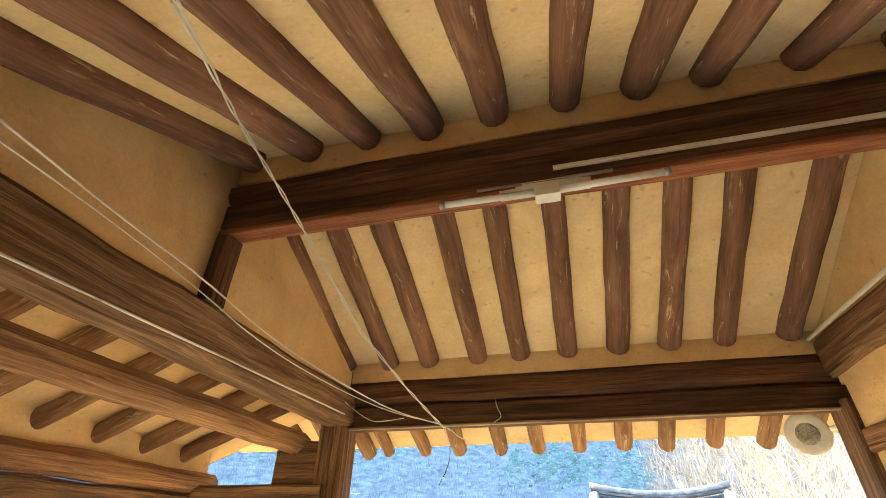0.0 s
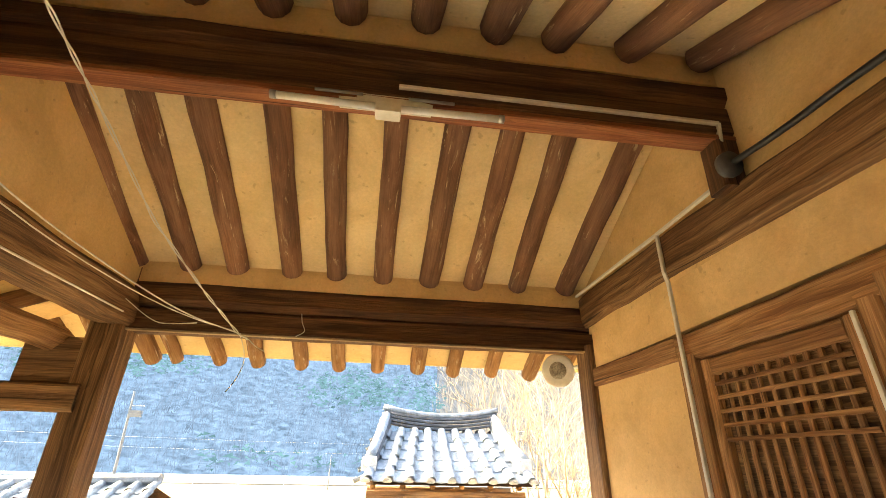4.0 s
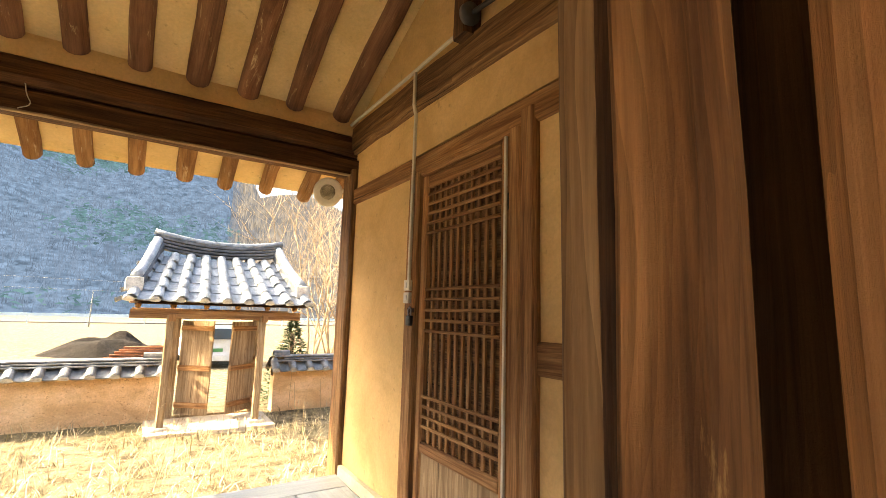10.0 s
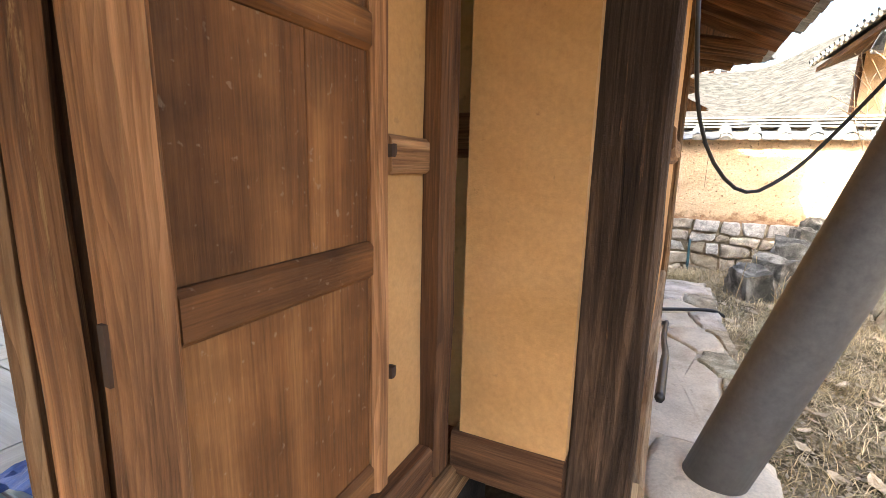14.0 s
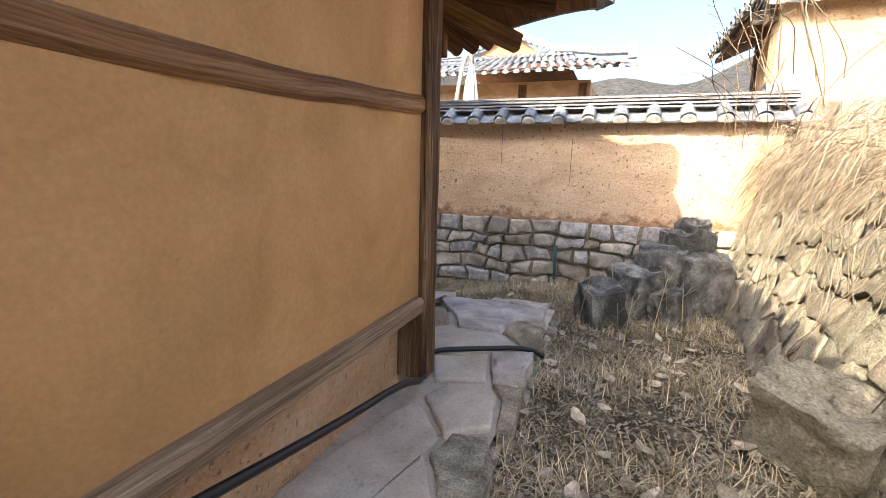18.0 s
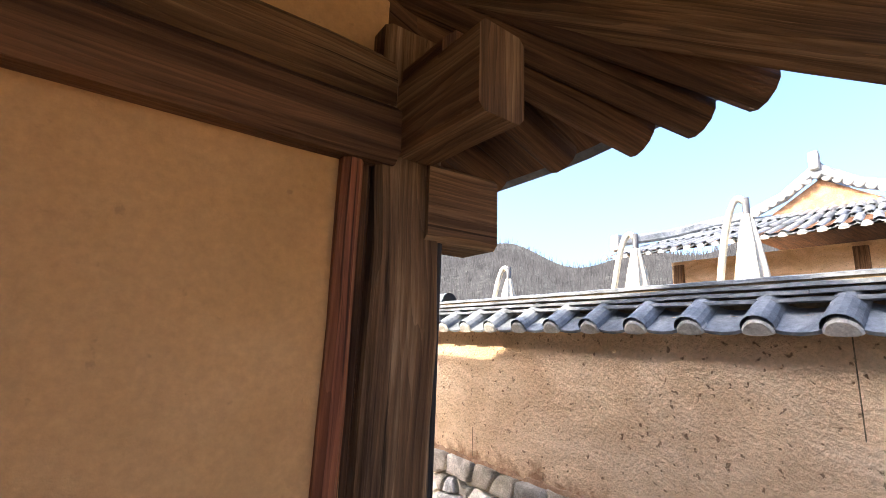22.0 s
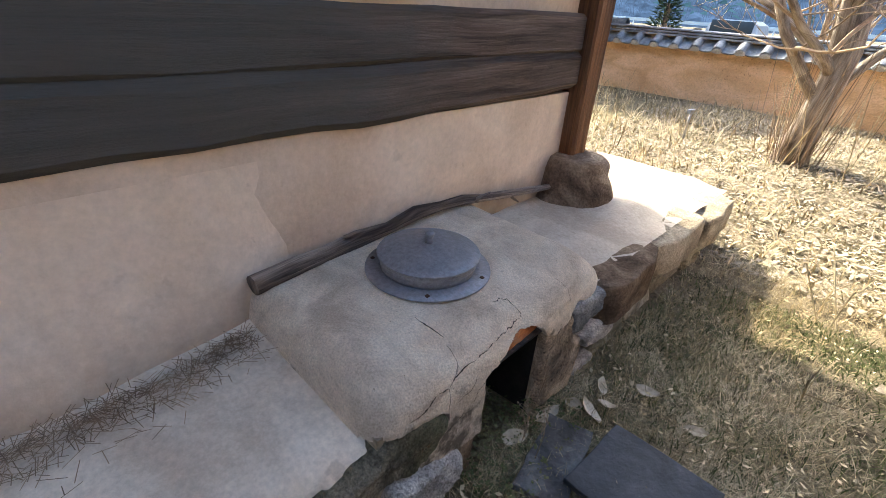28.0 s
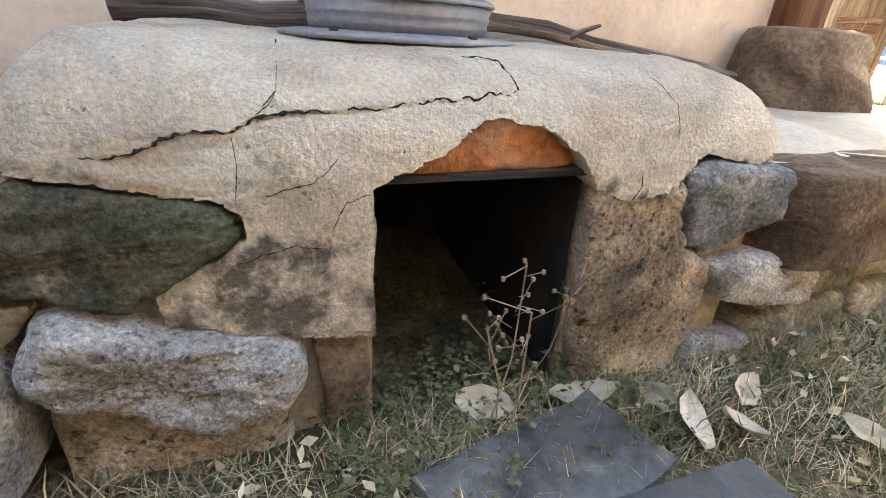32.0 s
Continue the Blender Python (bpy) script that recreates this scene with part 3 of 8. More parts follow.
# ---- mesh kit ----
class Build:
    """Gathers verts, faces and uv for one mesh."""
    def __init__(self):
        self.v, self.f, self.uv = [], [], []

    def face(self, idx, uvs=None):
        self.f.append(idx)
        if uvs is None:
            p = [self.v[i] for i in idx]
            n = (Vector(p[1]) - Vector(p[0])).cross(Vector(p[2]) - Vector(p[0]))
            a = max(range(3), key=lambda k: abs(n[k]))
            k = [i for i in range(3) if i != a]
            uvs = [(q[k[0]], q[k[1]]) for q in p]
        self.uv.append(uvs)

    def grid(self, rows, closed=False, uvs=None):
        """Faces between rows of points; closed joins each row's ends."""
        base, n = len(self.v), len(rows[0])
        for r in rows:
            self.v += [tuple(p) for p in r]
        for i in range(len(rows) - 1):
            for j in range(n if closed else n - 1):
                k = (j + 1) % n
                idx = (base + i * n + j, base + i * n + k, base + (i + 1) * n + k, base + (i + 1) * n + j)
                u = None
                if uvs:
                    u = [(uvs[0][i], uvs[1][j]), (uvs[0][i], uvs[1][j + 1]), (uvs[0][i + 1], uvs[1][j + 1]), (uvs[0][i + 1], uvs[1][j])]
                self.face(idx, u)
        return base

    def sheet(self, rows):
        self.grid(rows)
        return self

    def sweep(self, path, section, up=(0, 0, 1), wob=0.0, taper=None, cap=True, seed=0.0):
        """A closed section (a across, b along up) carried along a path."""
        pts = [Vector(p) for p in path]
        n, rows, us, run = len(section), [], [], 0.0
        last = None
        for i, p in enumerate(pts):
            t = (pts[min(i + 1, len(pts) - 1)] - pts[max(i - 1, 0)]).normalized()
            u = Vector(up)
            if abs(t.dot(u)) > 0.98:
                u = last or Vector((0, 1, 0))
            side = t.cross(u).normalized()
            u = side.cross(t).normalized()
            last = u
            k = taper(i / max(1, len(pts) - 1)) if taper else 1.0
            if i:
                run += (p - pts[i - 1]).length
            us.append(run)
            row = []
            for a, b in section:
                q = p + side * a * k + u * b * k
                if wob:
                    w = noise.noise_vector(q * 3.1 + Vector((seed, seed * 1.7, 0))) + 0.5 * noise.noise_vector(q * 11 + Vector((0, seed, 0)))
                    q = q + (side * w.x + u * w.y) * wob
                row.append(q)
            rows.append(row)
        vs = [0.0]
        for j in range(n):
            a, b = section[j], section[(j + 1) % n]
            vs.append(vs[-1] + math.hypot(a[0] - b[0], a[1] - b[1]))
        base = self.grid(rows, True, (us, vs))
        if cap:
            self.face(tuple(base + j for j in range(n))[::-1], [(section[j][1], section[j][0]) for j in range(n)][::-1])
            self.face(tuple(base + (len(pts) - 1) * n + j for j in range(n)), [(section[j][1], section[j][0]) for j in range(n)])
        return self

    def box(self, x0, x1, y0, y1, z0, z1):
        b = len(self.v)
        self.v += [(x0, y0, z0), (x1, y0, z0), (x1, y1, z0), (x0, y1, z0), (x0, y0, z1), (x1, y0, z1), (x1, y1, z1), (x0, y1, z1)]
        for q in ((0, 3, 2, 1), (4, 5, 6, 7), (0, 1, 5, 4), (1, 2, 6, 5), (2, 3, 7, 6), (3, 0, 4, 7)):
            self.face(tuple(b + i for i in q))
        return self

    def lathe(self, profile, centre, n=32):
        """Rings of (radius, height) about an upright axis."""
        cx, cy, cz = centre
        rows = [[(cx + r * math.cos(2 * math.pi * j / n), cy + r * math.sin(2 * math.pi * j / n), cz + h) for j in range(n)] for r, h in profile]
        base = self.grid(rows, True)
        self.face(tuple(base + j for j in range(n))[::-1])
        self.face(tuple(base + (len(rows) - 1) * n + j for j in range(n)))
        return self

    def rock(self, size, centre=(0, 0, 0), n=4, square=0.55, rough=0.12, seed=0.0, freq=1.3, turn=None):
        """An uneven rounded block."""
        s, off, known = Vector(size) / 2, Vector((seed * 3.3, seed * 7.1, seed * 1.9)), {}

        def corner(p):
            key = tuple(round(c * n) for c in p)
            if key not in known:
                q = Vector(p)
                q = q * square + q.normalized() * 1.18 * (1 - square)
                q = q * (1 + rough * (noise.noise(q * freq + off) * 1.3 + 0.6 * noise.noise(q * freq * 2.7 + off) + 0.25 * noise.noise(q * freq * 7 + off) + (0.16 * noise.noise(q * freq * 17 + off) if n > 12 else 0)))
                q = Vector((q.x * s.x, q.y * s.y, q.z * s.z))
                self.v.append(tuple((turn @ q if turn else q) + Vector(centre)))
                known[key] = len(self.v) - 1
            return known[key]
        for axis in range(3):
            for sign in (-1, 1):
                for i in range(n):
                    for j in range(n):
                        idx = []
                        for a, b in ((i, j), (i + 1, j), (i + 1, j + 1), (i, j + 1)):
                            p = [0.0, 0.0, 0.0]
                            p[axis], p[(axis + 1) % 3], p[(axis + 2) % 3] = sign, (2 * a / n - 1) * sign, 2 * b / n - 1
                            idx.append(corner(p))
                        self.face(tuple(idx))
        return self

    def mesh(self, name, mat, smooth=False):
        me = bpy.data.meshes.new(name)
        me.from_pydata(self.v, [], self.f)
        layer = me.uv_layers.new(name="UVMap")
        flat = np.array([c for u in self.uv for p in u for c in p], dtype=np.float32)
        layer.data.foreach_set("uv", flat)
        me.materials.append(mat)
        if smooth:
            me.polygons.foreach_set("use_smooth", [True] * len(me.polygons))
        me.update()
        return me

    def obj(self, name, mat, parent=None, smooth=False, label="", merge=False):
        me = self.mesh(name, mat, smooth)
        if merge:
            bm = bmesh.new()
            bm.from_mesh(me)
            bmesh.ops.remove_doubles(bm, verts=bm.verts, dist=0.0004)
            bmesh.ops.recalc_face_normals(bm, faces=bm.faces)
            bm.to_mesh(me)
            bm.free()
        ob = new(name, me)
        ob.parent = parent
        return tagged(ob, label)


def put(name, me, m, parent=None, label=""):
    """Another object on a mesh that is already there."""
    ob = new(name, me)
    ob.parent = parent
    ob.matrix_basis = m
    return tagged(ob, label)


def empty(name, label="", category="", group="", kind=""):
    return tagged(new(name), label, category, group, kind)


def rect(w, h, c=0.008):
    w, h = w / 2, h / 2
    return [(-w + c, -h), (w - c, -h), (w, -h + c), (w, h - c), (w - c, h), (-w + c, h), (-w, h - c), (-w, -h + c)]


def ring(r, n=12):
    return [(r * math.cos(2 * math.pi * k / n), r * math.sin(2 * math.pi * k / n)) for k in range(n)]


def steps(a, b, step=0.16, sag=(0, 0, 0)):
    a, b, s = Vector(a), Vector(b), Vector(sag)
    n = max(2, int((b - a).length / step) + 1)
    return [a.lerp(b, i / n) + s * (4 * (i / n) * (1 - i / n)) for i in range(n + 1)]


seeds = iter(range(1, 100000))


def timber(name, a, b, w, h, mat, parent=None, up=(0, 0, 1), wob=0.004, c=0.01, label="", step=0.16, sag=(0, 0, 0)):
    """A squared beam or post from a to b, w across and h along up."""
    return Build().sweep(steps(a, b, step, sag), rect(w, h, c), up, wob, seed=next(seeds) * 1.37).obj(name, mat, parent, False, label)


def post(name, x0, x1, y0, y1, z0, z1, mat, parent=None, wob=0.004, c=0.012, label=""):
    return timber(name, ((x0 + x1) / 2, (y0 + y1) / 2, z0), ((x0 + x1) / 2, (y0 + y1) / 2, z1), x1 - x0, y1 - y0, mat, parent, (0, 1, 0), wob, c, label)


def pole(name, a, b, r, mat, parent=None, wob=0.006, n=12, label="", taper=None, sag=(0, 0, 0), step=0.16):
    return Build().sweep(steps(a, b, step, sag), ring(r, n), (0, 0, 1) if abs((Vector(b) - Vector(a)).normalized().z) < 0.95 else (0, 1, 0), wob, taper,
                         seed=next(seeds) * 1.37).obj(name, mat, parent, True, label)


def cable(name, pts, r, mat, parent=None, n=6, label=""):
    """A thin round line through points, smoothed."""
    p = [Vector(q) for q in pts]
    for _ in range(2):
        q = [p[0]]
        for a, b in zip(p, p[1:]):
            q += [a.lerp(b, 0.25), a.lerp(b, 0.75)]
        p = q + [p[-1]]
    return Build().sweep(p, ring(r, n)).obj(name, mat, parent, True, label)


def slab(name, x0, x1, y0, y1, z0, z1, mat, parent=None, label=""):
    return Build().box(x0, x1, y0, y1, z0, z1).obj(name, mat, parent, False, label)


def panel(name, mat, axis, at, thick, a0, a1, z0, z1, parent=None, wavy=0.004, label=""):
    """A plastered wall panel across axis, its seen face at `at`, with a slightly uneven face and thickness behind it."""
    b, nu, nz = Build(), max(2, int((a1 - a0) / 0.14)), max(2, int((z1 - z0) / 0.14))
    s = next(seeds) * 2.1
    rows, out = [], -1 if thick > 0 else 1
    for i in range(nu + 1):
        row = []
        for k in range(nz + 1):
            u, z = a0 + (a1 - a0) * i / nu, z0 + (z1 - z0) * k / nz
            d = at + out * (0.001 + (wavy * (0.6 + 0.6 * noise.noise(Vector((u * 1.7, z * 1.7, s)))) if 0 < i < nu and 0 < k < nz else 0))
            row.append((d, u, z) if axis == "x" else (u, d, z))
        rows.append(row)
    b.grid(rows if (out > 0) == (axis == "x") else rows[::-1])
    lo, hi = min(at, at + thick), max(at, at + thick)
    e = 0.0006
    if axis == "x":
        b.box(lo + e, hi - e, a0, a1, z0, z1)
    else:
        b.box(a0, a1, lo + e, hi - e, z0, z1)
    return b.obj(name, mat, parent, False, label)

# ---- ground: one sheet, fine where the walk passes ----
def smooth(a, b, v):
    t = min(1.0, max(0.0, (v - a) / (b - a)))
    return t * t * (3 - 2 * t)


def ground_z(x, y):
    east = smooth(4.6, 6.2, x) * smooth(-1.6, 0.9, y)
    z = -0.60 - 0.20 * east - 0.25 * smooth(2.8, 4.5, y) * (1 - east) - 0.06 * smooth(3, 6, y) * east
    z += -0.10 * smooth(9, 14, y)
    bank = smooth(-2.75, -3.5, y) * smooth(9.0, 8.2, x)
    z += bank * 1.5 + 0.25 * smooth(-3.5, -7, y) * smooth(9.0, 8.2, x)
    return z


def line(lo, hi, fine0, fine1, step, grow):
    """Coordinates, close together between fine0 and fine1, wider and wider outside."""
    a = list(np.arange(fine0, fine1, step))
    v, s = fine1, step
    while v < hi:
        a.append(v)
        s *= grow
        v += s
    a.append(hi)
    v, s = fine0, step
    while v > lo:
        s *= grow
        v -= s
        a.insert(0, max(v, lo))
    return a


gx, gy = line(-1500, 1500, -2.0, 9.0, 0.09, 1.16), line(-1500, 1500, -3.8, 10.0, 0.09, 1.16)
g = Build()
g.grid([[(x, y, ground_z(x, y) + (0.022 * noise.noise(Vector((x * 1.9, y * 1.9, 0))) + 0.012 * noise.noise(Vector((x * 7, y * 7, 3)))
                                  if -4 < x < 11 and -5 < y < 14 else 0)) for x in gx] for y in gy][::-1])
tagged(g.obj("ground", GROUND, None, True), "dry winter yard of straw-coloured grass and bare soil", "ground", kind="structure")

# ---- the open wooden-floored hall ----
wall_right = empty("wall_right", "ochre-plastered timber-framed wall of the hall", "wall", kind="structure")
T = 0.12
for a0, a1, z0, z1 in ((2.10, 3.01, 0.06, 1.95), (2.10, 3.01, 2.06, 2.37), (-0.22, 2.10, 2.06, 2.31), (-0.22, 1.05, 1.03, 1.94), (-0.22, 1.05, 0.0, 0.92)):
    panel("plaster_panel", ochre, "x", 1.505, T, a0, a1, z0, z1, wall_right)
timber("tie_beam", (1.54, 3.10, 2.462), (1.54, -0.25, 2.325), 0.17, 0.225, wood, wall_right, wob=0.012, c=0.03, sag=(0, 0, 0.035))
timber("rail", (1.535, 3.01, 2.0), (1.535, 2.10, 1.985), 0.11, 0.115, wood_light, wall_right, wob=0.006)
timber("rail", (1.535, 2.10, 1.975), (1.535, -0.22, 1.985), 0.11, 0.13, wood_light, wall_right, wob=0.008, c=0.015)
timber("rail", (1.535, 1.05, 0.975), (1.535, -0.22, 0.975), 0.10, 0.125, wood_light, wall_right, wob=0.006)
post("door_post", 1.47, 1.60, 1.985, 2.10, -0.02, 1.935, wood_light, wall_right)
post("door_post", 1.472, 1.60, 1.045, 1.135, -0.02, 1.985, wood_light, wall_right, wob=0.006)
post("door_frame", 1.482, 1.60, 1.137, 1.218, -0.02, 1.93, wood_light, wall_right, wob=0.003)
timber("door_sill", (1.53, 2.1, 0.0), (1.53, 1.05, 0.0), 0.13, 0.07, wood_light, wall_right)
slab("plinth_strip", 1.475, 1.6, 2.10, 3.01, -0.02, 0.055, pale, wall_right, "whitish cement strip")
post("clay_patch", 1.493, 1.503, 0.43, 0.51, 1.045, 1.175, ochre, wall_right, 0.003)
slab("clay_patch_edge", 1.492, 1.502, 0.425, 0.515, 1.036, 1.045, wood_dark, wall_right)
post_fr = post("front_post", 1.465, 1.66, 3.012, 3.22, -0.10, 2.22, wood, None, label="")
tagged(post_fr, "brown square timber post at the hall's open front", "post", kind="structure")

# lattice door, closed and padlocked
door = empty("door_1", "closed lattice door of weathered brown wood, padlocked", "door", kind="structure")
dx = 1.495
for y0, y1 in ((1.222, 1.285), (1.915, 1.978)):
    post("stile", dx, dx + 0.045, y0, y1, 0.03, 1.90, wood_light, door, 0.002)
for z0, z1 in ((1.83, 1.90), (0.415, 0.475), (0.03, 0.10)):
    timber("door_rail", (dx + 0.022, 1.915, (z0 + z1) / 2), (dx + 0.022, 1.285, (z0 + z1) / 2), 0.04, z1 - z0, wood_light, door, wob=0.002)
post("lower_board", dx + 0.012, dx + 0.03, 1.285, 1.915, 0.10, 0.415, wood_silver, door, 0.001, 0.002, "bare greyed lower board")
slab("backing_board", dx + 0.036, dx + 0.042, 1.285, 1.915, 0.475, 1.83, wood, door, "brown boarding behind the lattice")
for i in range(10):
    y = 1.285 + 0.63 * (i + 1) / 11
    timber("lattice_bar", (dx + 0.02, y, 0.475), (dx + 0.02, y, 1.83), 0.014, 0.02, wood_light, door, (0, 1, 0), 0.0015, 0.002, step=0.4)
for zs in ((1.79, 1.735, 1.68, 1.625, 1.57), (1.26, 1.205, 1.15, 1.095, 1.04), (0.70, 0.65, 0.60, 0.55)):
    for z in zs:
        timber("lattice_bar", (dx + 0.012, 1.915, z), (dx + 0.012, 1.285, z), 0.014, 0.016, wood_light, door, (0, 0, 1), 0.001, 0.002, step=0.4)
for z in (1.62, 0.28):
    slab("hinge", dx - 0.012, dx, 1.195, 1.24, z - 0.04, z + 0.03, black_plastic, door, "dark iron hinge")
pad = empty("padlock", "small black padlock with steel shackle hung on the lattice door", "padlock")
Build().rock((0.022, 0.045, 0.055), (1.462, 2.015, 1.09), 3, 0.85, 0.02).obj("lock_body", black_plastic, pad, True)
Build().sweep([(1.462, 2.0, 1.115), (1.462, 2.0, 1.15), (1.462, 2.015, 1.165), (1.462, 2.03, 1.15), (1.462, 2.03, 1.115)], ring(0.004, 6), (1, 0, 0)).obj("shackle", steel, pad, True)
slab("hasp", 1.466, 1.472, 1.98, 2.05, 1.135, 1.16, rust, pad)

# hall: front beam, back wall, left side
beam = empty("front_beam", "dark stacked beam over the open front of the hall", "beam", kind="structure")
timber("lower_beam", (-1.6, 3.15, 2.258), (1.66, 3.15, 2.258), 0.15, 0.15, wood_dark, beam, wob=0.006, c=0.02)
timber("upper_beam", (-1.6, 3.135, 2.422), (1.66, 3.135, 2.422), 0.19, 0.165, wood_dark, beam, wob=0.012, c=0.035)
timber("beam_edge", (-1.5, 3.075, 2.178), (1.46, 3.075, 2.178), 0.035, 0.012, wood_silver, beam, wob=0.002, c=0.002)
ridge = empty("ridge_beam", "dark smoke-stained ridge beam with a reddish board under it", "beam", kind="structure")
timber("ridge_board", (-1.5, 1.495, 2.737), (1.5, 1.495, 2.737), 0.095, 0.03, wood_red, ridge, wob=0.003, c=0.006)
timber("ridge_support", (-1.5, 1.50, 2.828), (1.5, 1.50, 2.828), 0.10, 0.15, wood_dark, ridge, wob=0.004)
Build().sweep(steps((-1.55, 1.55, 2.975), (1.55, 1.55, 2.975)), rect(0.23, 0.17, 0.055), (0, 0, 1), 0.01).obj("ridge_purlin", wood_dark, ridge)
for x, foot in ((-1.487, 2.385), (1.455, 2.50)):
    post("king_post", x - 0.055, x + 0.055, 1.452, 1.56, foot, 2.722, wood_dark, ridge, 0.006)


def front_z(y):
    return 2.565 - 0.452 * (y - 3.0)      # underside line of the front rafters


def back_z(y):
    return 3.085 + 0.48 * (y - 1.40)       # underside line of the back rafters


rafters = empty("rafters", "round brown rafters over the hall, peeling in places", "rafter", kind="structure")
R = 0.068
for i, x in enumerate((-1.525, -1.205, -0.905, -0.565, -0.27, 0.046, 0.37, 0.675, 0.995, 1.345)):
    r = R * random.uniform(0.9, 1.08) * (0.75 if i == 0 else 1)
    d = random.uniform(-0.03, 0.03)
    pole("rafter", (x + d, 1.62, front_z(1.62) + R), (x, 3.04, front_z(3.04) + R), r, wood_pole, rafters, 0.009)
    pole("eave_rafter", (x, 3.10, front_z(3.10) + R), (x + 0.01, 3.98 + random.uniform(-0.04, 0.03), front_z(3.98) + R * 0.8), r * 0.95, wood_eave, rafters, 0.012,
         taper=lambda s: 1 - 0.12 * s)
for x in (-1.395, -1.08, -0.77, -0.462, -0.153, 0.157, 0.456, 0.73, 1.073, 1.41):
    r = R * random.uniform(0.95, 1.15)
    pole("rafter", (x, 1.41, back_z(1.41) + R), (x * 1.03 + 0.02, -1.35, back_z(-1.35) + R), r, wood_pole, rafters, 0.009)
for x in (-1.70, -2.0, -2.3, 1.62, 1.93, 2.25, 2.57, 2.9):
    pole("eave_rafter", (x, 2.4, front_z(2.4) + R), (x, 3.98, front_z(3.98) + R * 0.8), R * 0.95, wood_eave, rafters, 0.012)

soffit = empty("ceiling", "ochre plaster between the rafters", "ceiling", kind="structure")
b = Build()
for y0, y1, fz in ((1.56, 3.97, front_z), (-1.4, 1.60, back_z)):
    n = 26
    lo, hi = [], []
    for i in range(n + 1):
        y = y0 + (y1 - y0) * i / n
        lo.append([(x, y, fz(y) + R * 1.25 + 0.006 * noise.noise(Vector((x * 2, y * 2, 1)))) for x in np.linspace(-3.0, 3.1, 40)])
        hi.append([(x, y, fz(y) + R * 1.25 + 0.10) for x in (-3.0, 3.1)])
    b.grid(lo[::-1])
    b.grid(hi)
b.obj("soffit_plaster", soffit_lit, soffit, True)
infill = empty("wall_infill", "ochre plaster fillets between rafters and beams", "wall", kind="structure")
panel("plaster_fillet", ochre, "y", 3.055, 0.08, -1.5, 1.5, 2.49, 2.70, infill, 0.012)
panel("plaster_fillet", ochre, "y", 1.46, 0.13, -1.5, 1.5, 3.045, 3.30, infill, 0.008)
# gable plaster over the tie beams, right and left
for x0, x1 in ((1.505, 1.6), (-1.6, -1.505)):
    b = Build()
    prof = [(-0.25, 2.3), (3.05, 2.3), (3.05, front_z(3.05) + 0.11), (1.58, 3.27), (-0.25, back_z(-0.25) + 0.12)]
    k = len(prof)
    b.v += [(x0, y, z) for y, z in prof] + [(x1, y, z) for y, z in prof]
    b.face(tuple(range(k))), b.face(tuple(range(2 * k - 1, k - 1, -1)))
    for i in range(k):
        b.face((i, k + i, k + (i + 1) % k, (i + 1) % k))
    b.obj("gable_plaster", ochre, infill)
# low panelled wall on the hall's open side, unseen, added to cut ground bounce
side = empty("bounce_block_wall", "unseen low timber-framed wall added to block bounce light", "wall", kind="structure")
panel("side_panel", ochre, "x", -2.66, -0.08, -0.3, 3.05, -0.55, 0.70, side)
timber("side_rail", (-2.70, -0.3, 0.74), (-2.70, 3.1, 0.74), 0.1, 0.09, wood, side)
# back wall of the hall with its doorway
back = empty("wall_back", "timber-framed back wall of the hall with an open doorway", "wall", kind="structure")
panel("plaster_panel", ochre_bay, "y", -0.13, -0.10, -1.5, -0.48, 0.0, 2.2, back)
panel("plaster_panel", ochre_bay, "y", -0.13, -0.10, -0.48, 1.5, 1.92, 2.35, back)
panel("plaster_panel", ochre_bay, "y", -0.185, 0.06, 1.05, 1.42, 0.12, 1.92, back)
panel("plaster_panel", ochre_bay, "y", -0.055, -0.065, 0.80, 1.5, 0.02, 1.92, back)
timber("lintel", (-0.6, -0.16, 1.86), (1.5, -0.16, 1.86), 0.16, 0.13, wood_dark, back)
timber("plate_beam", (-1.6, -0.17, 2.27), (1.6, -0.17, 2.27), 0.17, 0.16, wood_dark, back)
timber("threshold", (-0.5, -0.16, -0.03), (1.5, -0.16, -0.03), 0.2, 0.12, wood, back)
post("jamb_edge", 0.472, 0.497, -0.05, -0.018, 0.0, 1.8, wood, back, 0.003)
# Dark board added behind the leaf to stand in for the shaded gap.
post("door_stop", 0.622, 0.797, -0.15, -0.06, 0.0, 1.8, wood_dark, back, 0.002)
post("jamb", 0.487, 0.523, -0.125, -0.05, 0.0, 1.8, worn_jamb, back, 0.005, label="worn brown door jamb with a rebate")
post("jamb_rebate", 0.524, 0.62, -0.095, 0.0, 0.0, 1.8, wood_dark, back, 0.004)
post("jamb", -0.55, -0.45, -0.235, -0.04, 0.0, 1.8, wood_dark, back, 0.006)
timber("short_rail", (1.06, -0.192, 0.91), (1.25, -0.192, 0.91), 0.03, 0.085, wood_light, back)
post("corner_stud", 1.225, 1.305, -0.245, -0.15, 0.05, 2.2, wood_dark, back, 0.006)
timber("ground_sill", (0.5, -0.20, 0.07), (1.26, -0.20, 0.07), 0.06, 0.13, wood_dark, back)
timber("ground_sill", (1.36, -0.24, 0.07), (1.36, -0.56, 0.07), 0.08, 0.14, wood_dark, back)
panel("plaster_panel", ochre_bay, "x", 1.335, 0.08, -0.56, -0.26, 0.13, 2.2, back)

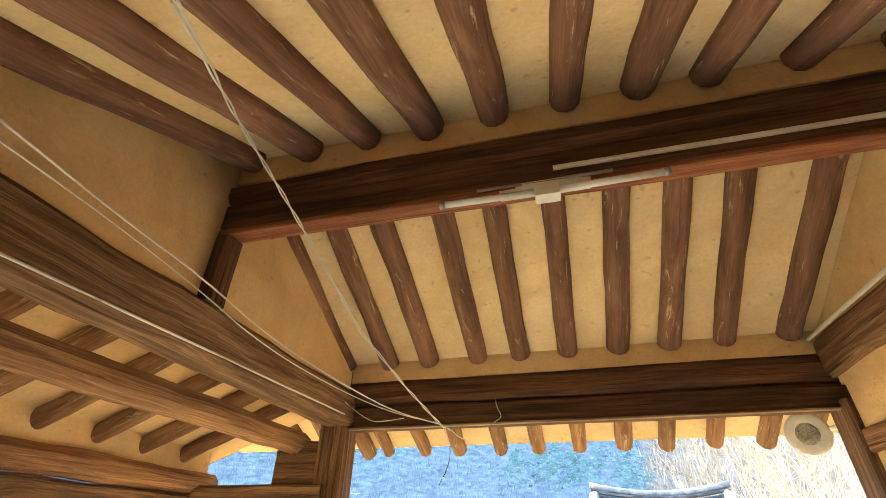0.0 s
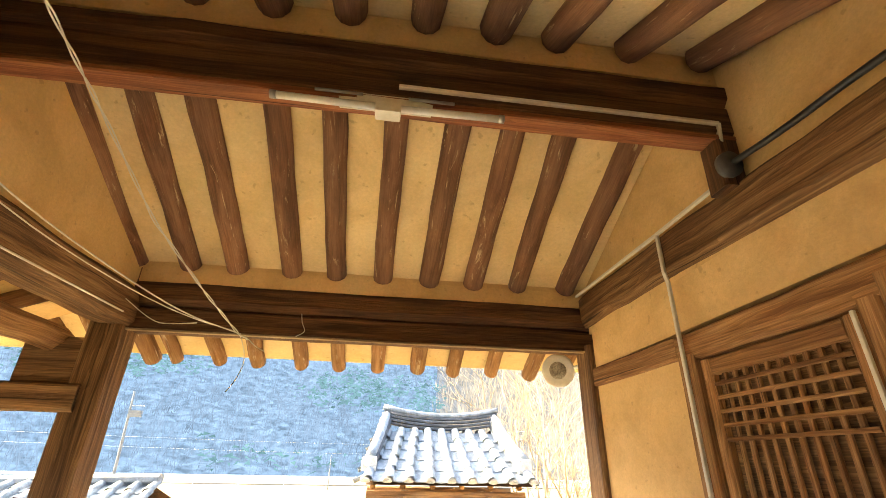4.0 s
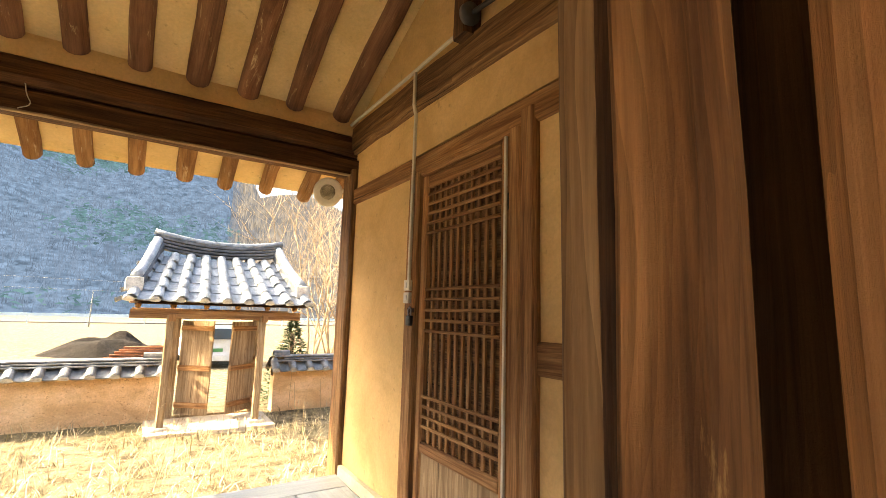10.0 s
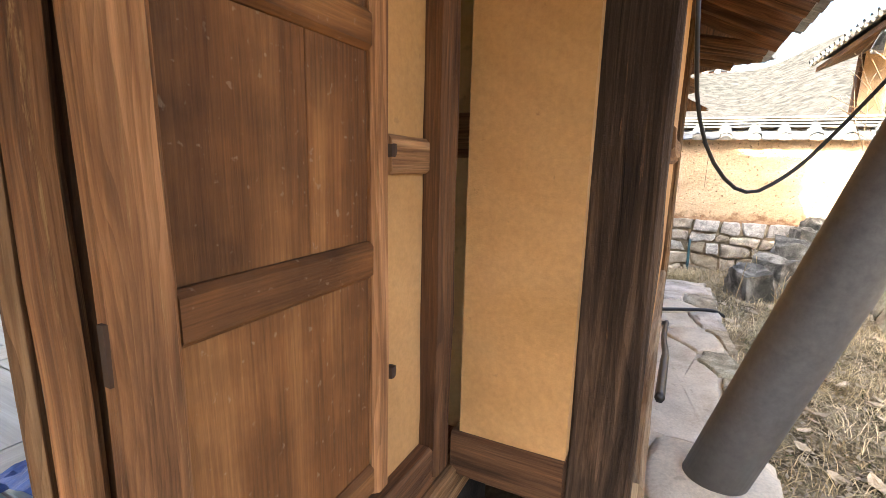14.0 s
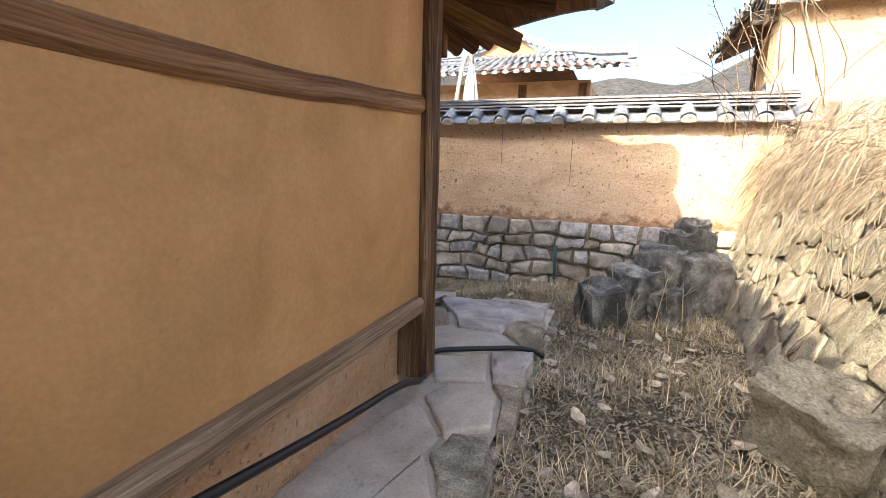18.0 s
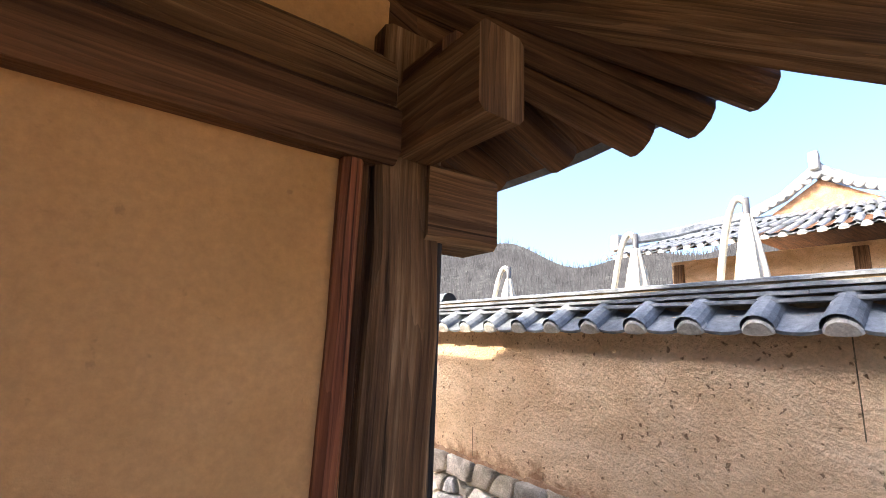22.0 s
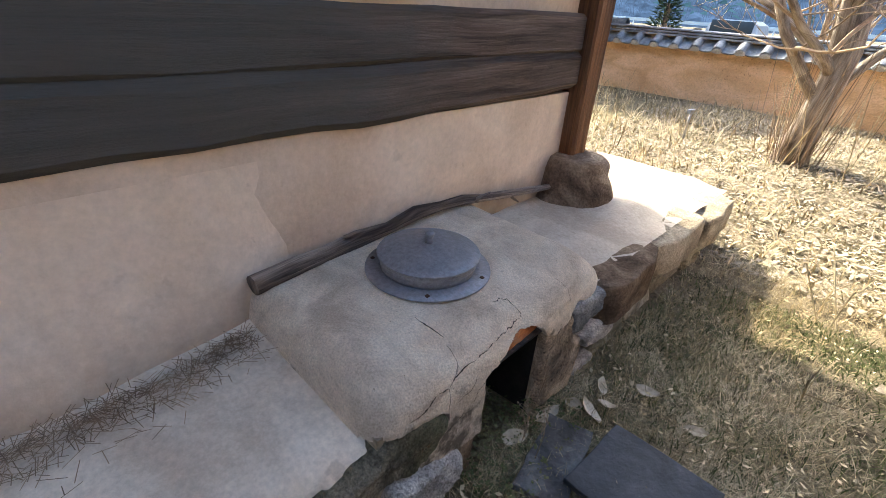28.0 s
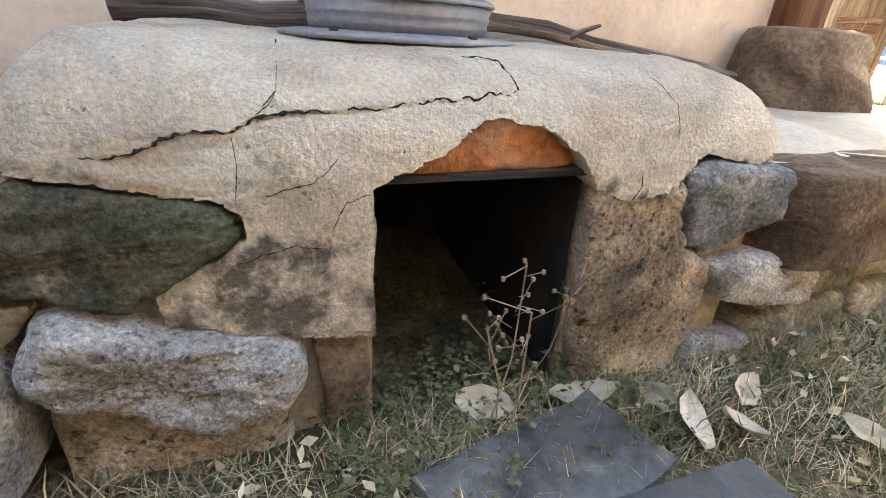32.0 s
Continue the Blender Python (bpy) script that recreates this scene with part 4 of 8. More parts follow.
# the door leaf folded back against the outside wall
leaf = empty("door_2", "open panelled door leaf of dark brown worn wood", "door", kind="structure")
ly = -0.178
for x0, x1 in ((0.503, 0.585), (1.005, 1.062)):
    post("stile", x0, x1, ly - 0.025, ly + 0.02, 0.14, 1.68, worn_jamb, leaf, 0.003)
for z0, z1 in ((0.14, 0.215), (0.655, 0.735), (1.105, 1.18), (1.60, 1.68)):
    timber("door_rail", (0.585, ly, (z0 + z1) / 2), (1.005, ly, (z0 + z1) / 2), 0.038, z1 - z0, door_wood, leaf, wob=0.003)
for z0, z1 in ((0.215, 0.655), (0.735, 1.105), (1.18, 1.60)):
    for x0, x1 in ((0.585, 0.838), (0.8395, 1.005)) if z0 > 0.5 else ((0.585, 1.005),):
        post("board", x0, x1, ly - 0.005, ly + 0.012, z0, z1, door_wood, leaf, 0.001, 0.002)
slab("bolt_plate", 0.499, 0.5045, ly - 0.014, ly - 0.002, 0.64, 0.715, rust, leaf, "small dark iron plate")
for z in (0.42, 0.92, 1.35):
    Build().rock((0.02, 0.02, 0.03), (1.068, ly - 0.02, z), 2).obj("hinge_pin", rust, leaf)

# hall floor: boards between cross timbers
floor = empty("floor", "grey weathered floorboards between wide cross timbers", "floor", kind="structure")
for y0, y1 in ((2.765, 3.01), (1.80, 1.985), (0.83, 1.015), (-0.10, 0.06)):
    n = 1
    timber("cross_timber", (-1.5, (y0 + y1) / 2, -0.035), (1.46, (y0 + y1) / 2, -0.035), y1 - y0 - 0.006, 0.07, wood_grey, floor, wob=0.0015, c=0.004)
for y0, y1, joints in ((1.985, 2.765, (-1.5, -1.1, -0.72, -0.36, -0.07, 0.21, 0.45, 0.70, 0.95, 1.12, 1.46)), (1.015, 1.80, (-1.5, -1.02, -0.55, 0.005, 0.42, 0.68, 1.02, 1.46)),
                       (0.06, 0.83, (-1.5, -1.1, -0.6, -0.15, 0.29, 0.68, 1.08, 1.46))):
    for a, c in zip(joints, joints[1:]):
        gap = random.choice((0.004, 0.007, 0.011))
        timber("floorboard", ((a + c) / 2, y0 + 0.003, -0.036 + random.uniform(-0.002, 0.002)), ((a + c) / 2, y1 - 0.003, -0.036), c - a - gap, 0.07, wood_grey, floor, wob=0.001, c=0.003)
# Black sheet added below so the gaps between boards read as deep shadow.
slab("subfloor", -1.6, 1.6, -0.25, 3.0, -0.5, -0.075, soot_and_gap_black, floor)
# left side of the hall: low side aisle
left = empty("wall_left", "open left side of the hall with stacked weathered beams", "wall", kind="structure")
timber("tie_beam", (-1.56, 3.1, 2.31), (-1.56, -0.25, 2.24), 0.2, 0.24, wood, left, wob=0.012, c=0.03)
timber("side_beam", (-1.86, 3.12, 2.10), (-1.9, -0.3, 2.06), 0.14, 0.15, wood_light, left, wob=0.012, c=0.05)
timber("side_plate", (-2.62, 3.2, 1.855), (-2.62, -0.3, 1.83), 0.16, 0.14, wood_light, left, wob=0.012, c=0.04)
timber("side_lintel", (-2.63, 2.98, 1.715), (-2.63, -0.13, 1.70), 0.13, 0.12, wood, left, wob=0.008, c=0.02)
panel("plaster_fillet", ochre, "x", -2.62, -0.06, -0.3, 3.15, 1.91, 2.12, left, 0.01)
timber("cross_beam", (-1.6, 3.06, 1.76), (-2.7, 3.06, 1.76), 0.14, 0.15, wood, left, wob=0.008, c=0.02)
timber("cross_beam", (-1.6, 3.1, 1.97), (-2.0, 3.1, 1.97), 0.11, 0.28, wood, left, wob=0.008, c=0.02)
for y in (2.85, 2.5, 2.15, 1.8, 1.45, 1.1, 0.75, 0.4, 0.05):
    pole("side_rafter", (-1.75, y, 2.36), (-3.05, y + 0.05, 1.86), 0.055, wood_eave, left, 0.012)
Build().sheet([[(x, y, 2.46 - 0.385 * (-1.6 - x)) for x in np.linspace(-3.0, -1.55, 8)] for y in np.linspace(3.3, -0.4, 14)]).obj("side_soffit", ochre, left, True)
lp = post("front_post", -1.68, -1.49, 3.012, 3.22, -0.10, 2.22, wood, None)
tagged(lp, "brown square timber post at the hall's open front", "post", kind="structure")
bp = post("side_post", -2.75, -2.58, 3.0, 3.17, -0.75, 1.79, wood, None)
tagged(bp, "brown square timber post of the side aisle", "post", kind="structure")
tagged(post("side_post", -2.75, -2.58, -0.3, -0.13, -0.6, 1.77, wood, None), "brown square timber post of the side aisle", "post", kind="structure")

# ---- back and east walls ----
north = empty("wall_bay", "ochre-plastered raised bay at the back of the house", "wall", kind="structure")
panel("plaster_panel", ochre_bay, "y", -0.705, 0.10, 1.55, 4.49, 0.02, 2.3, north, 0.006)
timber("rail", (1.55, -0.70, 0.965), (4.45, -0.70, 1.03), 0.07, 0.085, wood_light, north, wob=0.012, c=0.02, sag=(0, 0, -0.045))
timber("sill_beam", (1.5, -0.70, -0.02), (4.45, -0.70, -0.025), 0.1, 0.095, wood_silver, north, wob=0.006, c=0.015)
timber("plate_beam", (1.4, -0.66, 2.2), (4.7, -0.66, 2.1), 0.18, 0.2, wood_dark, north)
p1 = post("bay_post", 1.375, 1.555, -0.72, -0.55, -0.52, 2.2, dark_post, None, 0.007)
tagged(p1, "dark grained square post at the bay's corner", "post", kind="structure")
p2 = post("bay_post", 4.474, 4.624, -0.755, -0.57, -0.46, 2.15, post_wood, None, 0.008)
tagged(p2, "weathered square post with deep grain and a knot", "post", kind="structure")
panel("underwall", ochre_out, "y", -0.58, 0.1, 1.5, 4.5, -0.52, -0.06, north, 0.015, "rough earth wall recessed under the bay")
panel("plaster_panel", ochre_bay, "x", 4.60, -0.1, -0.6, -0.2, 0.0, 2.0, north)
timber("bay_beam", (4.55, -0.66, 1.55), (4.55, -0.1, 1.55), 0.14, 0.16, wood_dark, north)

ne = empty("wall_corner", "ochre-plastered wall panel beside the corner post", "wall", kind="structure")
panel("plaster_panel", ochre_bay, "y", -0.125, 0.1, 4.6, 5.47, 0.04, 1.5, ne, 0.004)
panel("plaster_panel", ochre_bay, "y", -0.10, 0.1, 4.6, 5.5, 1.74, 2.2, ne, 0.006)
panel("underwall", pale, "y", -0.13, 0.1, 4.6, 5.55, -0.5, -0.05, ne, 0.01)
timber("sill_beam", (4.55, -0.13, 0.0), (5.48, -0.13, 0.0), 0.1, 0.10, wood, ne, wob=0.006)
timber("lower_beam", (4.5, -0.11, 1.556), (5.5, -0.11, 1.556), 0.15, 0.12, wood_dark, ne, wob=0.006, c=0.02)
timber("upper_beam", (4.5, -0.09, 1.67), (5.5, -0.09, 1.67), 0.14, 0.13, wood, ne, wob=0.006, c=0.02)
post("jamb_strip", 5.402, 5.446, -0.15, -0.06, -0.05, 1.50, wood_red, ne, 0.008)
post("jamb_strip", 5.447, 5.4715, -0.135, -0.05, -0.05, 1.50, wood_dark, ne, 0.003)
cp = post("corner_post", 5.472, 5.622, -0.162, -0.012, -0.40, 1.80, post_wood, None, 0.007)
tagged(cp, "weathered square corner post with raised grain", "post", kind="structure")
timber("charred_face", (5.626, -0.085, -0.1), (5.626, -0.085, 1.40), 0.012, 0.135, charred, cp, (0, 1, 0), 0.001, 0.002)
Build().rock((0.34, 0.34, 0.20), (5.56, -0.06, -0.47), 8, 0.7, 0.12, 3).obj("post_stone", boulder, cp, True)

east = empty("wall_east", "pale plastered wall over a charred double beam", "wall", kind="structure")
panel("upper_plaster", upper_plaster, "x", 5.632, -0.12, -0.012, 2.62, 0.36, 1.53, east, 0.006)
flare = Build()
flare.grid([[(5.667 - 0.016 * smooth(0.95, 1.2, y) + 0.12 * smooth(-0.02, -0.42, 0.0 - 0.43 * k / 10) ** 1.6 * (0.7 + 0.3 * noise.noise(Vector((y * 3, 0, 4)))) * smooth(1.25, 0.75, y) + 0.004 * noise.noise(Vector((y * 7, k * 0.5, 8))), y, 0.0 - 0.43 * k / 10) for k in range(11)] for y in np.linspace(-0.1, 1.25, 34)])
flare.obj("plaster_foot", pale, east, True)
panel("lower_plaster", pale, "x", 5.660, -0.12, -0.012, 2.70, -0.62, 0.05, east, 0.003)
for y0, y1, mt in ((-0.012, 2.60, beam_soot),):
    timber("charred_beam", (5.645, y0, 0.285 + 0.0055 * y0), (5.645, y1, 0.285 + 0.0055 * y1), 0.07, 0.155, mt, east, wob=0.008, c=0.015)
    timber("charred_beam", (5.65, y0, 0.126 + 0.009 * y0), (5.65, y1, 0.126 + 0.009 * y1), 0.09, 0.165, mt, east, wob=0.014, c=0.025)
timber("plate_beam", (5.60, -0.03, 1.515), (5.60, 2.75, 1.655), 0.16, 0.15, charred, east, wob=0.006, c=0.02)
timber("purlin", (5.60, -0.3, 1.66), (5.60, 2.95, 1.79), 0.18, 0.14, wood_dark, east, wob=0.006, c=0.03)
panel("front_plaster", ochre, "y", 2.70, -0.1, 1.6, 5.6, -0.5, 2.3, east)
fp = post("far_post", 5.615, 5.735, 2.575, 2.715, -0.24, 1.62, wood_dark, None, 0.006)
tagged(fp, "dark slender corner post on a stone base", "post", kind="structure")
base = Build().lathe([(0.205, -0.46), (0.20, -0.42), (0.185, -0.37), (0.165, -0.32), (0.15, -0.275), (0.135, -0.245), (0.11, -0.236), (0.06, -0.234), (0.004, -0.234)], (5.735, 2.63, 0), 26)
for k, q in enumerate(base.v):
    d = Vector(q) - Vector((5.735, 2.63, q[2]))
    n = 0.16 * noise.noise(Vector(q) * 7) + 0.09 * noise.noise(Vector(q) * 19)
    base.v[k] = (q[0] + d.x * n * 1.2, q[1] + d.y * (n * 1.2 + 0.1), q[2] + 0.008 * noise.noise(Vector(q) * 13))
base.obj("post_stone", boulder, fp, True)

# ---- roof over the house ----
roof = empty("roof", "grey-tiled hipped roof on dark rafters", "roof", kind="structure")

# X0 carries the unseen west eave out to keep sun off the hall floor.
X0, X1, Y0, Y1 = -3.8, 6.27, -1.45, 4.1


def eave_lift(x, y):
    """The eave sweeps up towards the corner."""
    return 0.22 * smooth(0.1, -1.4, y) * smooth(4.8, 6.3, x) + 0.16 * smooth(3.2, 4.2, y) * smooth(5.0, 6.3, x)


def roof_z(x, y):
    f = front_z(y) + 0.30
    k = back_z(y) + 0.30
    e = 1.80 + 0.42 * (X1 - x) + eave_lift(x, y) if x > 5.25 else 9.0      # below the gables the roof is hipped
    w = 2.30 + 0.36 * (x + 3.1) if x < -1.75 else 9.0
    return min(f, k, e, w, 3.62)


b = Build()
nx, ny = 101, 52
top = [[(X0 + (X1 - X0) * i / nx, Y0 + (Y1 - Y0) * j / ny, roof_z(X0 + (X1 - X0) * i / nx, Y0 + (Y1 - Y0) * j / ny)) for i in range(nx + 1)] for j in range(ny + 1)]
b.grid(top)
b.grid([[(x, y, z - 0.05) for x, y, z in r] for r in top][::-1])
for r in (top[0][::-1], top[-1], [q[0] for q in top], [q[-1] for q in top][::-1]):
    b.grid([r, [(x, y, z - 0.05) for x, y, z in r]][::-1])
b.obj("roof_bed", tile_grey, roof)
# rafters of the east eave and the hip
for y in np.arange(-0.06, 2.95, 0.27):
    pole("east_rafter", (5.2, y, 2.06), (6.10, y - 0.02, 1.70), 0.052, wood_dark, roof, 0.006)
for tx, ty, z in ((6.15, -0.30, 1.70), (6.19, -0.43, 1.72), (6.21, -0.56, 1.75), (5.95, -1.12, 1.90), (5.68, -1.25, 1.90), (5.4, -1.3, 1.88), (5.1, -1.3, 1.86)):
    pole("hip_rafter", (5.0 if tx > 6 else tx - 0.35, 0.15, 2.14), (tx, ty, z), 0.052, wood_dark, roof, 0.006)
timber("hip_beam", (4.9, 0.55, 2.22), (6.22, -0.80, 1.745), 0.10, 0.14, wood, roof, wob=0.005, c=0.012)
for x in np.arange(1.65, 4.9, 0.31):
    pole("back_rafter", (x, 0.2, back_z(0.2) + R), (x, -1.35, back_z(-1.35) + R), R, wood_dark, roof, 0.01)


Build().sheet([[(x, y, min(1.735 + 0.40 * (6.22 - x), back_z(y) + 0.17) + eave_lift(x, y)) for x in np.linspace(4.6, 6.2, 14)] for y in np.linspace(3.9, -1.4, 26)]).obj("eave_lining", wood_dark, roof)
for nm, c in (("tie_end", ((5.552, 0.0, 1.60), (5.552, -0.41, 1.60), 0.10, 0.16)), ("purlin_end", ((5.58, -0.105, 1.445), (5.768, -0.105, 1.445), 0.13, 0.165)), ("purlin_end", ((5.6, 2.87, 1.575), (5.80, 2.87, 1.575), 0.14, 0.36))):
    timber(nm, *c[:2], c[2], c[3], wood, roof, wob=0.004, c=0.012)
# ridges of the roof
timber("main_ridge", (-1.9, 1.40, 3.60), (5.4, 1.40, 3.60), 0.26, 0.66, tile_grey, roof, wob=0.004, step=0.5)
def seated_ridge(name, a, c, w):
    """A tiled ridge whose crest runs from a to c and whose foot follows the roof."""
    rows, n = [], 14
    side = (Vector(c) - Vector(a)).cross(Vector((0, 0, 1))).normalized() * w / 2
    for k in range(n + 1):
        p = Vector(a).lerp(Vector(c), k / n)
        foot = min(roof_z(p.x, p.y) - 0.02, p.z - 0.2)
        rows.append([(p.x - side.x, p.y - side.y, foot), (p.x + side.x, p.y + side.y, foot), (p.x + side.x, p.y + side.y, p.z - 0.05), (p.x, p.y, p.z), (p.x - side.x, p.y - side.y, p.z - 0.05)])
    b = Build()
    base = b.grid(rows, True)
    b.face(tuple(base + j for j in range(5))[::-1]), b.face(tuple(base + n * 5 + j for j in range(5)))
    return b.obj(name, tile_grey, roof)


for x in (5.3, -1.8):
    seated_ridge("verge_ridge", (x, 1.5, 3.9), (x, 3.3, 3.2), 0.22)
    seated_ridge("verge_ridge", (x, 1.3, 3.9), (x, -0.55, 3.2), 0.22)
seated_ridge("hip_ridge", (5.3, -0.40, 3.2), (6.30, -1.46, 2.40), 0.2)
seated_ridge("hip_ridge", (5.3, 2.9, 3.2), (6.15, 3.8, 2.50), 0.2)

# ---- roof tiles, shared meshes ----
def cover_tile(length, r, mat, name="cover_tile", plug=False):
    b, n = Build(), 8
    arc = [math.pi * k / n for k in range(n + 1)]
    rows = []
    for x, k in ((0, 0.96), (length * 0.5, 0.98), (length, 1.02)):
        rows.append([(x, r * k * math.cos(a), r * k * math.sin(a)) for a in arc] + [(x, (r - 0.018) * k * math.cos(a), (r - 0.018) * k * math.sin(a)) for a in arc[::-1]])
    base = b.grid(rows, True)
    return b.mesh(name, mat, False)


def pan_tile(length, width, mat, name="pan_tile"):
    b, n = Build(), 6
    rows = []
    for x, dz in ((0, 0.0), (length, 0.0)):
        up = [(x, width * (k / n - 0.5), dz + 0.045 * (2 * k / n - 1) ** 2) for k in range(n + 1)]
        rows.append(up + [(p[0], p[1], p[2] - 0.02) for p in up[::-1]])
    base = b.grid(rows, True)
    m = 2 * (n + 1)
    b.face(tuple(base + j for j in range(m))[::-1]), b.face(tuple(base + m + j for j in range(m)))
    return b.mesh(name, mat, False)


def plug_mesh(r):
    b, n = Build(), 10
    half = [(r * math.cos(math.pi * k / n), r * math.sin(math.pi * k / n)) for k in range(n + 1)] + [(-r * 0.8, -r * 0.12), (0, -r * 0.2), (r * 0.8, -r * 0.12)]
    rows = [[(x, y * k, z * k) for y, z in half] for x, k in ((-0.06, 1.0), (0.004, 1.0), (0.014, 0.86))]
    base = b.grid(rows, True)
    b.face(tuple(base + 2 * len(half) + j for j in range(len(half))))
    return b.mesh("lime_plug", lime, False)


def slope_frame(origin, down, across):
    """A pose whose x runs down the slope and y across it."""
    x, y = Vector(down).normalized(), Vector(across).normalized()
    z = x.cross(y).normalized()
    return Matrix(((x.x, y.x, z.x, origin[0]), (x.y, y.y, z.y, origin[1]), (x.z, y.z, z.z, origin[2]), (0, 0, 0, 1)))


def tile_slope(parent, top_a, top_b, eave_a, eave_b, cols, rows, mat, r=0.075, plugs=True, overlap=1.15, lift=0.02):
    """Columns of pan and cover tiles from the top line to the eave line."""
    ta, tb, ea, eb = (Vector(p) for p in (top_a, top_b, eave_a, eave_b))
    run = ((ea + eb) / 2 - (ta + tb) / 2).length
    width = (eb - ea).length / cols
    cover, pan, plug = cover_tile(run / rows * overlap, r, mat), pan_tile(run / rows * overlap, width * 1.02, mat), plug_mesh(r * 0.97)
    for c in range(cols + 1):
        for kind, s in (("cover", c / cols), ("pan", (c + 0.5) / cols)):
            if s > 1:
                continue
            a, e = ta.lerp(tb, s), ea.lerp(eb, s)
            across = (eb - ea) if (e - a).cross(eb - ea).z > 0 else (ea - eb)
            for k in range(rows):
                p = a.lerp(e, k / rows)
                m = slope_frame(p, e - a, across)
                if kind == "cover":
                    put("cover_tile", cover, m @ pose(0, random.uniform(-0.006, 0.006), lift + 0.004, 0, -1.2, random.uniform(-1, 1)), parent)
                else:
                    put("pan_tile", pan, m @ pose(0, 0, 0, 0, -2.5, 0), parent)
            if kind == "cover" and plugs:
                put("lime_plug", plug, slope_frame(e, e - a, across) @ pose(run / rows * (overlap - 1) * 0.9, 0, lift - 0.01), parent)


def stone_face(parent, at, along, out, length, z0, z1, course, mats, seed=1, lean=0.0, wide=(0.8, 2.0), gap=0.012, bulge=0.03, depth=0.14, wave=0.25, top=None, jag=0.06):
    """Fitted fieldstones. at: start of the foot on the face; out: level way outwards; lean: how far the face falls back per metre."""
    rnd = random.Random(seed)
    u, o = Vector((along[0], along[1], 0)).normalized(), Vector((out[0], out[1], 0)).normalized()
    flip = u.cross(Vector((0, 0, 1))).dot(o) < 0
    rows = max(1, round((z1 - z0) / course))
    cut = [z0]
    for k in range(rows):
        cut.append(cut[-1] + rnd.uniform(0.75, 1.25))
    cut = [z0 + (c - z0) * (z1 - z0) / (cut[-1] - z0) for c in cut]

    def bed(k, s):
        if k == 0 or k == rows:
            return cut[k] + (0.02 * noise.noise(Vector((s * 3, k, seed))) if k else 0)
        return cut[k] + wave * course * (noise.noise(Vector((s * 1.1 / course * 0.35, k * 3.7, seed))) + 0.6 * noise.noise(Vector((s * 2.6 / course * 0.35, k * 5.1, seed))))
    for k in range(rows):
        s, tilt = -rnd.uniform(0, course), 0.0
        while s < length:
            w = course * rnd.uniform(*wide)
            nxt = rnd.uniform(-0.22, 0.22) * course
            zb = [(s + w * q, bed(k, s + w * q)) for q in (0.0, 0.33, 0.67, 1.0)]
            zt = [(s + w * q, bed(k + 1, s + w * q)) for q in (1.0, 0.67, 0.33, 0.0)]
            pts = [(zb[0][0] - tilt, zb[0][1]), zb[1], zb[2], (zb[3][0] - nxt, zb[3][1]), (s + w + rnd.uniform(-0.04, 0.04) * w, (zb[3][1] + zt[0][1]) / 2),
                   (zt[0][0] + nxt, zt[0][1]), zt[1], zt[2], (zt[3][0] + tilt, zt[3][1]), (s + rnd.uniform(-0.04, 0.04) * w, (zb[0][1] + zt[3][1]) / 2)]
            cs, cz = sum(p[0] for p in pts) / 10, sum(p[1] for p in pts) / 10
            if cs > 0 and cs < length and (top is None or cz < top(cs)):
                pts = [(min(max(p[0], 0.0), length), p[1]) for p in pts]
                pts = [(cs + (p[0] - cs) * (0.97 if q in (0, 3, 5, 8) else 1.0), cz + (p[1] - cz) * (0.95 if q in (0, 3, 5, 8) else 1.0)) for q, p in enumerate(pts)]
                j = [(p[0] + rnd.uniform(-jag, jag) * course, p[1] + rnd.uniform(-jag, jag) * course) for p in pts]
                push, slope = rnd.uniform(-0.35, 1.0) * bulge, rnd.uniform(-0.12, 0.12)
                sx, sz = rnd.uniform(0.86, 0.97), rnd.uniform(0.86, 0.97)
                grid_rows = []
                for inset, d in ((0.3, -depth), (0.2, -0.012), (0.35, 0.4 * bulge), (0.75, 0.8 * bulge), (1.6, 0.97 * bulge), (None, bulge), (0.99, bulge * 1.05)):
                    row = []
                    for q, (a, z) in enumerate(j):
                        va, vz = a - cs, z - cz
                        r = math.hypot(va, vz)
                        if inset is None:
                            f = 0.52
                        elif inset == 0.99:
                            f = 0.03
                        else:
                            f = max(0.3, 1 - (gap * (1 + inset) / r))
                        pa, pz = cs + va * f, cz + vz * f
                        dd = d + (push + slope * (pz - cz) if d > 0 else 0) + ((0.35 * noise.noise(Vector((pa * 6 / course * 0.2, pz * 6 / course * 0.2, seed + k))) + 0.3 * noise.noise(Vector((pa * 23, pz * 23, seed)))) * bulge if d > 0 else 0)
                        row.append(Vector(at) + u * pa + o * (dd - lean * (pz - z0)) + Vector((0, 0, pz - at[2])))
                    grid_rows.append(row)
                b = Build()
                b.grid(grid_rows if flip else [r[::-1] for r in grid_rows], True)
                put("stone", b.mesh("stone", rnd.choice(mats), True), Matrix.Identity(4), parent)
            s, tilt = s + w, nxt


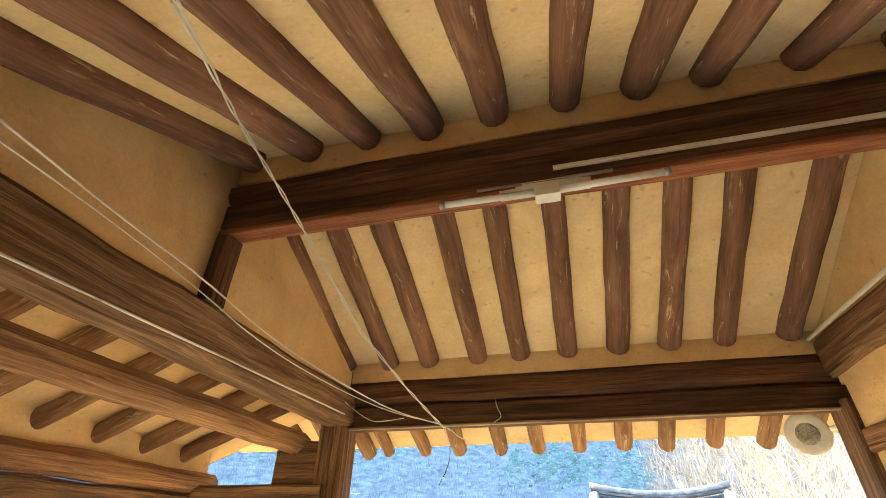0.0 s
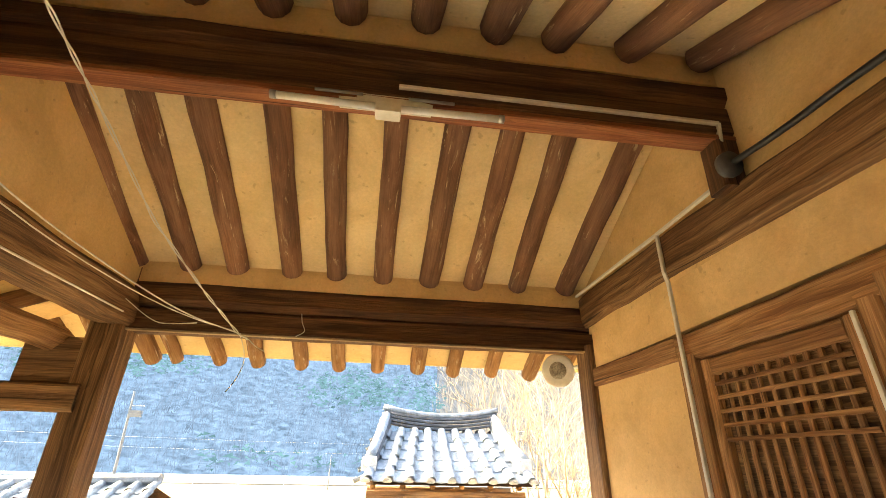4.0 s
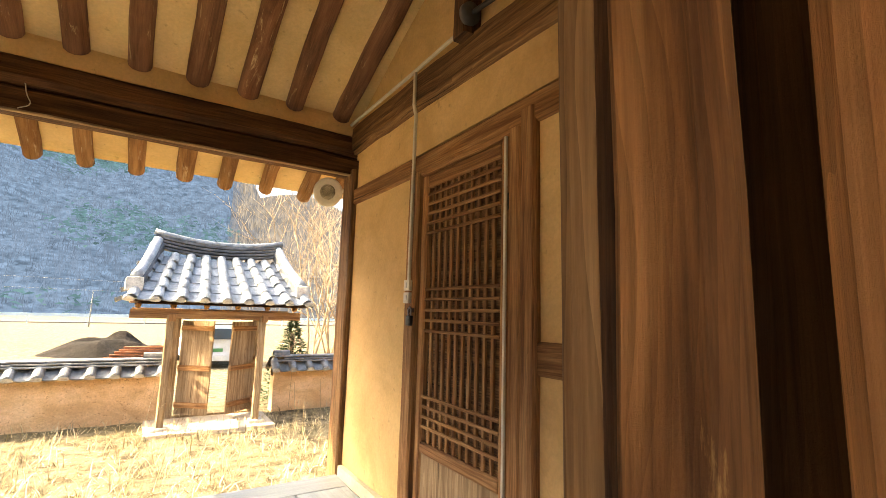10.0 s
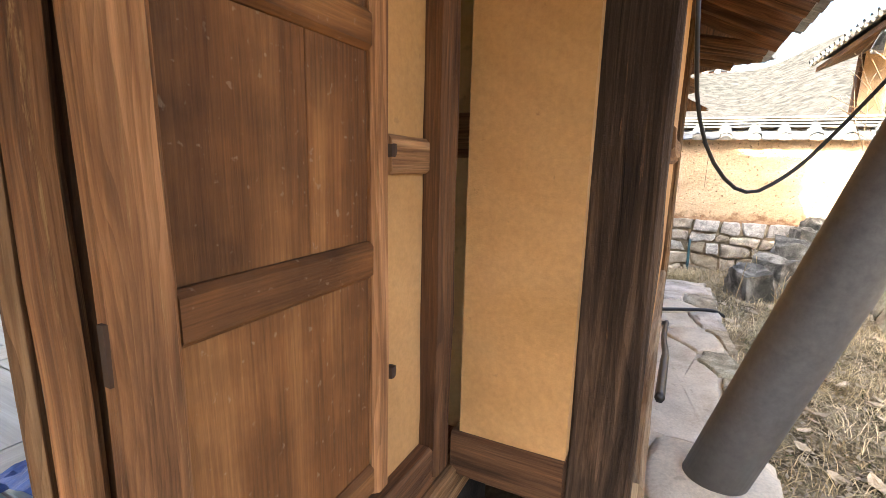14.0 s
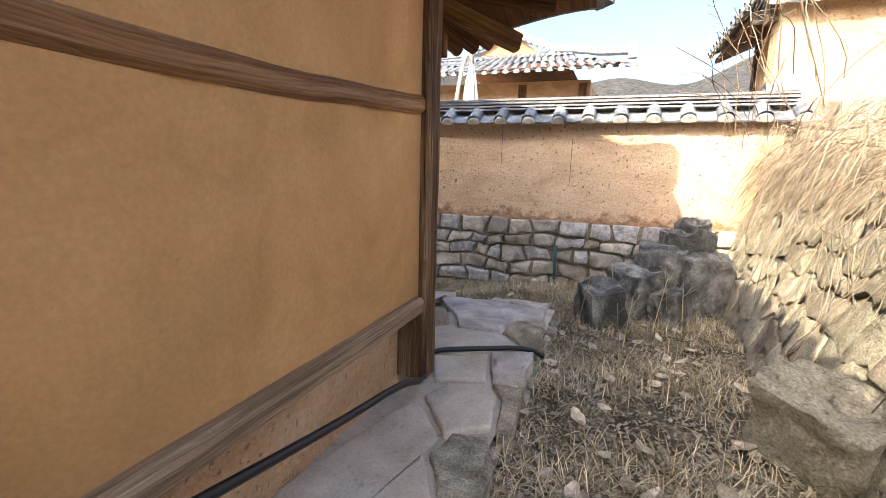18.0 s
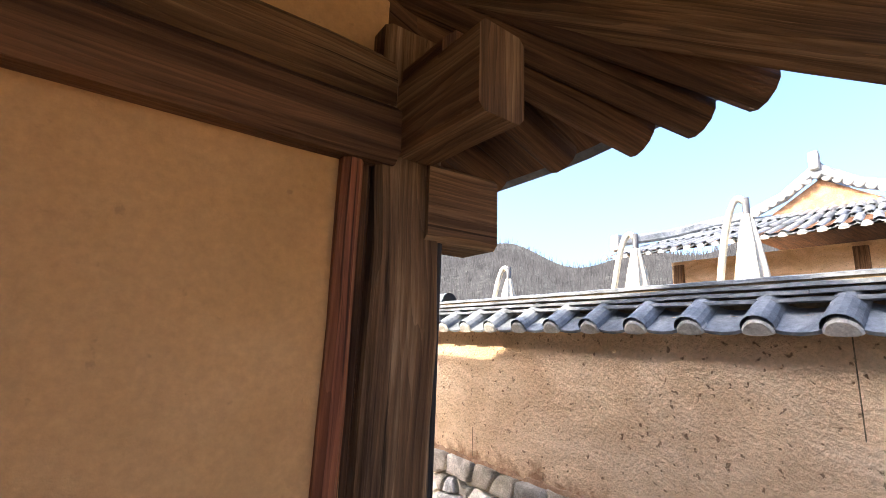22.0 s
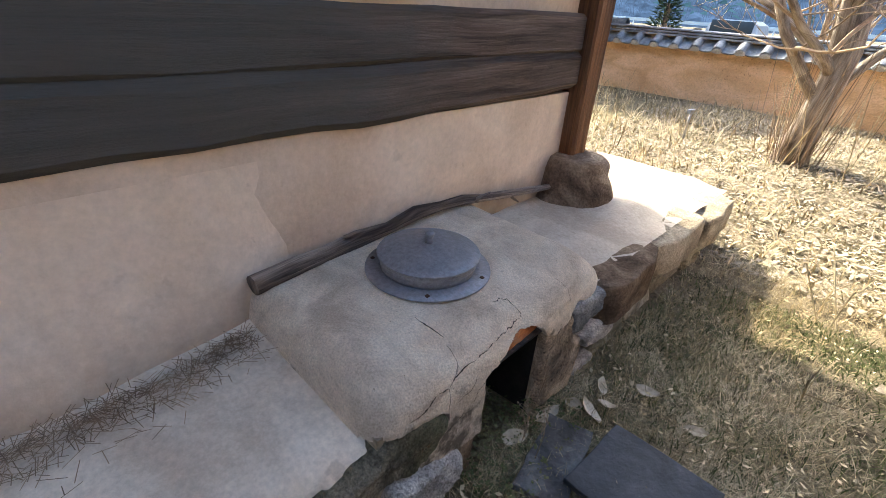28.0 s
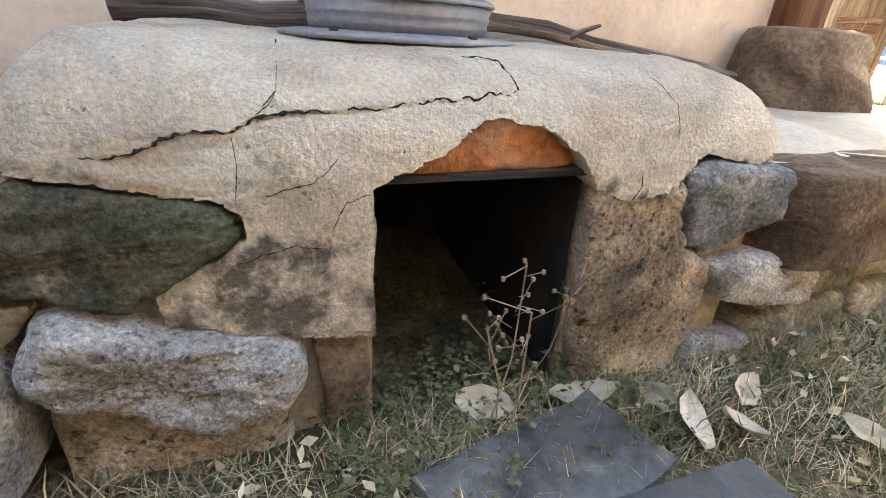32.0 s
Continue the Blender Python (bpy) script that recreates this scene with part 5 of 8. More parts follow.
def wall_cap(parent, a, b, z_eave, half, rise, cols, mat, r=0.075, ridge_layers=3, both=True):
    """A tiled coping on a wall from a to b: pan and cover tiles falling to both sides, flat ridge tiles stacked on top."""
    a, b = Vector((*a, 0)), Vector((*b, 0))
    u = (b - a).normalized()
    out = Vector((u.y, -u.x, 0))
    for sgn in ((1, -1) if both else (1,)):
        o = out * sgn
        ta, tb = a + o * 0.06 + Vector((0, 0, z_eave + rise)), b + o * 0.06 + Vector((0, 0, z_eave + rise))
        ea, eb = a + o * half + Vector((0, 0, z_eave)), b + o * half + Vector((0, 0, z_eave))
        tile_slope(parent, ta, tb, ea, eb, cols, 1, mat, r, True, 1.1)
    length = (b - a).length
    cl = 0.36
    n = max(1, int(length / cl))
    cl = length / n
    top = z_eave + rise
    for k in range(ridge_layers):
        w = 0.21 - 0.035 * k
        me = Build().sweep([(-cl * 0.5, 0, 0), (0, 0, 0.003), (cl * 0.5, 0, 0)], [(-w, -0.012), (w, -0.012), (w, 0.008), (w * 0.5, 0.02), (-w * 0.5, 0.02), (-w, 0.008)]).mesh("ridge_tile", mat)
        for i in range(n):
            p = a + u * (cl * (i + 0.5 + 0.5 * (k % 2) * (1 if i < n - 1 else 0)))
            put("ridge_tile", me, Matrix.Translation((p.x, p.y, top + 0.015 + 0.042 * k)) @ Matrix.Rotation(math.atan2(u.y, u.x) + random.uniform(-0.012, 0.012), 4, "Z")
                @ Matrix.Rotation(random.uniform(-0.012, 0.012), 4, "X"), parent)
    core = Build().sweep([a + Vector((0, 0, top - 0.08)), b + Vector((0, 0, top - 0.08))], [(-0.12, -0.2), (0.12, -0.2), (0.09, 0.10 + 0.03 * ridge_layers), (-0.09, 0.10 + 0.03 * ridge_layers)])
    core.obj("cap_core", earth, parent)
    crest = cover_tile(0.30, 0.10, mat)
    for p, back in ((a, 0.0), (b, 0.30)):
        q = p - u * back
        put("crest_tile", crest, Matrix.Translation((q.x, q.y, top + 0.042 * ridge_layers - 0.01)) @ Matrix.Rotation(math.atan2(u.y, u.x), 4, "Z"), parent)


# ---- high earth wall to the east ----
hw = empty("boundary_wall", "earth-plastered yard wall on a stone base, capped with grey tiles", "wall", "yard walls", "structure")
panel("earth_face", wall_earth, "x", 7.93, 0.34, -3.2, 3.30, 0.10, 1.36, hw, 0.015)
slab("stone_backing", 7.932, 8.27, -3.2, 3.29, -1.0, 0.12, mortar, hw)
panel("earth_end", ochre_out, "y", 3.305, -0.02, 7.93, 8.27, 0.10, 1.36, hw, 0.01)
raw_earth = material("raw_earth", [(0.26, 0.145, 0.08), (0.37, 0.22, 0.125), (0.46, 0.30, 0.185)], (12, 12, 12), 0.97, bump=0.9, fine=70, stains=0.5, stain_scale=4, vary=0)
b = Build()
foot = [(7.907 + 0.006 * noise.noise(Vector((y * 9, 0, 1))), y, 0.15 + 0.035 * noise.noise(Vector((y * 2.3, 0, 7))) + 0.035 * noise.noise(Vector((y * 9, 4, 7))) + 0.02 * noise.noise(Vector((y * 31, 2, 2)))) for y in np.linspace(3.28, -3.2, 240)]
b.grid([[(x + 0.02, y, z) for x, y, z in foot], foot, [(x - 0.004, y, 0.115) for x, y, z in foot], [(x + 0.02, y, 0.105) for x, y, z in foot]])
b.obj("eroded_foot", raw_earth, hw, False, "crumbling reddish earth at the wall's foot")
wall_cap(hw, (8.10, 3.40), (8.10, -3.3), 1.27, 0.30, 0.15, 20, tile_grey, 0.078, 4)
# lower wall beyond it
lw = empty("lower_wall", "low earth wall on pale stones, capped with grey tiles", "wall", "yard walls", "structure")
panel("earth_face", ochre_out, "x", 7.97, 0.3, 3.28, 9.7, -0.05, 0.62, lw, 0.02)
slab("stone_backing", 7.99, 8.26, 3.3, 9.6, -1.1, -0.03, mortar, lw)
wall_cap(lw, (8.12, 9.6), (8.12, 3.33), 0.52, 0.30, 0.17, 20, tile_grey, 0.075, 3)
# front wall, either side of the gate
fw = empty("front_wall", "low ochre wall along the front of the yard, capped with dark tiles", "wall", "yard walls", "structure")
for x0, x1 in ((-14.0, 0.55), (2.45, 8.1)):
    panel("earth_face", ochre_out, "y", 9.35, 0.3, x0, x1, -1.2, -0.02, fw, 0.012)
    wall_cap(fw, (x0, 9.5), (x1, 9.5), -0.06, 0.30, 0.16, max(4, int((x1 - x0) / 0.33)), tile_grey, 0.075, 3)

# ---- retaining bank behind the house ----
bank = empty("retaining_wall", "sloping dry-stone retaining wall, sunlit and overgrown", "retaining wall", kind="structure")
b = Build()
b.grid([[(x, -2.632 - 0.545 * k / 8 + 0.012 * noise.noise(Vector((x * 5, k, 0))), -0.75 + 1.65 * k / 8) for x in np.linspace(0.5, 7.95, 150)] for k in range(9)][::-1])
b.obj("bank_core", bank_earth, bank)

# tiles along the eaves of the house
tile_slope(roof, (5.75, -0.35, 2.06), (5.75, 4.15, 2.08), (6.27, -0.35, 1.83), (6.27, 4.15, 1.84), 15, 1, tile_grey, 0.075, False, 1.12)
tile_slope(roof, (5.4, -1.0, 2.26), (-3.0, -1.0, 2.26), (5.4, -1.5, 2.04), (-3.0, -1.5, 2.02), 30, 1, tile_grey, 0.075, False, 1.12)
tile_slope(roof, (-3.0, 3.5, 2.66), (5.6, 3.5, 2.66), (-3.0, 4.14, 2.37), (6.0, 4.14, 2.34), 28, 1, tile_grey, 0.075, True, 1.12)
for y in (1.62, -0.28, -1.12, 2.45, -2.05):
    slab("form_joint", 7.9215, 7.93, y - 0.003, y + 0.003, 0.16, 1.26, earth, hw)

# ---- hall fittings ----
lamp = empty("ceiling_lamp", "ivory strip lamp with two bare tubes under the ridge beam", "lamp")
Build().rock((0.37, 0.055, 0.038), (0.02, 1.475, 2.732), 3, 0.9, 0.01).obj("lamp_body", white_plastic, lamp)
Build().rock((0.10, 0.06, 0.065), (0.03, 1.462, 2.695), 3, 0.8, 0.01).obj("starter_box", white_plastic, lamp)
Build().sweep([(-0.40, 1.452, 2.70), (-0.01, 1.452, 2.694)], ring(0.015, 10)).obj("tube", tube_white, lamp, True)
Build().sweep([(0.07, 1.452, 2.694), (0.475, 1.452, 2.70)], ring(0.015, 10)).obj("tube", tube_white, lamp, True)
for x in (-0.40, 0.475):
    Build().sweep([(x - 0.012, 1.452, 2.70), (x + 0.012, 1.452, 2.70)], ring(0.0165, 10)).obj("tube_cap", steel, lamp, True)
for x in (-0.16, 0.195):
    Build().sweep([(x - 0.09, 1.434, 2.733), (x + 0.09, 1.434, 2.733)], ring(0.0065, 6)).obj("bracket", steel, lamp, True)
duct = empty("cable_conduit", "thin ivory cable conduit running along beams and wall", "conduit")
for a, c in (((0.065, 1.443, 2.80), (1.43, 1.443, 2.80)), ((1.43, 1.443, 2.80), (1.43, 1.475, 2.60)), ((1.44, 1.55, 2.555), (1.44, 2.02, 2.555)), ((1.44, 2.02, 2.555), (1.44, 3.06, 2.575)),
             ((1.44, 2.015, 2.55), (1.44, 2.015, 2.34)), ((1.44, 2.015, 2.34), (1.462, 2.03, 2.29)), ((1.462, 2.03, 2.29), (1.462, 2.035, 1.28))):
    timber("conduit_run", a, c, 0.018, 0.018, white_plastic, duct, (1, 0, 0) if abs(c[2] - a[2]) > 0.1 else (0, 0, 1), 0, 0.003, step=1)
timber("door_trim", (1.475, 1.222, 0.05), (1.475, 1.222, 1.90), 0.012, 0.014, white_plastic, duct, (0, 1, 0), 0, 0.002, step=1)
sw = empty("wall_switch", "two stacked ivory light switches beside the lattice door", "switch")
for z in (1.215, 1.285):
    Build().rock((0.022, 0.06, 0.06), (1.46, 2.04, z), 3, 0.93, 0.0).obj("switch_plate", white_plastic, sw)
    slab("rocker", 1.444, 1.449, 2.03, 2.05, z - 0.015, z + 0.015, tube_white, sw)
disc = Build().sweep([(1.42, 1.452, 2.585), (1.42, 1.427, 2.58)], ring(0.055, 20), (0, 0, 1)).obj("junction_disc", pvc, None, True)
tagged(disc, "small grey round junction disc on the tie beam", "junction box")
cb = cable("black_cable", [(1.44, 1.48, 2.60), (1.43, 1.40, 2.585), (1.435, 1.2, 2.56), (1.44, 0.9, 2.55), (1.44, 0.5, 2.50), (1.44, -0.1, 2.46)], 0.013, black_plastic)
tagged(cb, "thick black cable clipped along the tie beam", "cable")
def twisted(pts, r, turns):
    """A second strand winding round the first."""
    p = [Vector(q) for q in pts]
    out = []
    for i, (a, c) in enumerate(zip(p, p[1:])):
        for k in range(6):
            ph = turns * 6.283 * (i + k / 6) / (len(p) - 1)
            out.append(a.lerp(c, k / 6) + Vector((math.cos(ph), 0, math.sin(ph))) * r)
    return out + [p[-1]]


DROP = [(-0.58, 0.3, 2.3), (-0.92, 0.8, 2.66), (-0.93, 1.12, 2.60), (-0.99, 1.5, 2.59), (-1.01, 2.1, 2.45), (-0.91, 2.6, 2.29), (-0.8, 2.95, 2.16), (-0.63, 2.97, 2.06)]
for pts, r in ((twisted(DROP, 0.006, 9), 0.0032), (twisted(DROP[:-1] + [(-0.76, 3.04, 2.14)], -0.006, 9), 0.0032),
               ([(-1.21, 0.45, 2.33), (-1.44, 0.95, 2.46), (-1.42, 1.35, 2.44), (-1.37, 1.85, 2.35), (-1.18, 2.4, 2.25), (-1.05, 2.8, 2.21), (-0.8, 2.95, 2.16)], 0.004),
               ([(-1.25, 0.45, 2.31), (-1.445, 0.95, 2.43), (-1.44, 1.35, 2.40), (-1.40, 1.85, 2.31), (-1.22, 2.4, 2.23), (-1.05, 2.8, 2.20), (-0.82, 2.95, 2.17)], 0.003),
               ([(-1.46, 0.2, 2.14), (-1.455, 1.5, 2.19), (-1.45, 2.9, 2.24)], 0.005),
               ([(-1.50, 2.9, 2.35), (-1.3, 2.96, 2.2), (-1.2, 2.98, 2.2), (-1.05, 2.96, 2.21)], 0.003),
               ([(-0.80, 3.0, 2.17), (-0.74, 3.02, 2.02), (-0.77, 3.02, 1.90), (-0.82, 3.02, 1.82)], 0.003),
               ([(-0.46, 2.97, 2.16), (-0.40, 2.96, 2.19), (-0.43, 2.96, 2.24), (-0.44, 2.95, 2.30)], 0.003)):
    tagged(cable("loose_wire", pts, r, white_plastic), "loose white electric wire hanging under the rafters", "wire", "hanging wires")
horn = empty("eave_speaker", "round cream horn speaker with a patterned grille under the eave", "speaker")
hm = look((1.43, 3.50, 2.13), (0.4, 1.9, 1.75))
b = Build()
b.lathe([(0.02, -0.05), (0.10, -0.045), (0.125, -0.01), (0.125, 0.0), (0.11, 0.006), (0.085, 0.004)], (0, 0, 0), 28)
sp = b.obj("speaker_shell", white_plastic, horn, True)
sp.matrix_basis = hm @ pose(0, 0, 0, 180, 0, 0)
gr = Build().lathe([(0.02, 0.008), (0.06, 0.010), (0.065, 0.006), (0.0651, 0.002)], (0, 0, 0), 20).obj("grille", stone_dark, horn, True)
gr.matrix_basis = sp.matrix_basis
pole("mount_arm", (1.5, 3.6, 2.14), (1.6, 3.2, 2.15), 0.015, white_plastic, horn, 0)
# blue tarpaulin heap on the floor
b, n = Build(), 22
rows = []
for i in range(n + 1):
    row = []
    for j in range(n + 1):
        u, v = i / n, j / n
        x, y = 0.63 + 0.62 * u, 0.10 + 0.68 * v
        hgt = 0.34 * (max(0, math.sin(math.pi * min(1, u * 0.62 + 0.10))) ** 0.8) * max(0, math.sin(math.pi * v)) ** 0.6
        p = Vector((x * 6, y * 6, 0))
        hgt += hgt * 0.45 * noise.noise(p) + 0.03 * noise.noise(p * 2.3) * (hgt > 0.03)
        row.append((x + 0.03 * noise.noise(p * 1.3), y + 0.03 * noise.noise(p * 1.7), max(0.004, hgt)))
    rows.append(row)
b.grid(rows)
tagged(b.obj("tarpaulin", tarp_blue, None, False), "crumpled blue tarpaulin heaped on the grey floorboards", "tarpaulin")

# ---- yard gate ----
gate = empty("yard_gate", "small roofed timber gate with weathered open doors", "gate")
for x, y in ((0.56, 8.42), (1.97, 8.42)):
    post("front_leg", x - 0.055, x + 0.055, y - 0.055, y + 0.055, ground_z(x, y) + 0.05, 0.98, wood_silver, gate)
    Build().rock((0.26, 0.24, 0.14), (x, y, ground_z(x, y) + 0.03), 4, 0.6, 0.1, x).obj("leg_stone", granite, gate)
    post("back_post", x - 0.08 + (0.12 if x < 1 else 0.10), x + 0.08 + (0.12 if x < 1 else 0.10), 9.28, 9.44, -1.0, 1.05, wood_silver, gate)
    timber("side_brace", (x + 0.03, 8.42, 0.15), (x + 0.08, 9.34, 0.18), 0.05, 0.09, wood_light, gate)
    timber("side_brace", (x + 0.03, 8.42, -0.55), (x + 0.08, 9.34, -0.55), 0.05, 0.09, wood_light, gate)
    timber("side_beam", (x + 0.02, 8.3, 0.95), (x + 0.1, 10.2, 1.0), 0.10, 0.12, wood_light, gate)
for y, z in ((8.45, 1.0), (9.36, 1.02), (10.2, 1.0)):
    timber("cross_beam", (0.0, y, z), (2.62, y, z), 0.10, 0.14, wood_light, gate)
for i in range(6):
    x = 0.1 + 0.48 * i
    pole("gate_rafter", (x, 9.4, 1.7), (x, 8.35, 1.13), 0.045, wood_light, gate, 0.006)
timber("threshold", (0.7, 9.36, -0.83), (2.1, 9.36, -0.83), 0.1, 0.1, wood_silver, gate)
for hx, ang, side in ((0.80, -38, 1), (2.02, 40, -1)):
    m = pose(hx, 9.30, -0.74, 0, 0, ang)
    w = 0.60 * side
    ob = None
    for k in range(3):
        a0, a1 = w * k / 3, w * (k + 1) / 3 - 0.004 * side
        bb = Build().box(min(a0, a1), max(a0, a1), -0.015, 0.015, 0, 1.62)
        bb.uv = [[(q[1], q[0]) for q in f] for f in bb.uv]           # the grain runs upright
        if ob is None:
            ob = bb.obj("gate_door", wood_silver, gate, False, "open weathered plank door")
            ob.matrix_basis = m
        else:
            bb.obj("plank", wood_silver, ob)
    for z in (0.12, 0.75, 1.45):
        Build().box(min(0, w), max(0, w), -0.045, -0.016, z, z + 0.09).obj("batten", wood_light, ob)
slab("gate_pad", 0.35, 2.25, 8.1, 9.25, -1.0, ground_z(1.2, 8.6) + 0.05, clay, gate, "pale concrete step")
tile_slope(gate, (0.30, 9.42, 2.02), (2.36, 9.42, 2.02), (-0.02, 8.22, 1.22), (2.70, 8.22, 1.22), 8, 5, tile_silver, 0.08)
tile_slope(gate, (2.36, 9.62, 2.02), (0.30, 9.62, 2.02), (2.70, 10.8, 1.22), (-0.02, 10.8, 1.22), 8, 4, tile_silver, 0.08)
bed = Build()
bed.grid([[(-0.02, 8.22, 1.2), (0.30, 9.45, 2.0), (0.30, 9.6, 2.0), (-0.02, 10.8, 1.2)], [(2.70, 8.22, 1.2), (2.36, 9.45, 2.0), (2.36, 9.6, 2.0), (2.70, 10.8, 1.2)]])
bed.grid([[(2.70, 8.24, 1.16), (2.36, 9.45, 1.94), (2.36, 9.6, 1.94), (2.70, 10.78, 1.16)], [(-0.02, 8.24, 1.16), (0.30, 9.45, 1.94), (0.30, 9.6, 1.94), (-0.02, 10.78, 1.16)]])
bed.obj("roof_bed", wood_dark, gate)
for sx, tx in ((0.02, 0.27), (2.62, 2.38)):
    run = [Vector((tx, 9.5, 2.22)).lerp(Vector((sx, 8.42, 1.47)), k / 8) - Vector((0, 0, 0.06 * math.sin(math.pi * k / 8))) for k in range(9)]
    Build().sweep(run, rect(0.22, 0.15, 0.02)).obj("ridge_band", tile_dark, gate)
    Build().sweep([p + Vector((0, 0, 0.10)) for p in run], ring(0.082, 12), (0, 0, 1), 0.004).obj("descending_ridge", tile_silver, gate, True)
    Build().rock((0.24, 0.10, 0.22), (sx, 8.38, 1.46), 4, 0.75, 0.08, sx).obj("ridge_end", lime, gate)
    for k in range(5):
        s = (k + 0.5) / 5
        p = Vector((tx, 9.5, 2.08)).lerp(Vector((sx, 8.3, 1.27)), s)
        d = -1 if sx < 1 else 1
        put("verge_tile", cover_tile(0.30, 0.07, tile_silver), slope_frame(p, (d, -0.1, -0.45), (0, -1, 0) if d > 0 else (0, 1, 0)), gate)
for k in range(4):
    n = 12
    Build().sweep([(0.22 + 2.22 * i / n, 9.52, 2.08 + 0.062 * k + 0.12 * (2 * i / n - 1) ** 2) for i in range(n + 1)], rect(0.24 - 0.03 * k, 0.044, 0.008)).obj("ridge_course", tile_dark, gate)
n = 12
Build().sweep([(0.20 + 2.26 * i / n, 9.52, 2.33 + 0.14 * (2 * i / n - 1) ** 2) for i in range(n + 1)], ring(0.055, 10)).obj("ridge_crest", tile_silver, gate, True)

# low storehouse at the yard's corner
store = empty("storehouse", "low tile-roofed storehouse at the corner of the yard", "house", "neighbouring houses")
panel("house_wall", ochre_out, "y", 9.75, 0.25, -10.0, -4.1, -1.2, 0.55, store)
slab("house_body", -10.0, -4.1, 10.0, 11.6, -1.2, 0.55, ochre_out, store)
tile_slope(store, (-10.2, 10.6, 1.02), (-4.0, 10.6, 1.02), (-10.4, 9.35, 0.62), (-3.8, 9.35, 0.62), 20, 3, tile_grey, 0.08)
Build().sweep([(-10.3, 10.6, 1.08), (-7, 10.6, 1.04), (-3.95, 10.6, 1.12)], rect(0.26, 0.18, 0.05)).obj("main_ridge", tile_grey, store)
b = Build()
b.grid([[(-10.4, 9.38, 0.56), (-10.2, 10.6, 0.98), (-10.4, 11.9, 0.56)], [(-3.85, 9.38, 0.56), (-4.0, 10.6, 0.98), (-3.85, 11.9, 0.56)]])
b.obj("roof_bed", wood_dark, store)

# ---- beyond the gate ----
car = empty("parked_car", "silvery white parked hatchback seen from behind", "car")
cm = pose(2.35, 17.6, -1.0, 0, 0, 4)
b = Build()
prof = [(-0.80, 0.30), (-0.82, 0.62), (-0.80, 0.86), (-0.66, 1.30), (-0.45, 1.42), (0.45, 1.42), (0.66, 1.30), (0.80, 0.86), (0.82, 0.62), (0.80, 0.30)]
rows = []
for y, s, zc in ((0, 0.96, 1.0), (0.12, 1.0, 1.0), (2.2, 1.0, 1.02), (2.9, 0.98, 0.70), (3.9, 0.94, 0.64), (4.0, 0.9, 0.6)):
    rows.append([(x * s, y + (0.25 * (z - 0.8) if z > 0.86 and y < 0.2 else 0), z if z < 0.87 else 0.86 + (z - 0.86) * (1 if zc > 0.9 else 0.02)) for x, z in prof])
base = b.grid(rows[::-1])
b.face(tuple(base + 5 * len(prof) + j for j in range(len(prof))))
car_paint = plain("silver_paint", (0.62, 0.66, 0.68), 0.25, 0.2)
ob = b.obj("car_body", car_paint, car, False)
ob.matrix_basis = cm
dark_glass = plain("tinted_glass", (0.02, 0.03, 0.035), 0.08)
for nm, args, mat in (("rear_window", (-0.58, 0.58, -0.02, 0.16, 0.92, 1.28), dark_glass), ("number_plate", (-0.22, 0.22, -0.03, 0.0, 0.60, 0.72), plain("green_plate", (0.05, 0.22, 0.08), 0.4)),
                      ("bumper", (-0.80, 0.80, -0.07, 0.05, 0.30, 0.48), car_paint), ("tail_light", (-0.78, -0.60, -0.02, 0.06, 0.66, 0.84), plain("red_lens", (0.35, 0.02, 0.02), 0.2)),
                      ("tail_light", (0.60, 0.78, -0.02, 0.06, 0.66, 0.84), plain("red_lens", (0.35, 0.02, 0.02), 0.2))):
    o = Build().box(*args).obj(nm, mat, car)
    o.matrix_basis = cm @ (pose(0, 0.04, 0, 0, 0, 0) if nm != "rear_window" else pose(0, -0.12, 0.12, -8, 0, 0))
for x in (-0.72, 0.72):
    for y in (0.7, 3.2):
        w = Build().sweep([(x - 0.1, y, 0.3), (x + 0.1, y, 0.3)], ring(0.3, 18), (0, 0, 1)).obj("wheel", black_plastic, car, True)
        w.matrix_basis = cm
b = Build()
rows = []
for i in range(25):
    row = []
    for j in range(25):
        x, y = -1 + i / 12, -1 + j / 12
        r = math.hypot(x, y)
        hgt = max(0, 1 - r) ** 0.8 * 0.95 * (1 + 0.5 * noise.noise(Vector((x * 3, y * 3, 0)))) + 0.1 * noise.noise(Vector((x * 12, y * 12, 0)))
        row.append((-0.9 + x * 2.6, 24 + y * 1.8, -1.02 + max(-0.02, hgt if r < 1 else -0.02)))
    rows.append(row)
b.grid(rows[::-1])
dark_soil = material("dark_soil", [(0.010, 0.008, 0.007), (0.022, 0.017, 0.014)], (4, 4, 4), 0.98, bump=0.9, fine=12, depth=0.05, vary=0)
tagged(b.obj("earth_mound", dark_soil, None, False), "dark brown heap of soil in the field", "soil heap")
pl = empty("plank_pile", "stack of reddish brown planks beside the soil heap", "planks")
for k in range(5):
    timber("plank", (-1.0 + 0.15 * k, 21.6 + 0.1 * k, -0.9 + 0.09 * k), (0.7 + 0.1 * k, 21.9 - 0.12 * k, -0.88 + 0.10 * k), 0.2, 0.07, wood_red, pl, step=1)
road = slab("road", -300, 300, 62, 69, -1.2, -0.86, asphalt, None)
tagged(road, "pale grey country road across the valley", "road", kind="structure")
rail = empty("guard_rail", "pale blue-grey steel guard rail along the road", "guard rail")
rail_paint = plain("rail_paint", (0.45, 0.58, 0.68), 0.4, 0.2)
timber("rail_beam", (-90, 61.6, -0.12), (110, 61.6, -0.12), 0.08, 0.34, rail_paint, rail, step=25, wob=0)
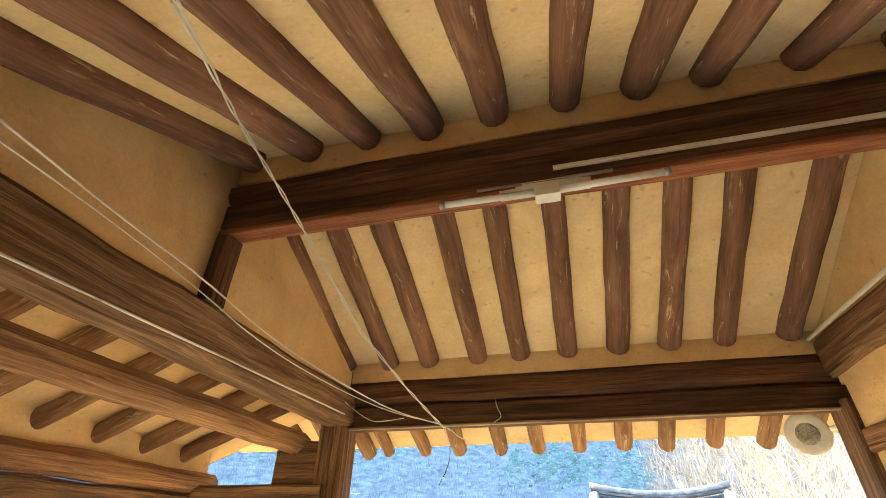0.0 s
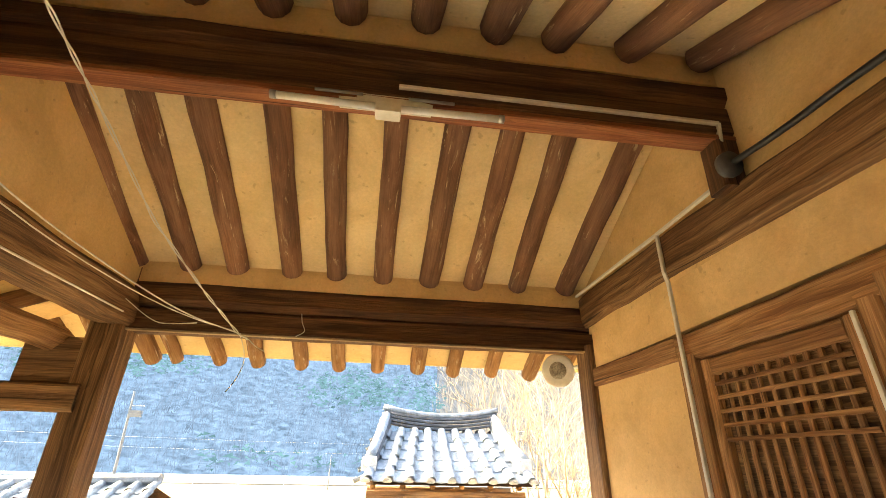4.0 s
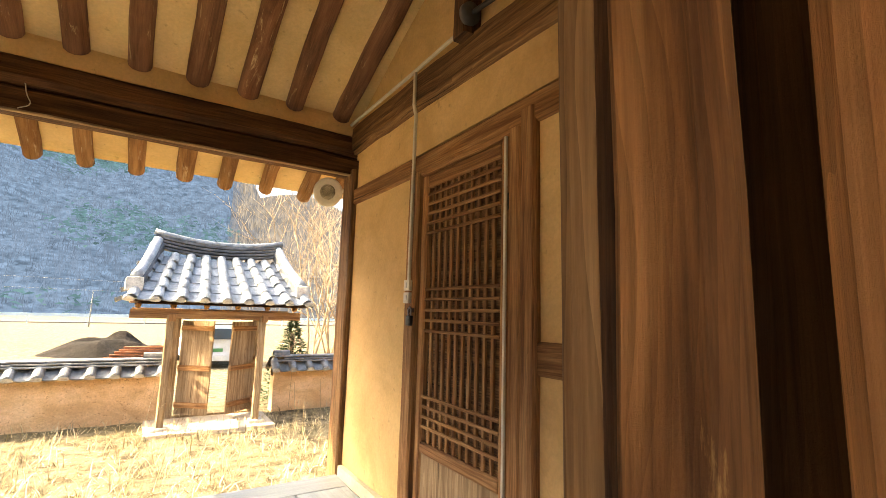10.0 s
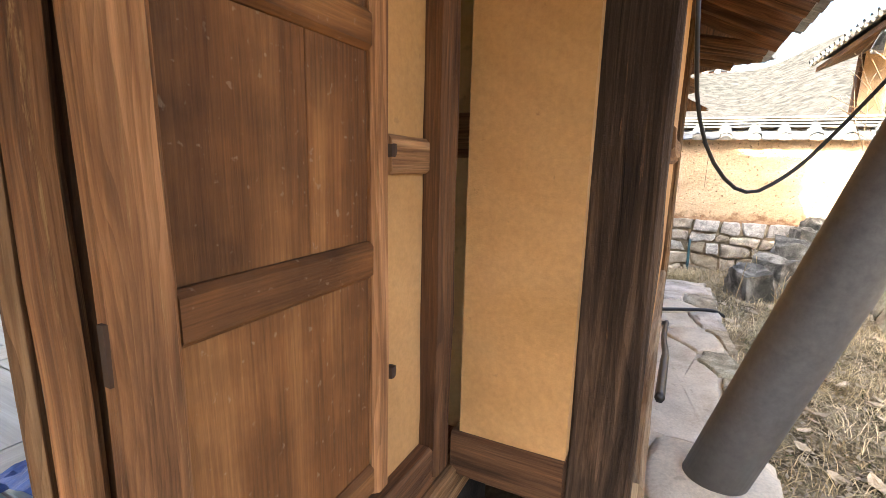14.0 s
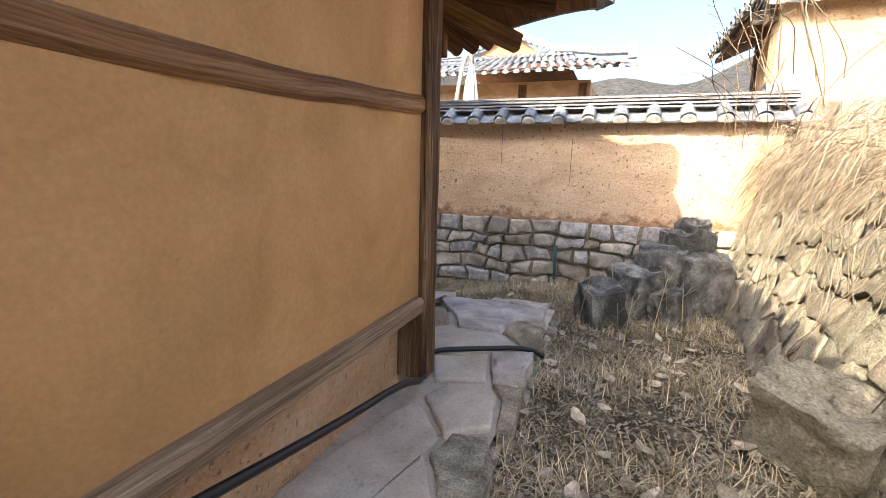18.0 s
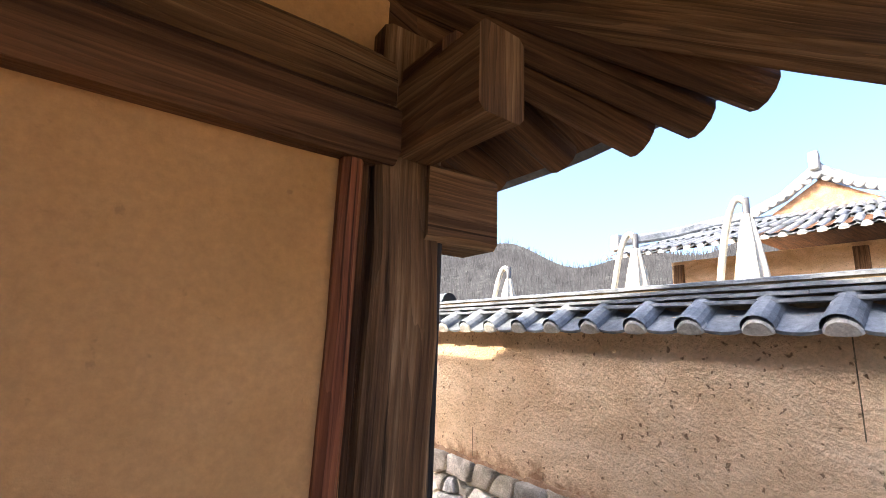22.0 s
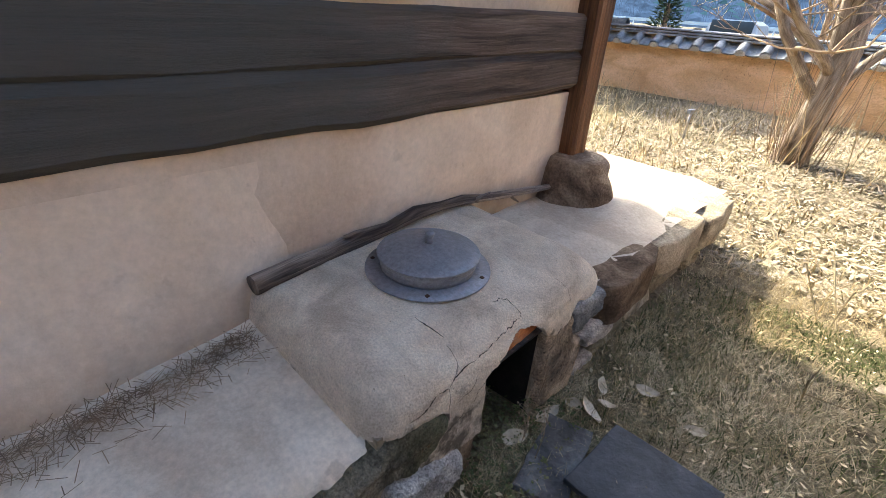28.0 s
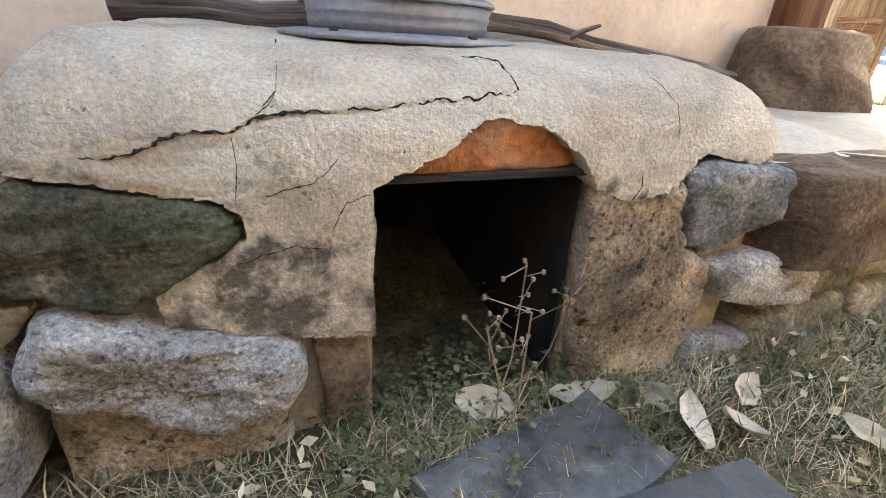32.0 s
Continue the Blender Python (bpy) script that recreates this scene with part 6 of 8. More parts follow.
for i in range(40):
    post("rail_post", -90 + 5 * i - 0.05, -90 + 5 * i + 0.05, 61.65, 61.75, -0.95, 0.05, rail_paint, rail, 0)
concrete = material("concrete", [(0.20, 0.20, 0.195), (0.27, 0.265, 0.255)], (2, 2, 6), 0.85, bump=0.1)
for x, y, hh in ((-20.75, 45.0, 7.85), (-4.15, 52, 3.2), (17.0, 57, 7.5)):
    up = empty("utility_pole", "tall pale concrete utility pole", "utility pole", "utility poles")
    pole("pole_shaft", (x, y, -1.0), (x - 0.3 * (hh > 7), y, -1 + hh), 0.13 if hh > 5 else 0.06, concrete, up, 0, 10, taper=lambda s: 1 - 0.35 * s, step=1.2)
    if hh > 5:
        timber("cross_arm", (x - 0.35, y, hh - 2.2), (x + 0.85, y, hh - 2.2), 0.08, 0.08, steel, up, step=1)
        slab("transformer", x - 0.15, x + 0.75, y - 0.2, y + 0.2, hh - 3.1, hh - 2.6, concrete, up)
for z, y0 in ((2.4, 57), (3.4, 57)):
    tagged(cable("power_line", [(-80, y0, z + 1.5), (-20, y0, z), (20, y0, z + 0.1), (90, y0, z + 2)], 0.012, steel, None), "thin overhead power line across the valley", "power line", "power lines")


# ---- bare trees ----
def bare_tree(name, label, base, height, spread, seed, trunk_r, mats, lean=(0, 0), stems=2, levels=5, twig_r=0.0035, fork=0.35, group=""):
    """A leafless tree: tapering stems that fork again and again, the finest twigs in one mesh."""
    rnd = random.Random(seed)
    tree = empty(name, label, "tree", group)
    fine = Build()

    def grow(start, way, length, r, level, holder):
        pts, d = [Vector(start)], Vector(way).normalized()
        n = 5 if level < 2 else 4
        for i in range(n):
            d = (d + Vector((rnd.uniform(-1, 1), rnd.uniform(-1, 1), rnd.uniform(-0.6, 0.9))) * (0.20 if level else 0.14)).normalized()
            pts.append(pts[-1] + d * length / n)
        end = 0.62 if level < levels - 1 else 0.3
        tp = lambda s: 1 - (1 - end) * s
        if level < 2:
            ob = Build().sweep(pts, ring(r, 9), (0.3, 0.9, 0.1), r * 0.2, tp).obj("trunk" if level == 0 else "limb", mats[0], holder or tree, True)
            holder = holder or ob
        else:
            fine.sweep(pts, ring(max(r, twig_r), 5 if level < 4 else 3), (0.3, 0.9, 0.1), 0, tp, cap=False)
        if level >= levels:
            return
        kids = (3 if level < 3 else rnd.choice((2, 3, 3)))
        for k in range(kids):
            s = 1.0 if k == 0 else rnd.uniform(fork, 0.95)
            i = min(n - 1, int(s * n))
            p = pts[i].lerp(pts[i + 1], s * n - i) if s < 1 else pts[-1]
            side = Vector((rnd.uniform(-1, 1), rnd.uniform(-1, 1), rnd.uniform(-0.25, 0.75))).normalized()
            grow(p, d * (1.0 if k == 0 else 0.55) + side * spread, length * rnd.uniform(0.55, 0.8), r * (end if k == 0 else rnd.uniform(0.35, 0.55)), level + 1, holder)
    for s in range(stems):
        a = rnd.uniform(0, 6.3)
        grow((base[0] + 0.05 * s, base[1], base[2] - 0.05), (lean[0] + (0.3 * math.cos(a) if s else 0), lean[1] + (0.3 * math.sin(a) if s else 0), 1), height * 0.42, trunk_r * (1 if s == 0 else 0.7), 0, None)
    tagged(fine.obj("crown", mats[1], tree, False), kind="stuff")
    return tree


bare_tree("bare_tree", "gnarled leafless fruit tree with shoots round its trunk", (6.16, 6.42, -0.86), 4.4, 0.95, 21, 0.15, (grey_bark, twig), (0.10, 0.0), 3, 6, 0.0035, 0.2)
shoots = Build()
rnd = random.Random(5)
for i in range(90):
    a, r = rnd.uniform(0, 6.3), abs(rnd.gauss(0.12, 0.12))
    p = Vector((6.16 + r * math.cos(a), 6.42 + r * math.sin(a), -0.88))
    t = p + Vector((math.cos(a) * 0.12 + rnd.uniform(-0.1, 0.1), math.sin(a) * 0.12 + rnd.uniform(-0.1, 0.1), rnd.uniform(0.4, 1.3)))
    shoots.sweep([p, p.lerp(t, 0.5) + Vector((rnd.uniform(-0.03, 0.03), rnd.uniform(-0.03, 0.03), 0)), t], ring(rnd.uniform(0.003, 0.006), 4), (0.3, 0.9, 0.1), 0, lambda s: 1 - 0.6 * s, cap=False)
tagged(shoots.obj("root_shoots", twig), "upright thin shoots round the foot of the tree", "shoots", kind="stuff")
for i, (x, y, hgt, sd) in enumerate(((8.9, 10.6, 3.6, 4), (10.4, 9.2, 3.4, 5), (7.4, 12.4, 3.8, 6), (12.5, 12.0, 4.4, 7), (5.2, 13.2, 4.2, 8), (9.6, 14.5, 4.6, 9), (4.9, 15.5, 7.0, 10), (6.6, 18.5, 8.0, 12))):
    bare_tree("bare_shrub", "pale leafless many-stemmed shrub behind the yard wall", (x, y, ground_z(x, y)), hgt, 0.55, sd, 0.05, (twig, twig), (0, 0), 5, 4, 0.006, 0.25, "bare shrubs")
ev = empty("evergreen_shrub", "dark green conical evergreen shrub by the gate wall", "shrub")
pole("stem", (3.05, 10.45, -1.0), (3.05, 10.45, 0.6), 0.05, bark, ev)
b = Build()
rnd = random.Random(3)
for i in range(2600):
    z = rnd.random() ** 1.3
    r = (0.62 * (1 - z) + 0.06) * rnd.uniform(0.3, 1.08)
    a = rnd.uniform(0, 6.3)
    p = Vector((3.05 + r * math.cos(a), 10.45 + r * math.sin(a), -0.95 + 1.85 * z))
    d = Vector((math.cos(a), math.sin(a), rnd.uniform(-0.2, 0.7))).normalized() * rnd.uniform(0.05, 0.13)
    s = d.cross(Vector((rnd.uniform(-1, 1), rnd.uniform(-1, 1), 1))).normalized() * 0.018
    k = len(b.v)
    b.v += [tuple(p - s), tuple(p + s), tuple(p + d)]
    b.face((k, k + 1, k + 2))
tagged(b.obj("needles", pine, ev), kind="stuff")

# ---- hills all round ----
def hill_top(az):
    """Height of the skyline in degrees by compass bearing from +y, clockwise."""
    az = (az + 180) % 360 - 180
    front = 18.5 * smooth(17, 6, az) * smooth(-95, -60, az)
    low = 11.2 + 1.6 * smooth(36, 18, az) * smooth(0, 12, az) + 1.2 * math.sin(az * 0.19) + 0.7 * math.sin(az * 0.43 + 1)
    return max(front, low)


hb = Build()
rows = []
for i in range(361):
    az = -180 + i
    a, e = math.radians(az), hill_top(az)
    row = []
    for k in range(15):
        s = k / 14
        d = 92 + 150 * s
        hh = math.tan(math.radians(e)) * 242 * s ** 1.15
        hh *= 1 + 0.10 * noise.noise(Vector((math.sin(a) * 6, math.cos(a) * 6, s * 4)))
        row.append((math.sin(a) * d, math.cos(a) * d, -1.2 + hh))
    rows.append(row)
# The painted haze turns from bluish to brown along the bearing.
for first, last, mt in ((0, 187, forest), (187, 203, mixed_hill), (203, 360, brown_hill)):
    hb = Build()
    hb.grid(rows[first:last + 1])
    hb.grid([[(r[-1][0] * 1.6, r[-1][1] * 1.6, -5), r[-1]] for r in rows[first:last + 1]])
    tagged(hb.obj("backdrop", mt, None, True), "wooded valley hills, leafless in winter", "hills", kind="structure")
woods = Build()
rnd = random.Random(8)
greens = Build()
for i in range(12000):
    az = rnd.uniform(-75, 7.5)
    s = 0.93 * rnd.random() ** 0.8
    a, e = math.radians(az), hill_top(az)
    d = 92 + 150 * s
    z = -1.2 + math.tan(math.radians(e)) * 242 * s ** 1.15 * (1 + 0.10 * noise.noise(Vector((math.sin(a) * 6, math.cos(a) * 6, s * 4))))
    x, y = math.sin(a) * d, math.cos(a) * d
    evergreen = noise.noise(Vector((x * 0.02, y * 0.02, z * 0.03))) + rnd.uniform(-0.25, 0.25) > 0.30
    tgt = greens if evergreen else woods
    hgt, w = rnd.uniform(3, 6), rnd.uniform(1.0, 2.2)
    for q in range(9 if evergreen else 4):
        t = rnd.uniform(0, 6.3)
        k = len(tgt.v)
        if evergreen:
            c = Vector((x + rnd.uniform(-w, w), y + rnd.uniform(-w, w), z + hgt * rnd.uniform(0.2, 0.8)))
            u = Vector((math.cos(t), math.sin(t), rnd.uniform(-0.4, 0.4))) * rnd.uniform(0.5, 1.1)
            v = Vector((rnd.uniform(-1, 1), rnd.uniform(-1, 1), rnd.uniform(0, 1))) * rnd.uniform(0.4, 1.0)
            tgt.v += [tuple(c - u), tuple(c + u), tuple(c + v)]
        else:
            ux, uy = math.cos(t) * 0.06, math.sin(t) * 0.06
            bx, by = x + rnd.uniform(-w, w), y + rnd.uniform(-w, w)
            tgt.v += [(bx - ux, by - uy, z - 0.5), (bx + ux, by + uy, z - 0.5), (bx + rnd.uniform(-1, 1) * 1.8, by + rnd.uniform(-1, 1) * 1.8, z + hgt * rnd.uniform(0.5, 1))]
        tgt.face((k, k + 1, k + 2))
east_woods = Build()
for i in range(5200):
    az = rnd.uniform(7.5, 80)
    s = 0.98 * rnd.random() ** 0.7
    a, e = math.radians(az), hill_top(az)
    d = 92 + 150 * s
    z = -1.2 + math.tan(math.radians(e)) * 242 * s ** 1.15 * (1 + 0.10 * noise.noise(Vector((math.sin(a) * 6, math.cos(a) * 6, s * 4))))
    x, y = math.sin(a) * d, math.cos(a) * d
    for q in range(4):
        t, k = rnd.uniform(0, 6.3), len(east_woods.v)
        bx, by, w = x + rnd.uniform(-2, 2), y + rnd.uniform(-2, 2), rnd.uniform(0.08, 0.3)
        east_woods.v += [(bx - math.cos(t) * w, by - math.sin(t) * w, z - 0.5), (bx + math.cos(t) * w, by + math.sin(t) * w, z - 0.5), (bx + rnd.uniform(-1, 1), by + rnd.uniform(-1, 1), z + rnd.uniform(2, 5.5))]
        east_woods.face((k, k + 1, k + 2))
# The far woods carry painted haze too, browner in the east.
tagged(east_woods.obj("leafless_woods", material("hazy_branches", [(0.008, 0.007, 0.0065), (0.014, 0.012, 0.011)], (0.2, 0.2, 0.2), 0.95, bump=0, vary=0, fine=0.6, haze_glow=(0.0290, 0.0265, 0.0260))), "hazy leafless woods on the eastern hills", "woods", kind="stuff")
tagged(woods.obj("leafless_woods", material("bare_branches", [(0.0012, 0.0012, 0.0012), (0.0030, 0.0027, 0.0025)], (0.2, 0.2, 0.2), 0.95, bump=0, vary=0, fine=0.6, haze_glow=(0.0110, 0.0170, 0.0300))), "leafless woods on the far hillside", "woods", kind="stuff")
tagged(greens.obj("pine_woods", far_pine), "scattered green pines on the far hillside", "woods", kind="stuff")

# ---- behind the house: pipe, wire, hose, rocks ----
pp = empty("slanted_pipe", "thick grey plastic pipe standing aslant on the terrace", "pipe")
PA, PB = Vector((1.965, -0.962, -0.21)), Vector((1.755, -1.642, 2.2))
Build().sweep(steps(PA, PB, 0.5), ring(0.099, 32), (0, 1, 0)).obj("pipe_tube", pvc, pp, True)
Build().rock((0.42, 0.40, 0.06), (1.955, -0.97, -0.20), 8, 0.4, 0.12, 9).obj("cement_foot", cement, pp, True)
tagged(cable("slack_wire", [(1.57, -0.735, 1.5), (1.60, -0.74, 1.28), (1.75, -0.78, 0.98), (1.92, -0.92, 0.80), (1.98, -1.05, 0.88), (1.98, -1.15, 1.02), (1.95, -1.27, 1.22)], 0.006, black_plastic),
       "slack black wire looped from the post to the pipe", "wire")
box = Build().rock((0.035, 0.04, 0.10), (1.565, -0.70, 1.09), 3, 0.92, 0.0).obj("outlet_box", white_plastic, None)
tagged(box, "small white plastic box fixed on the bay's post", "outlet box")
tagged(cable("hose", [(1.9, -0.77, 0.1), (2.4, -0.78, 0.06), (2.75, -0.79, -0.06), (3.2, -0.78, -0.16), (3.66, -0.78, -0.25), (4.1, -0.80, -0.30), (4.4, -0.78, -0.43), (4.66, -0.655, -0.462), (4.9, -0.62, -0.466), (5.03, -0.86, -0.466), (5.21, -1.20, -0.465), (5.25, -1.30, -0.53)], 0.017, black_plastic),
       "black garden hose trailing under the bay and over the slabs", "hose")
for x, y, s, sd, mt in ((6.36, -1.62, (0.40, 0.30, 0.42), 1, dark_rock), (6.68, -1.87, (0.36, 0.30, 0.52), 2, dark_rock), (6.98, -2.10, (0.42, 0.34, 0.68), 3, dark_rock), (7.30, -2.36, (0.46, 0.36, 0.82), 4, dark_rock),
                        (7.02, -2.46, (0.52, 0.34, 0.62), 5, dark_rock), (6.66, -2.20, (0.34, 0.26, 0.36), 6, dark_rock), (7.62, -2.48, (0.40, 0.34, 0.90), 7, dark_rock), (4.62, -2.62, (0.46, 0.32, 0.46), 9, bank_stone), (3.35, -2.74, (0.55, 0.34, 0.66), 11, bank_stone)):
    rk = Build().rock(s, (0, 0, 0), 9, 0.90, 0.17, sd * 3.7, 1.1).mesh("rock", mt, False)
    tagged(put("rock", rk, pose(x, y, -0.66 + s[2] / 2, sd * 3 - 12, sd * 2 - 8, sd * 25)), "rough dark fieldstone at the foot of the bank" if mt is dark_rock else "pale boulder at the foot of the bank", "rock", "rocks at the bank")
gp = pole("drain_pipe", (7.84, -1.03, -0.70), (7.85, -1.02, -0.18), 0.018, plain("teal_pipe", (0.03, 0.10, 0.12), 0.4), None, 0)
tagged(gp, "thin dark blue-green pipe against the stone base", "pipe")

# ---- beyond the high wall: parasols and houses ----
for x, y, zt, ln in ((9.25, 0.58, 2.42, 1.5), (8.95, 1.40, 2.20, 1.3), (8.95, 3.06, 2.06, 1.2)):
    par = empty("folded_parasol", "folded cream cantilever parasol with grey arm", "parasol", "parasols")
    n = 18
    rows = []
    for k in range(7):
        s = k / 6
        r = 0.03 + 0.17 * s ** 0.8
        rows.append([(x + r * (1 + 0.22 * (j % 2)) * math.cos(2 * math.pi * j / n), y + r * (1 + 0.22 * (j % 2)) * math.sin(2 * math.pi * j / n), zt - 0.14 - ln * s) for j in range(n)])
    Build_ = Build()
    Build_.grid(rows[::-1], True)
    Build_.obj("canopy", canvas, par)
    pole("mast", (x, y, zt - ln - 0.6), (x, y, zt), 0.028, pvc, par, 0)
    cable("arm", [(x, y + 0.01, zt - 0.03), (x - 0.02, y + 0.04, zt + 0.01), (x - 0.04, y + 0.09, zt - 0.04), (x - 0.08, y + 0.15, zt - 0.3), (x - 0.12, y + 0.24, zt - 1.0), (x - 0.14, y + 0.30, -0.5)], 0.03, canvas, par)
    slab("base_plate", x - 0.4, x + 0.2, y - 0.1, y + 0.7, -0.62, -0.45, concrete, par)

house = empty("tiled_house", "tile-roofed timber house with a gable beyond the wall", "house", "neighbouring houses")
panel("house_wall", ochre_out, "x", 17.0, 0.3, -0.6, 5.2, -0.7, 3.4, house)
slab("house_body", 17.3, 24, -0.6, 5.2, -0.7, 3.4, ochre_out, house)
for y in (-0.4, 1.4, 3.2, 5.0):
    post("house_post", 16.9, 17.02, y - 0.12, y + 0.12, -0.7, 3.3, wood, house)
tile_slope(house, (18.2, 4.2, 4.45), (18.2, 0.3, 4.45), (15.7, 6.2, 3.45), (15.7, -1.7, 3.45), 26, 3, tile_grey, 0.085)
b = Build()
b.grid([[(15.6, 6.3, 3.50), (18.2, 4.2, 4.40), (24, 4.2, 4.4), (26, 6.3, 3.5)], [(15.6, -1.8, 3.50), (18.2, 0.3, 4.40), (24, 0.3, 4.4), (26, -1.8, 3.5)]])
b.grid([[(15.6, -1.8, 3.42), (18.2, 0.3, 4.30), (24, 0.3, 4.3), (26, -1.8, 3.42)], [(15.6, 6.3, 3.42), (18.2, 4.2, 4.30), (24, 4.2, 4.3), (26, 6.3, 3.42)]])
b.obj("roof_bed", wood_dark, house)
b = Build()
b.v += [(18.0, 3.3, 4.4), (18.0, 1.0, 4.4), (18.0, 2.15, 5.15), (18.2, 3.3, 4.4), (18.2, 1.0, 4.4), (18.2, 2.15, 5.15)]
for q in ((0, 1, 2), (5, 4, 3), (0, 3, 4, 1), (1, 4, 5, 2), (2, 5, 3, 0)):
    b.face(q)
b.obj("gable_panel", material("gable_brick", [(0.42, 0.20, 0.10), (0.55, 0.32, 0.18)], (6, 6, 6), 0.9, bump=0.3), house)
for s in (-1, 1):
    b = Build().sweep([(17.9, 2.15, 5.38), (17.9, 2.15 + s * 0.7, 4.86), (17.9, 2.15 + s * 1.5, 4.55), (17.6, 2.15 + s * 2.2, 4.42), (16.8, 2.15 + s * 3.0, 4.12), (15.7, 2.15 + s * 3.9, 3.86)], rect(0.20, 0.24, 0.05))
    b.obj("hip_ridge", tile_grey, house)
    Build().rock((0.22, 0.25, 0.42), (15.75, 2.15 + s * 3.85, 3.86), 4, 0.6, 0.1, s + 2).obj("ridge_end", lime, house)
    for k in range(9):
        t = k / 8
        put("lime_plug", plug_mesh(0.09), slope_frame((17.78, 2.15 + s * 1.45 * t, 5.2 - 0.75 * t), (-1, 0, -0.1), (0, 1, 0)), house)
Build().sweep([(17.8, 2.15, 5.36), (22, 2.15, 5.25)], rect(0.22, 0.35, 0.05)).obj("main_ridge", tile_grey, house)
Build().rock((0.2, 0.2, 0.45), (17.8, 2.15, 5.55), 4, 0.6, 0.1, 8).obj("finial", lime, house)

nb = empty("upper_house", "ochre house on the upper ground with a dark-soffited tiled roof", "house", "neighbouring houses")
panel("house_wall", ochre_out, "y", -4.05, -0.3, 9.2, 13.6, 0.4, 3.35, nb)
slab("house_body", 9.2, 13.6, -8.4, -4.36, 0.4, 3.3, ochre_out, nb)
post("house_post", 13.45, 13.68, -4.12, -3.98, 0.4, 3.3, wood_dark, nb)
tile_slope(nb, (14.0, -6.1, 4.45), (8.9, -6.1, 4.45), (14.0, -3.38, 3.24), (8.9, -3.38, 3.24), 16, 3, tile_grey, 0.085)
b = Build()
b.grid([[(x, -3.35, 3.16), (x, -6.1, 4.38), (x, -8.85, 3.16), (x, -8.85, 3.06), (x, -6.1, 4.26), (x, -3.35, 3.06)] for x in (8.85, 14.05)], True)
b.face((5, 4, 3, 2, 1, 0))
b.face((6, 7, 8, 9, 10, 11))
b.obj("roof_bed", wood_dark, nb)
timber("house_ridge", (8.9, -6.1, 4.55), (14.0, -6.1, 4.55), 0.24, 0.26, tile_grey, nb, step=0.5)
# wall on the upper ground, above the bank
uw = empty("upper_wall", "ochre wall on a stone base above the bank, capped with grey tiles", "wall", "yard walls", "structure")
panel("earth_face", ochre_out, "x", 8.38, 0.3, -8.5, -3.12, 1.5, 2.58, uw, 0.015)
panel("earth_end", ochre_out, "y", -3.115, -0.02, 8.38, 8.68, 1.5, 2.58, uw, 0.01)
slab("stone_backing", 8.385, 8.67, -8.5, -3.13, 0.5, 1.52, mortar, uw)
wall_cap(uw, (8.53, -3.02), (8.53, -8.5), 2.48, 0.32, 0.16, 16, tile_grey, 0.078, 4)

# ---- terrace ----
terrace = empty("terrace", "cement and stone terrace round the house", "terrace", kind="structure")
slab("terrace_core", -3.2, 5.62, -1.20, 2.9, -1.0, -0.545, earth, terrace)
slab("terrace_core", 5.62, 6.20, -1.20, 0.95, -1.0, -0.545, earth, terrace)
slab("terrace_core", 5.62, 6.20, 1.93, 2.9, -1.0, -0.545, earth, terrace)
slab("terrace_core", -3.2, 6.18, 2.85, 3.55, -1.1, -0.56, earth, terrace)


def flag(cx, cy, w, d, z, mat, seed, thick=0.14, turn=0.0, corners=9, square=0.55):
    """An irregular flat slab with a softly broken edge."""
    rnd = random.Random(seed)
    b, out = Build(), []
    for k in range(corners):
        a = 2 * math.pi * k / corners + rnd.uniform(-0.16, 0.16)
        c, s = math.cos(a), math.sin(a)
        m = 1 / max(abs(c), abs(s)) ** square
        out.append((c * m * w / 1.86 * rnd.uniform(0.92, 1.04), s * m * d / 1.86 * rnd.uniform(0.92, 1.04)))
    ct, st = math.cos(turn), math.sin(turn)
    fine = []
    for k in range(corners):
        (xa, ya), (xb, yb) = out[k], out[(k + 1) % corners]
        for t in range(5):
            u = t / 5
            m = 1 + 0.05 * noise.noise(Vector((xa * 9 + u * 2, ya * 9 + u, seed))) - 0.012 * (2 * abs(u - 0.5)) ** 3
            fine.append(((xa + (xb - xa) * u) * m, (ya + (yb - ya) * u) * m))
    out = fine
    rows = []
    for k, dz in ((1.0, -thick), (1.02, -0.06), (1.01, -0.03), (0.993, -0.012), (0.975, -0.003), (0.94, 0.0), (0.7, 0.003), (0.4, 0.004), (0.02, 0.003)):
        rows.append([(cx + (x * ct - y * st) * k, cy + (x * st + y * ct) * k, z + dz + (0.008 * noise.noise(Vector(((cx + x) * 5, (cy + y) * 5, seed))) if dz > -0.01 else 0)) for x, y in out])
    b.grid(rows, True)
    return b.obj("paving_slab", mat, terrace, True)


b = Build()
b.grid([[(x, y, -0.515 + 0.012 * noise.noise(Vector((x * 3, y * 3, 2)))) for x in np.linspace(1.0, 6.30, 54)] for y in np.linspace(-0.4, -1.24, 10)])
b.obj("cement_bed", cement, terrace, True)


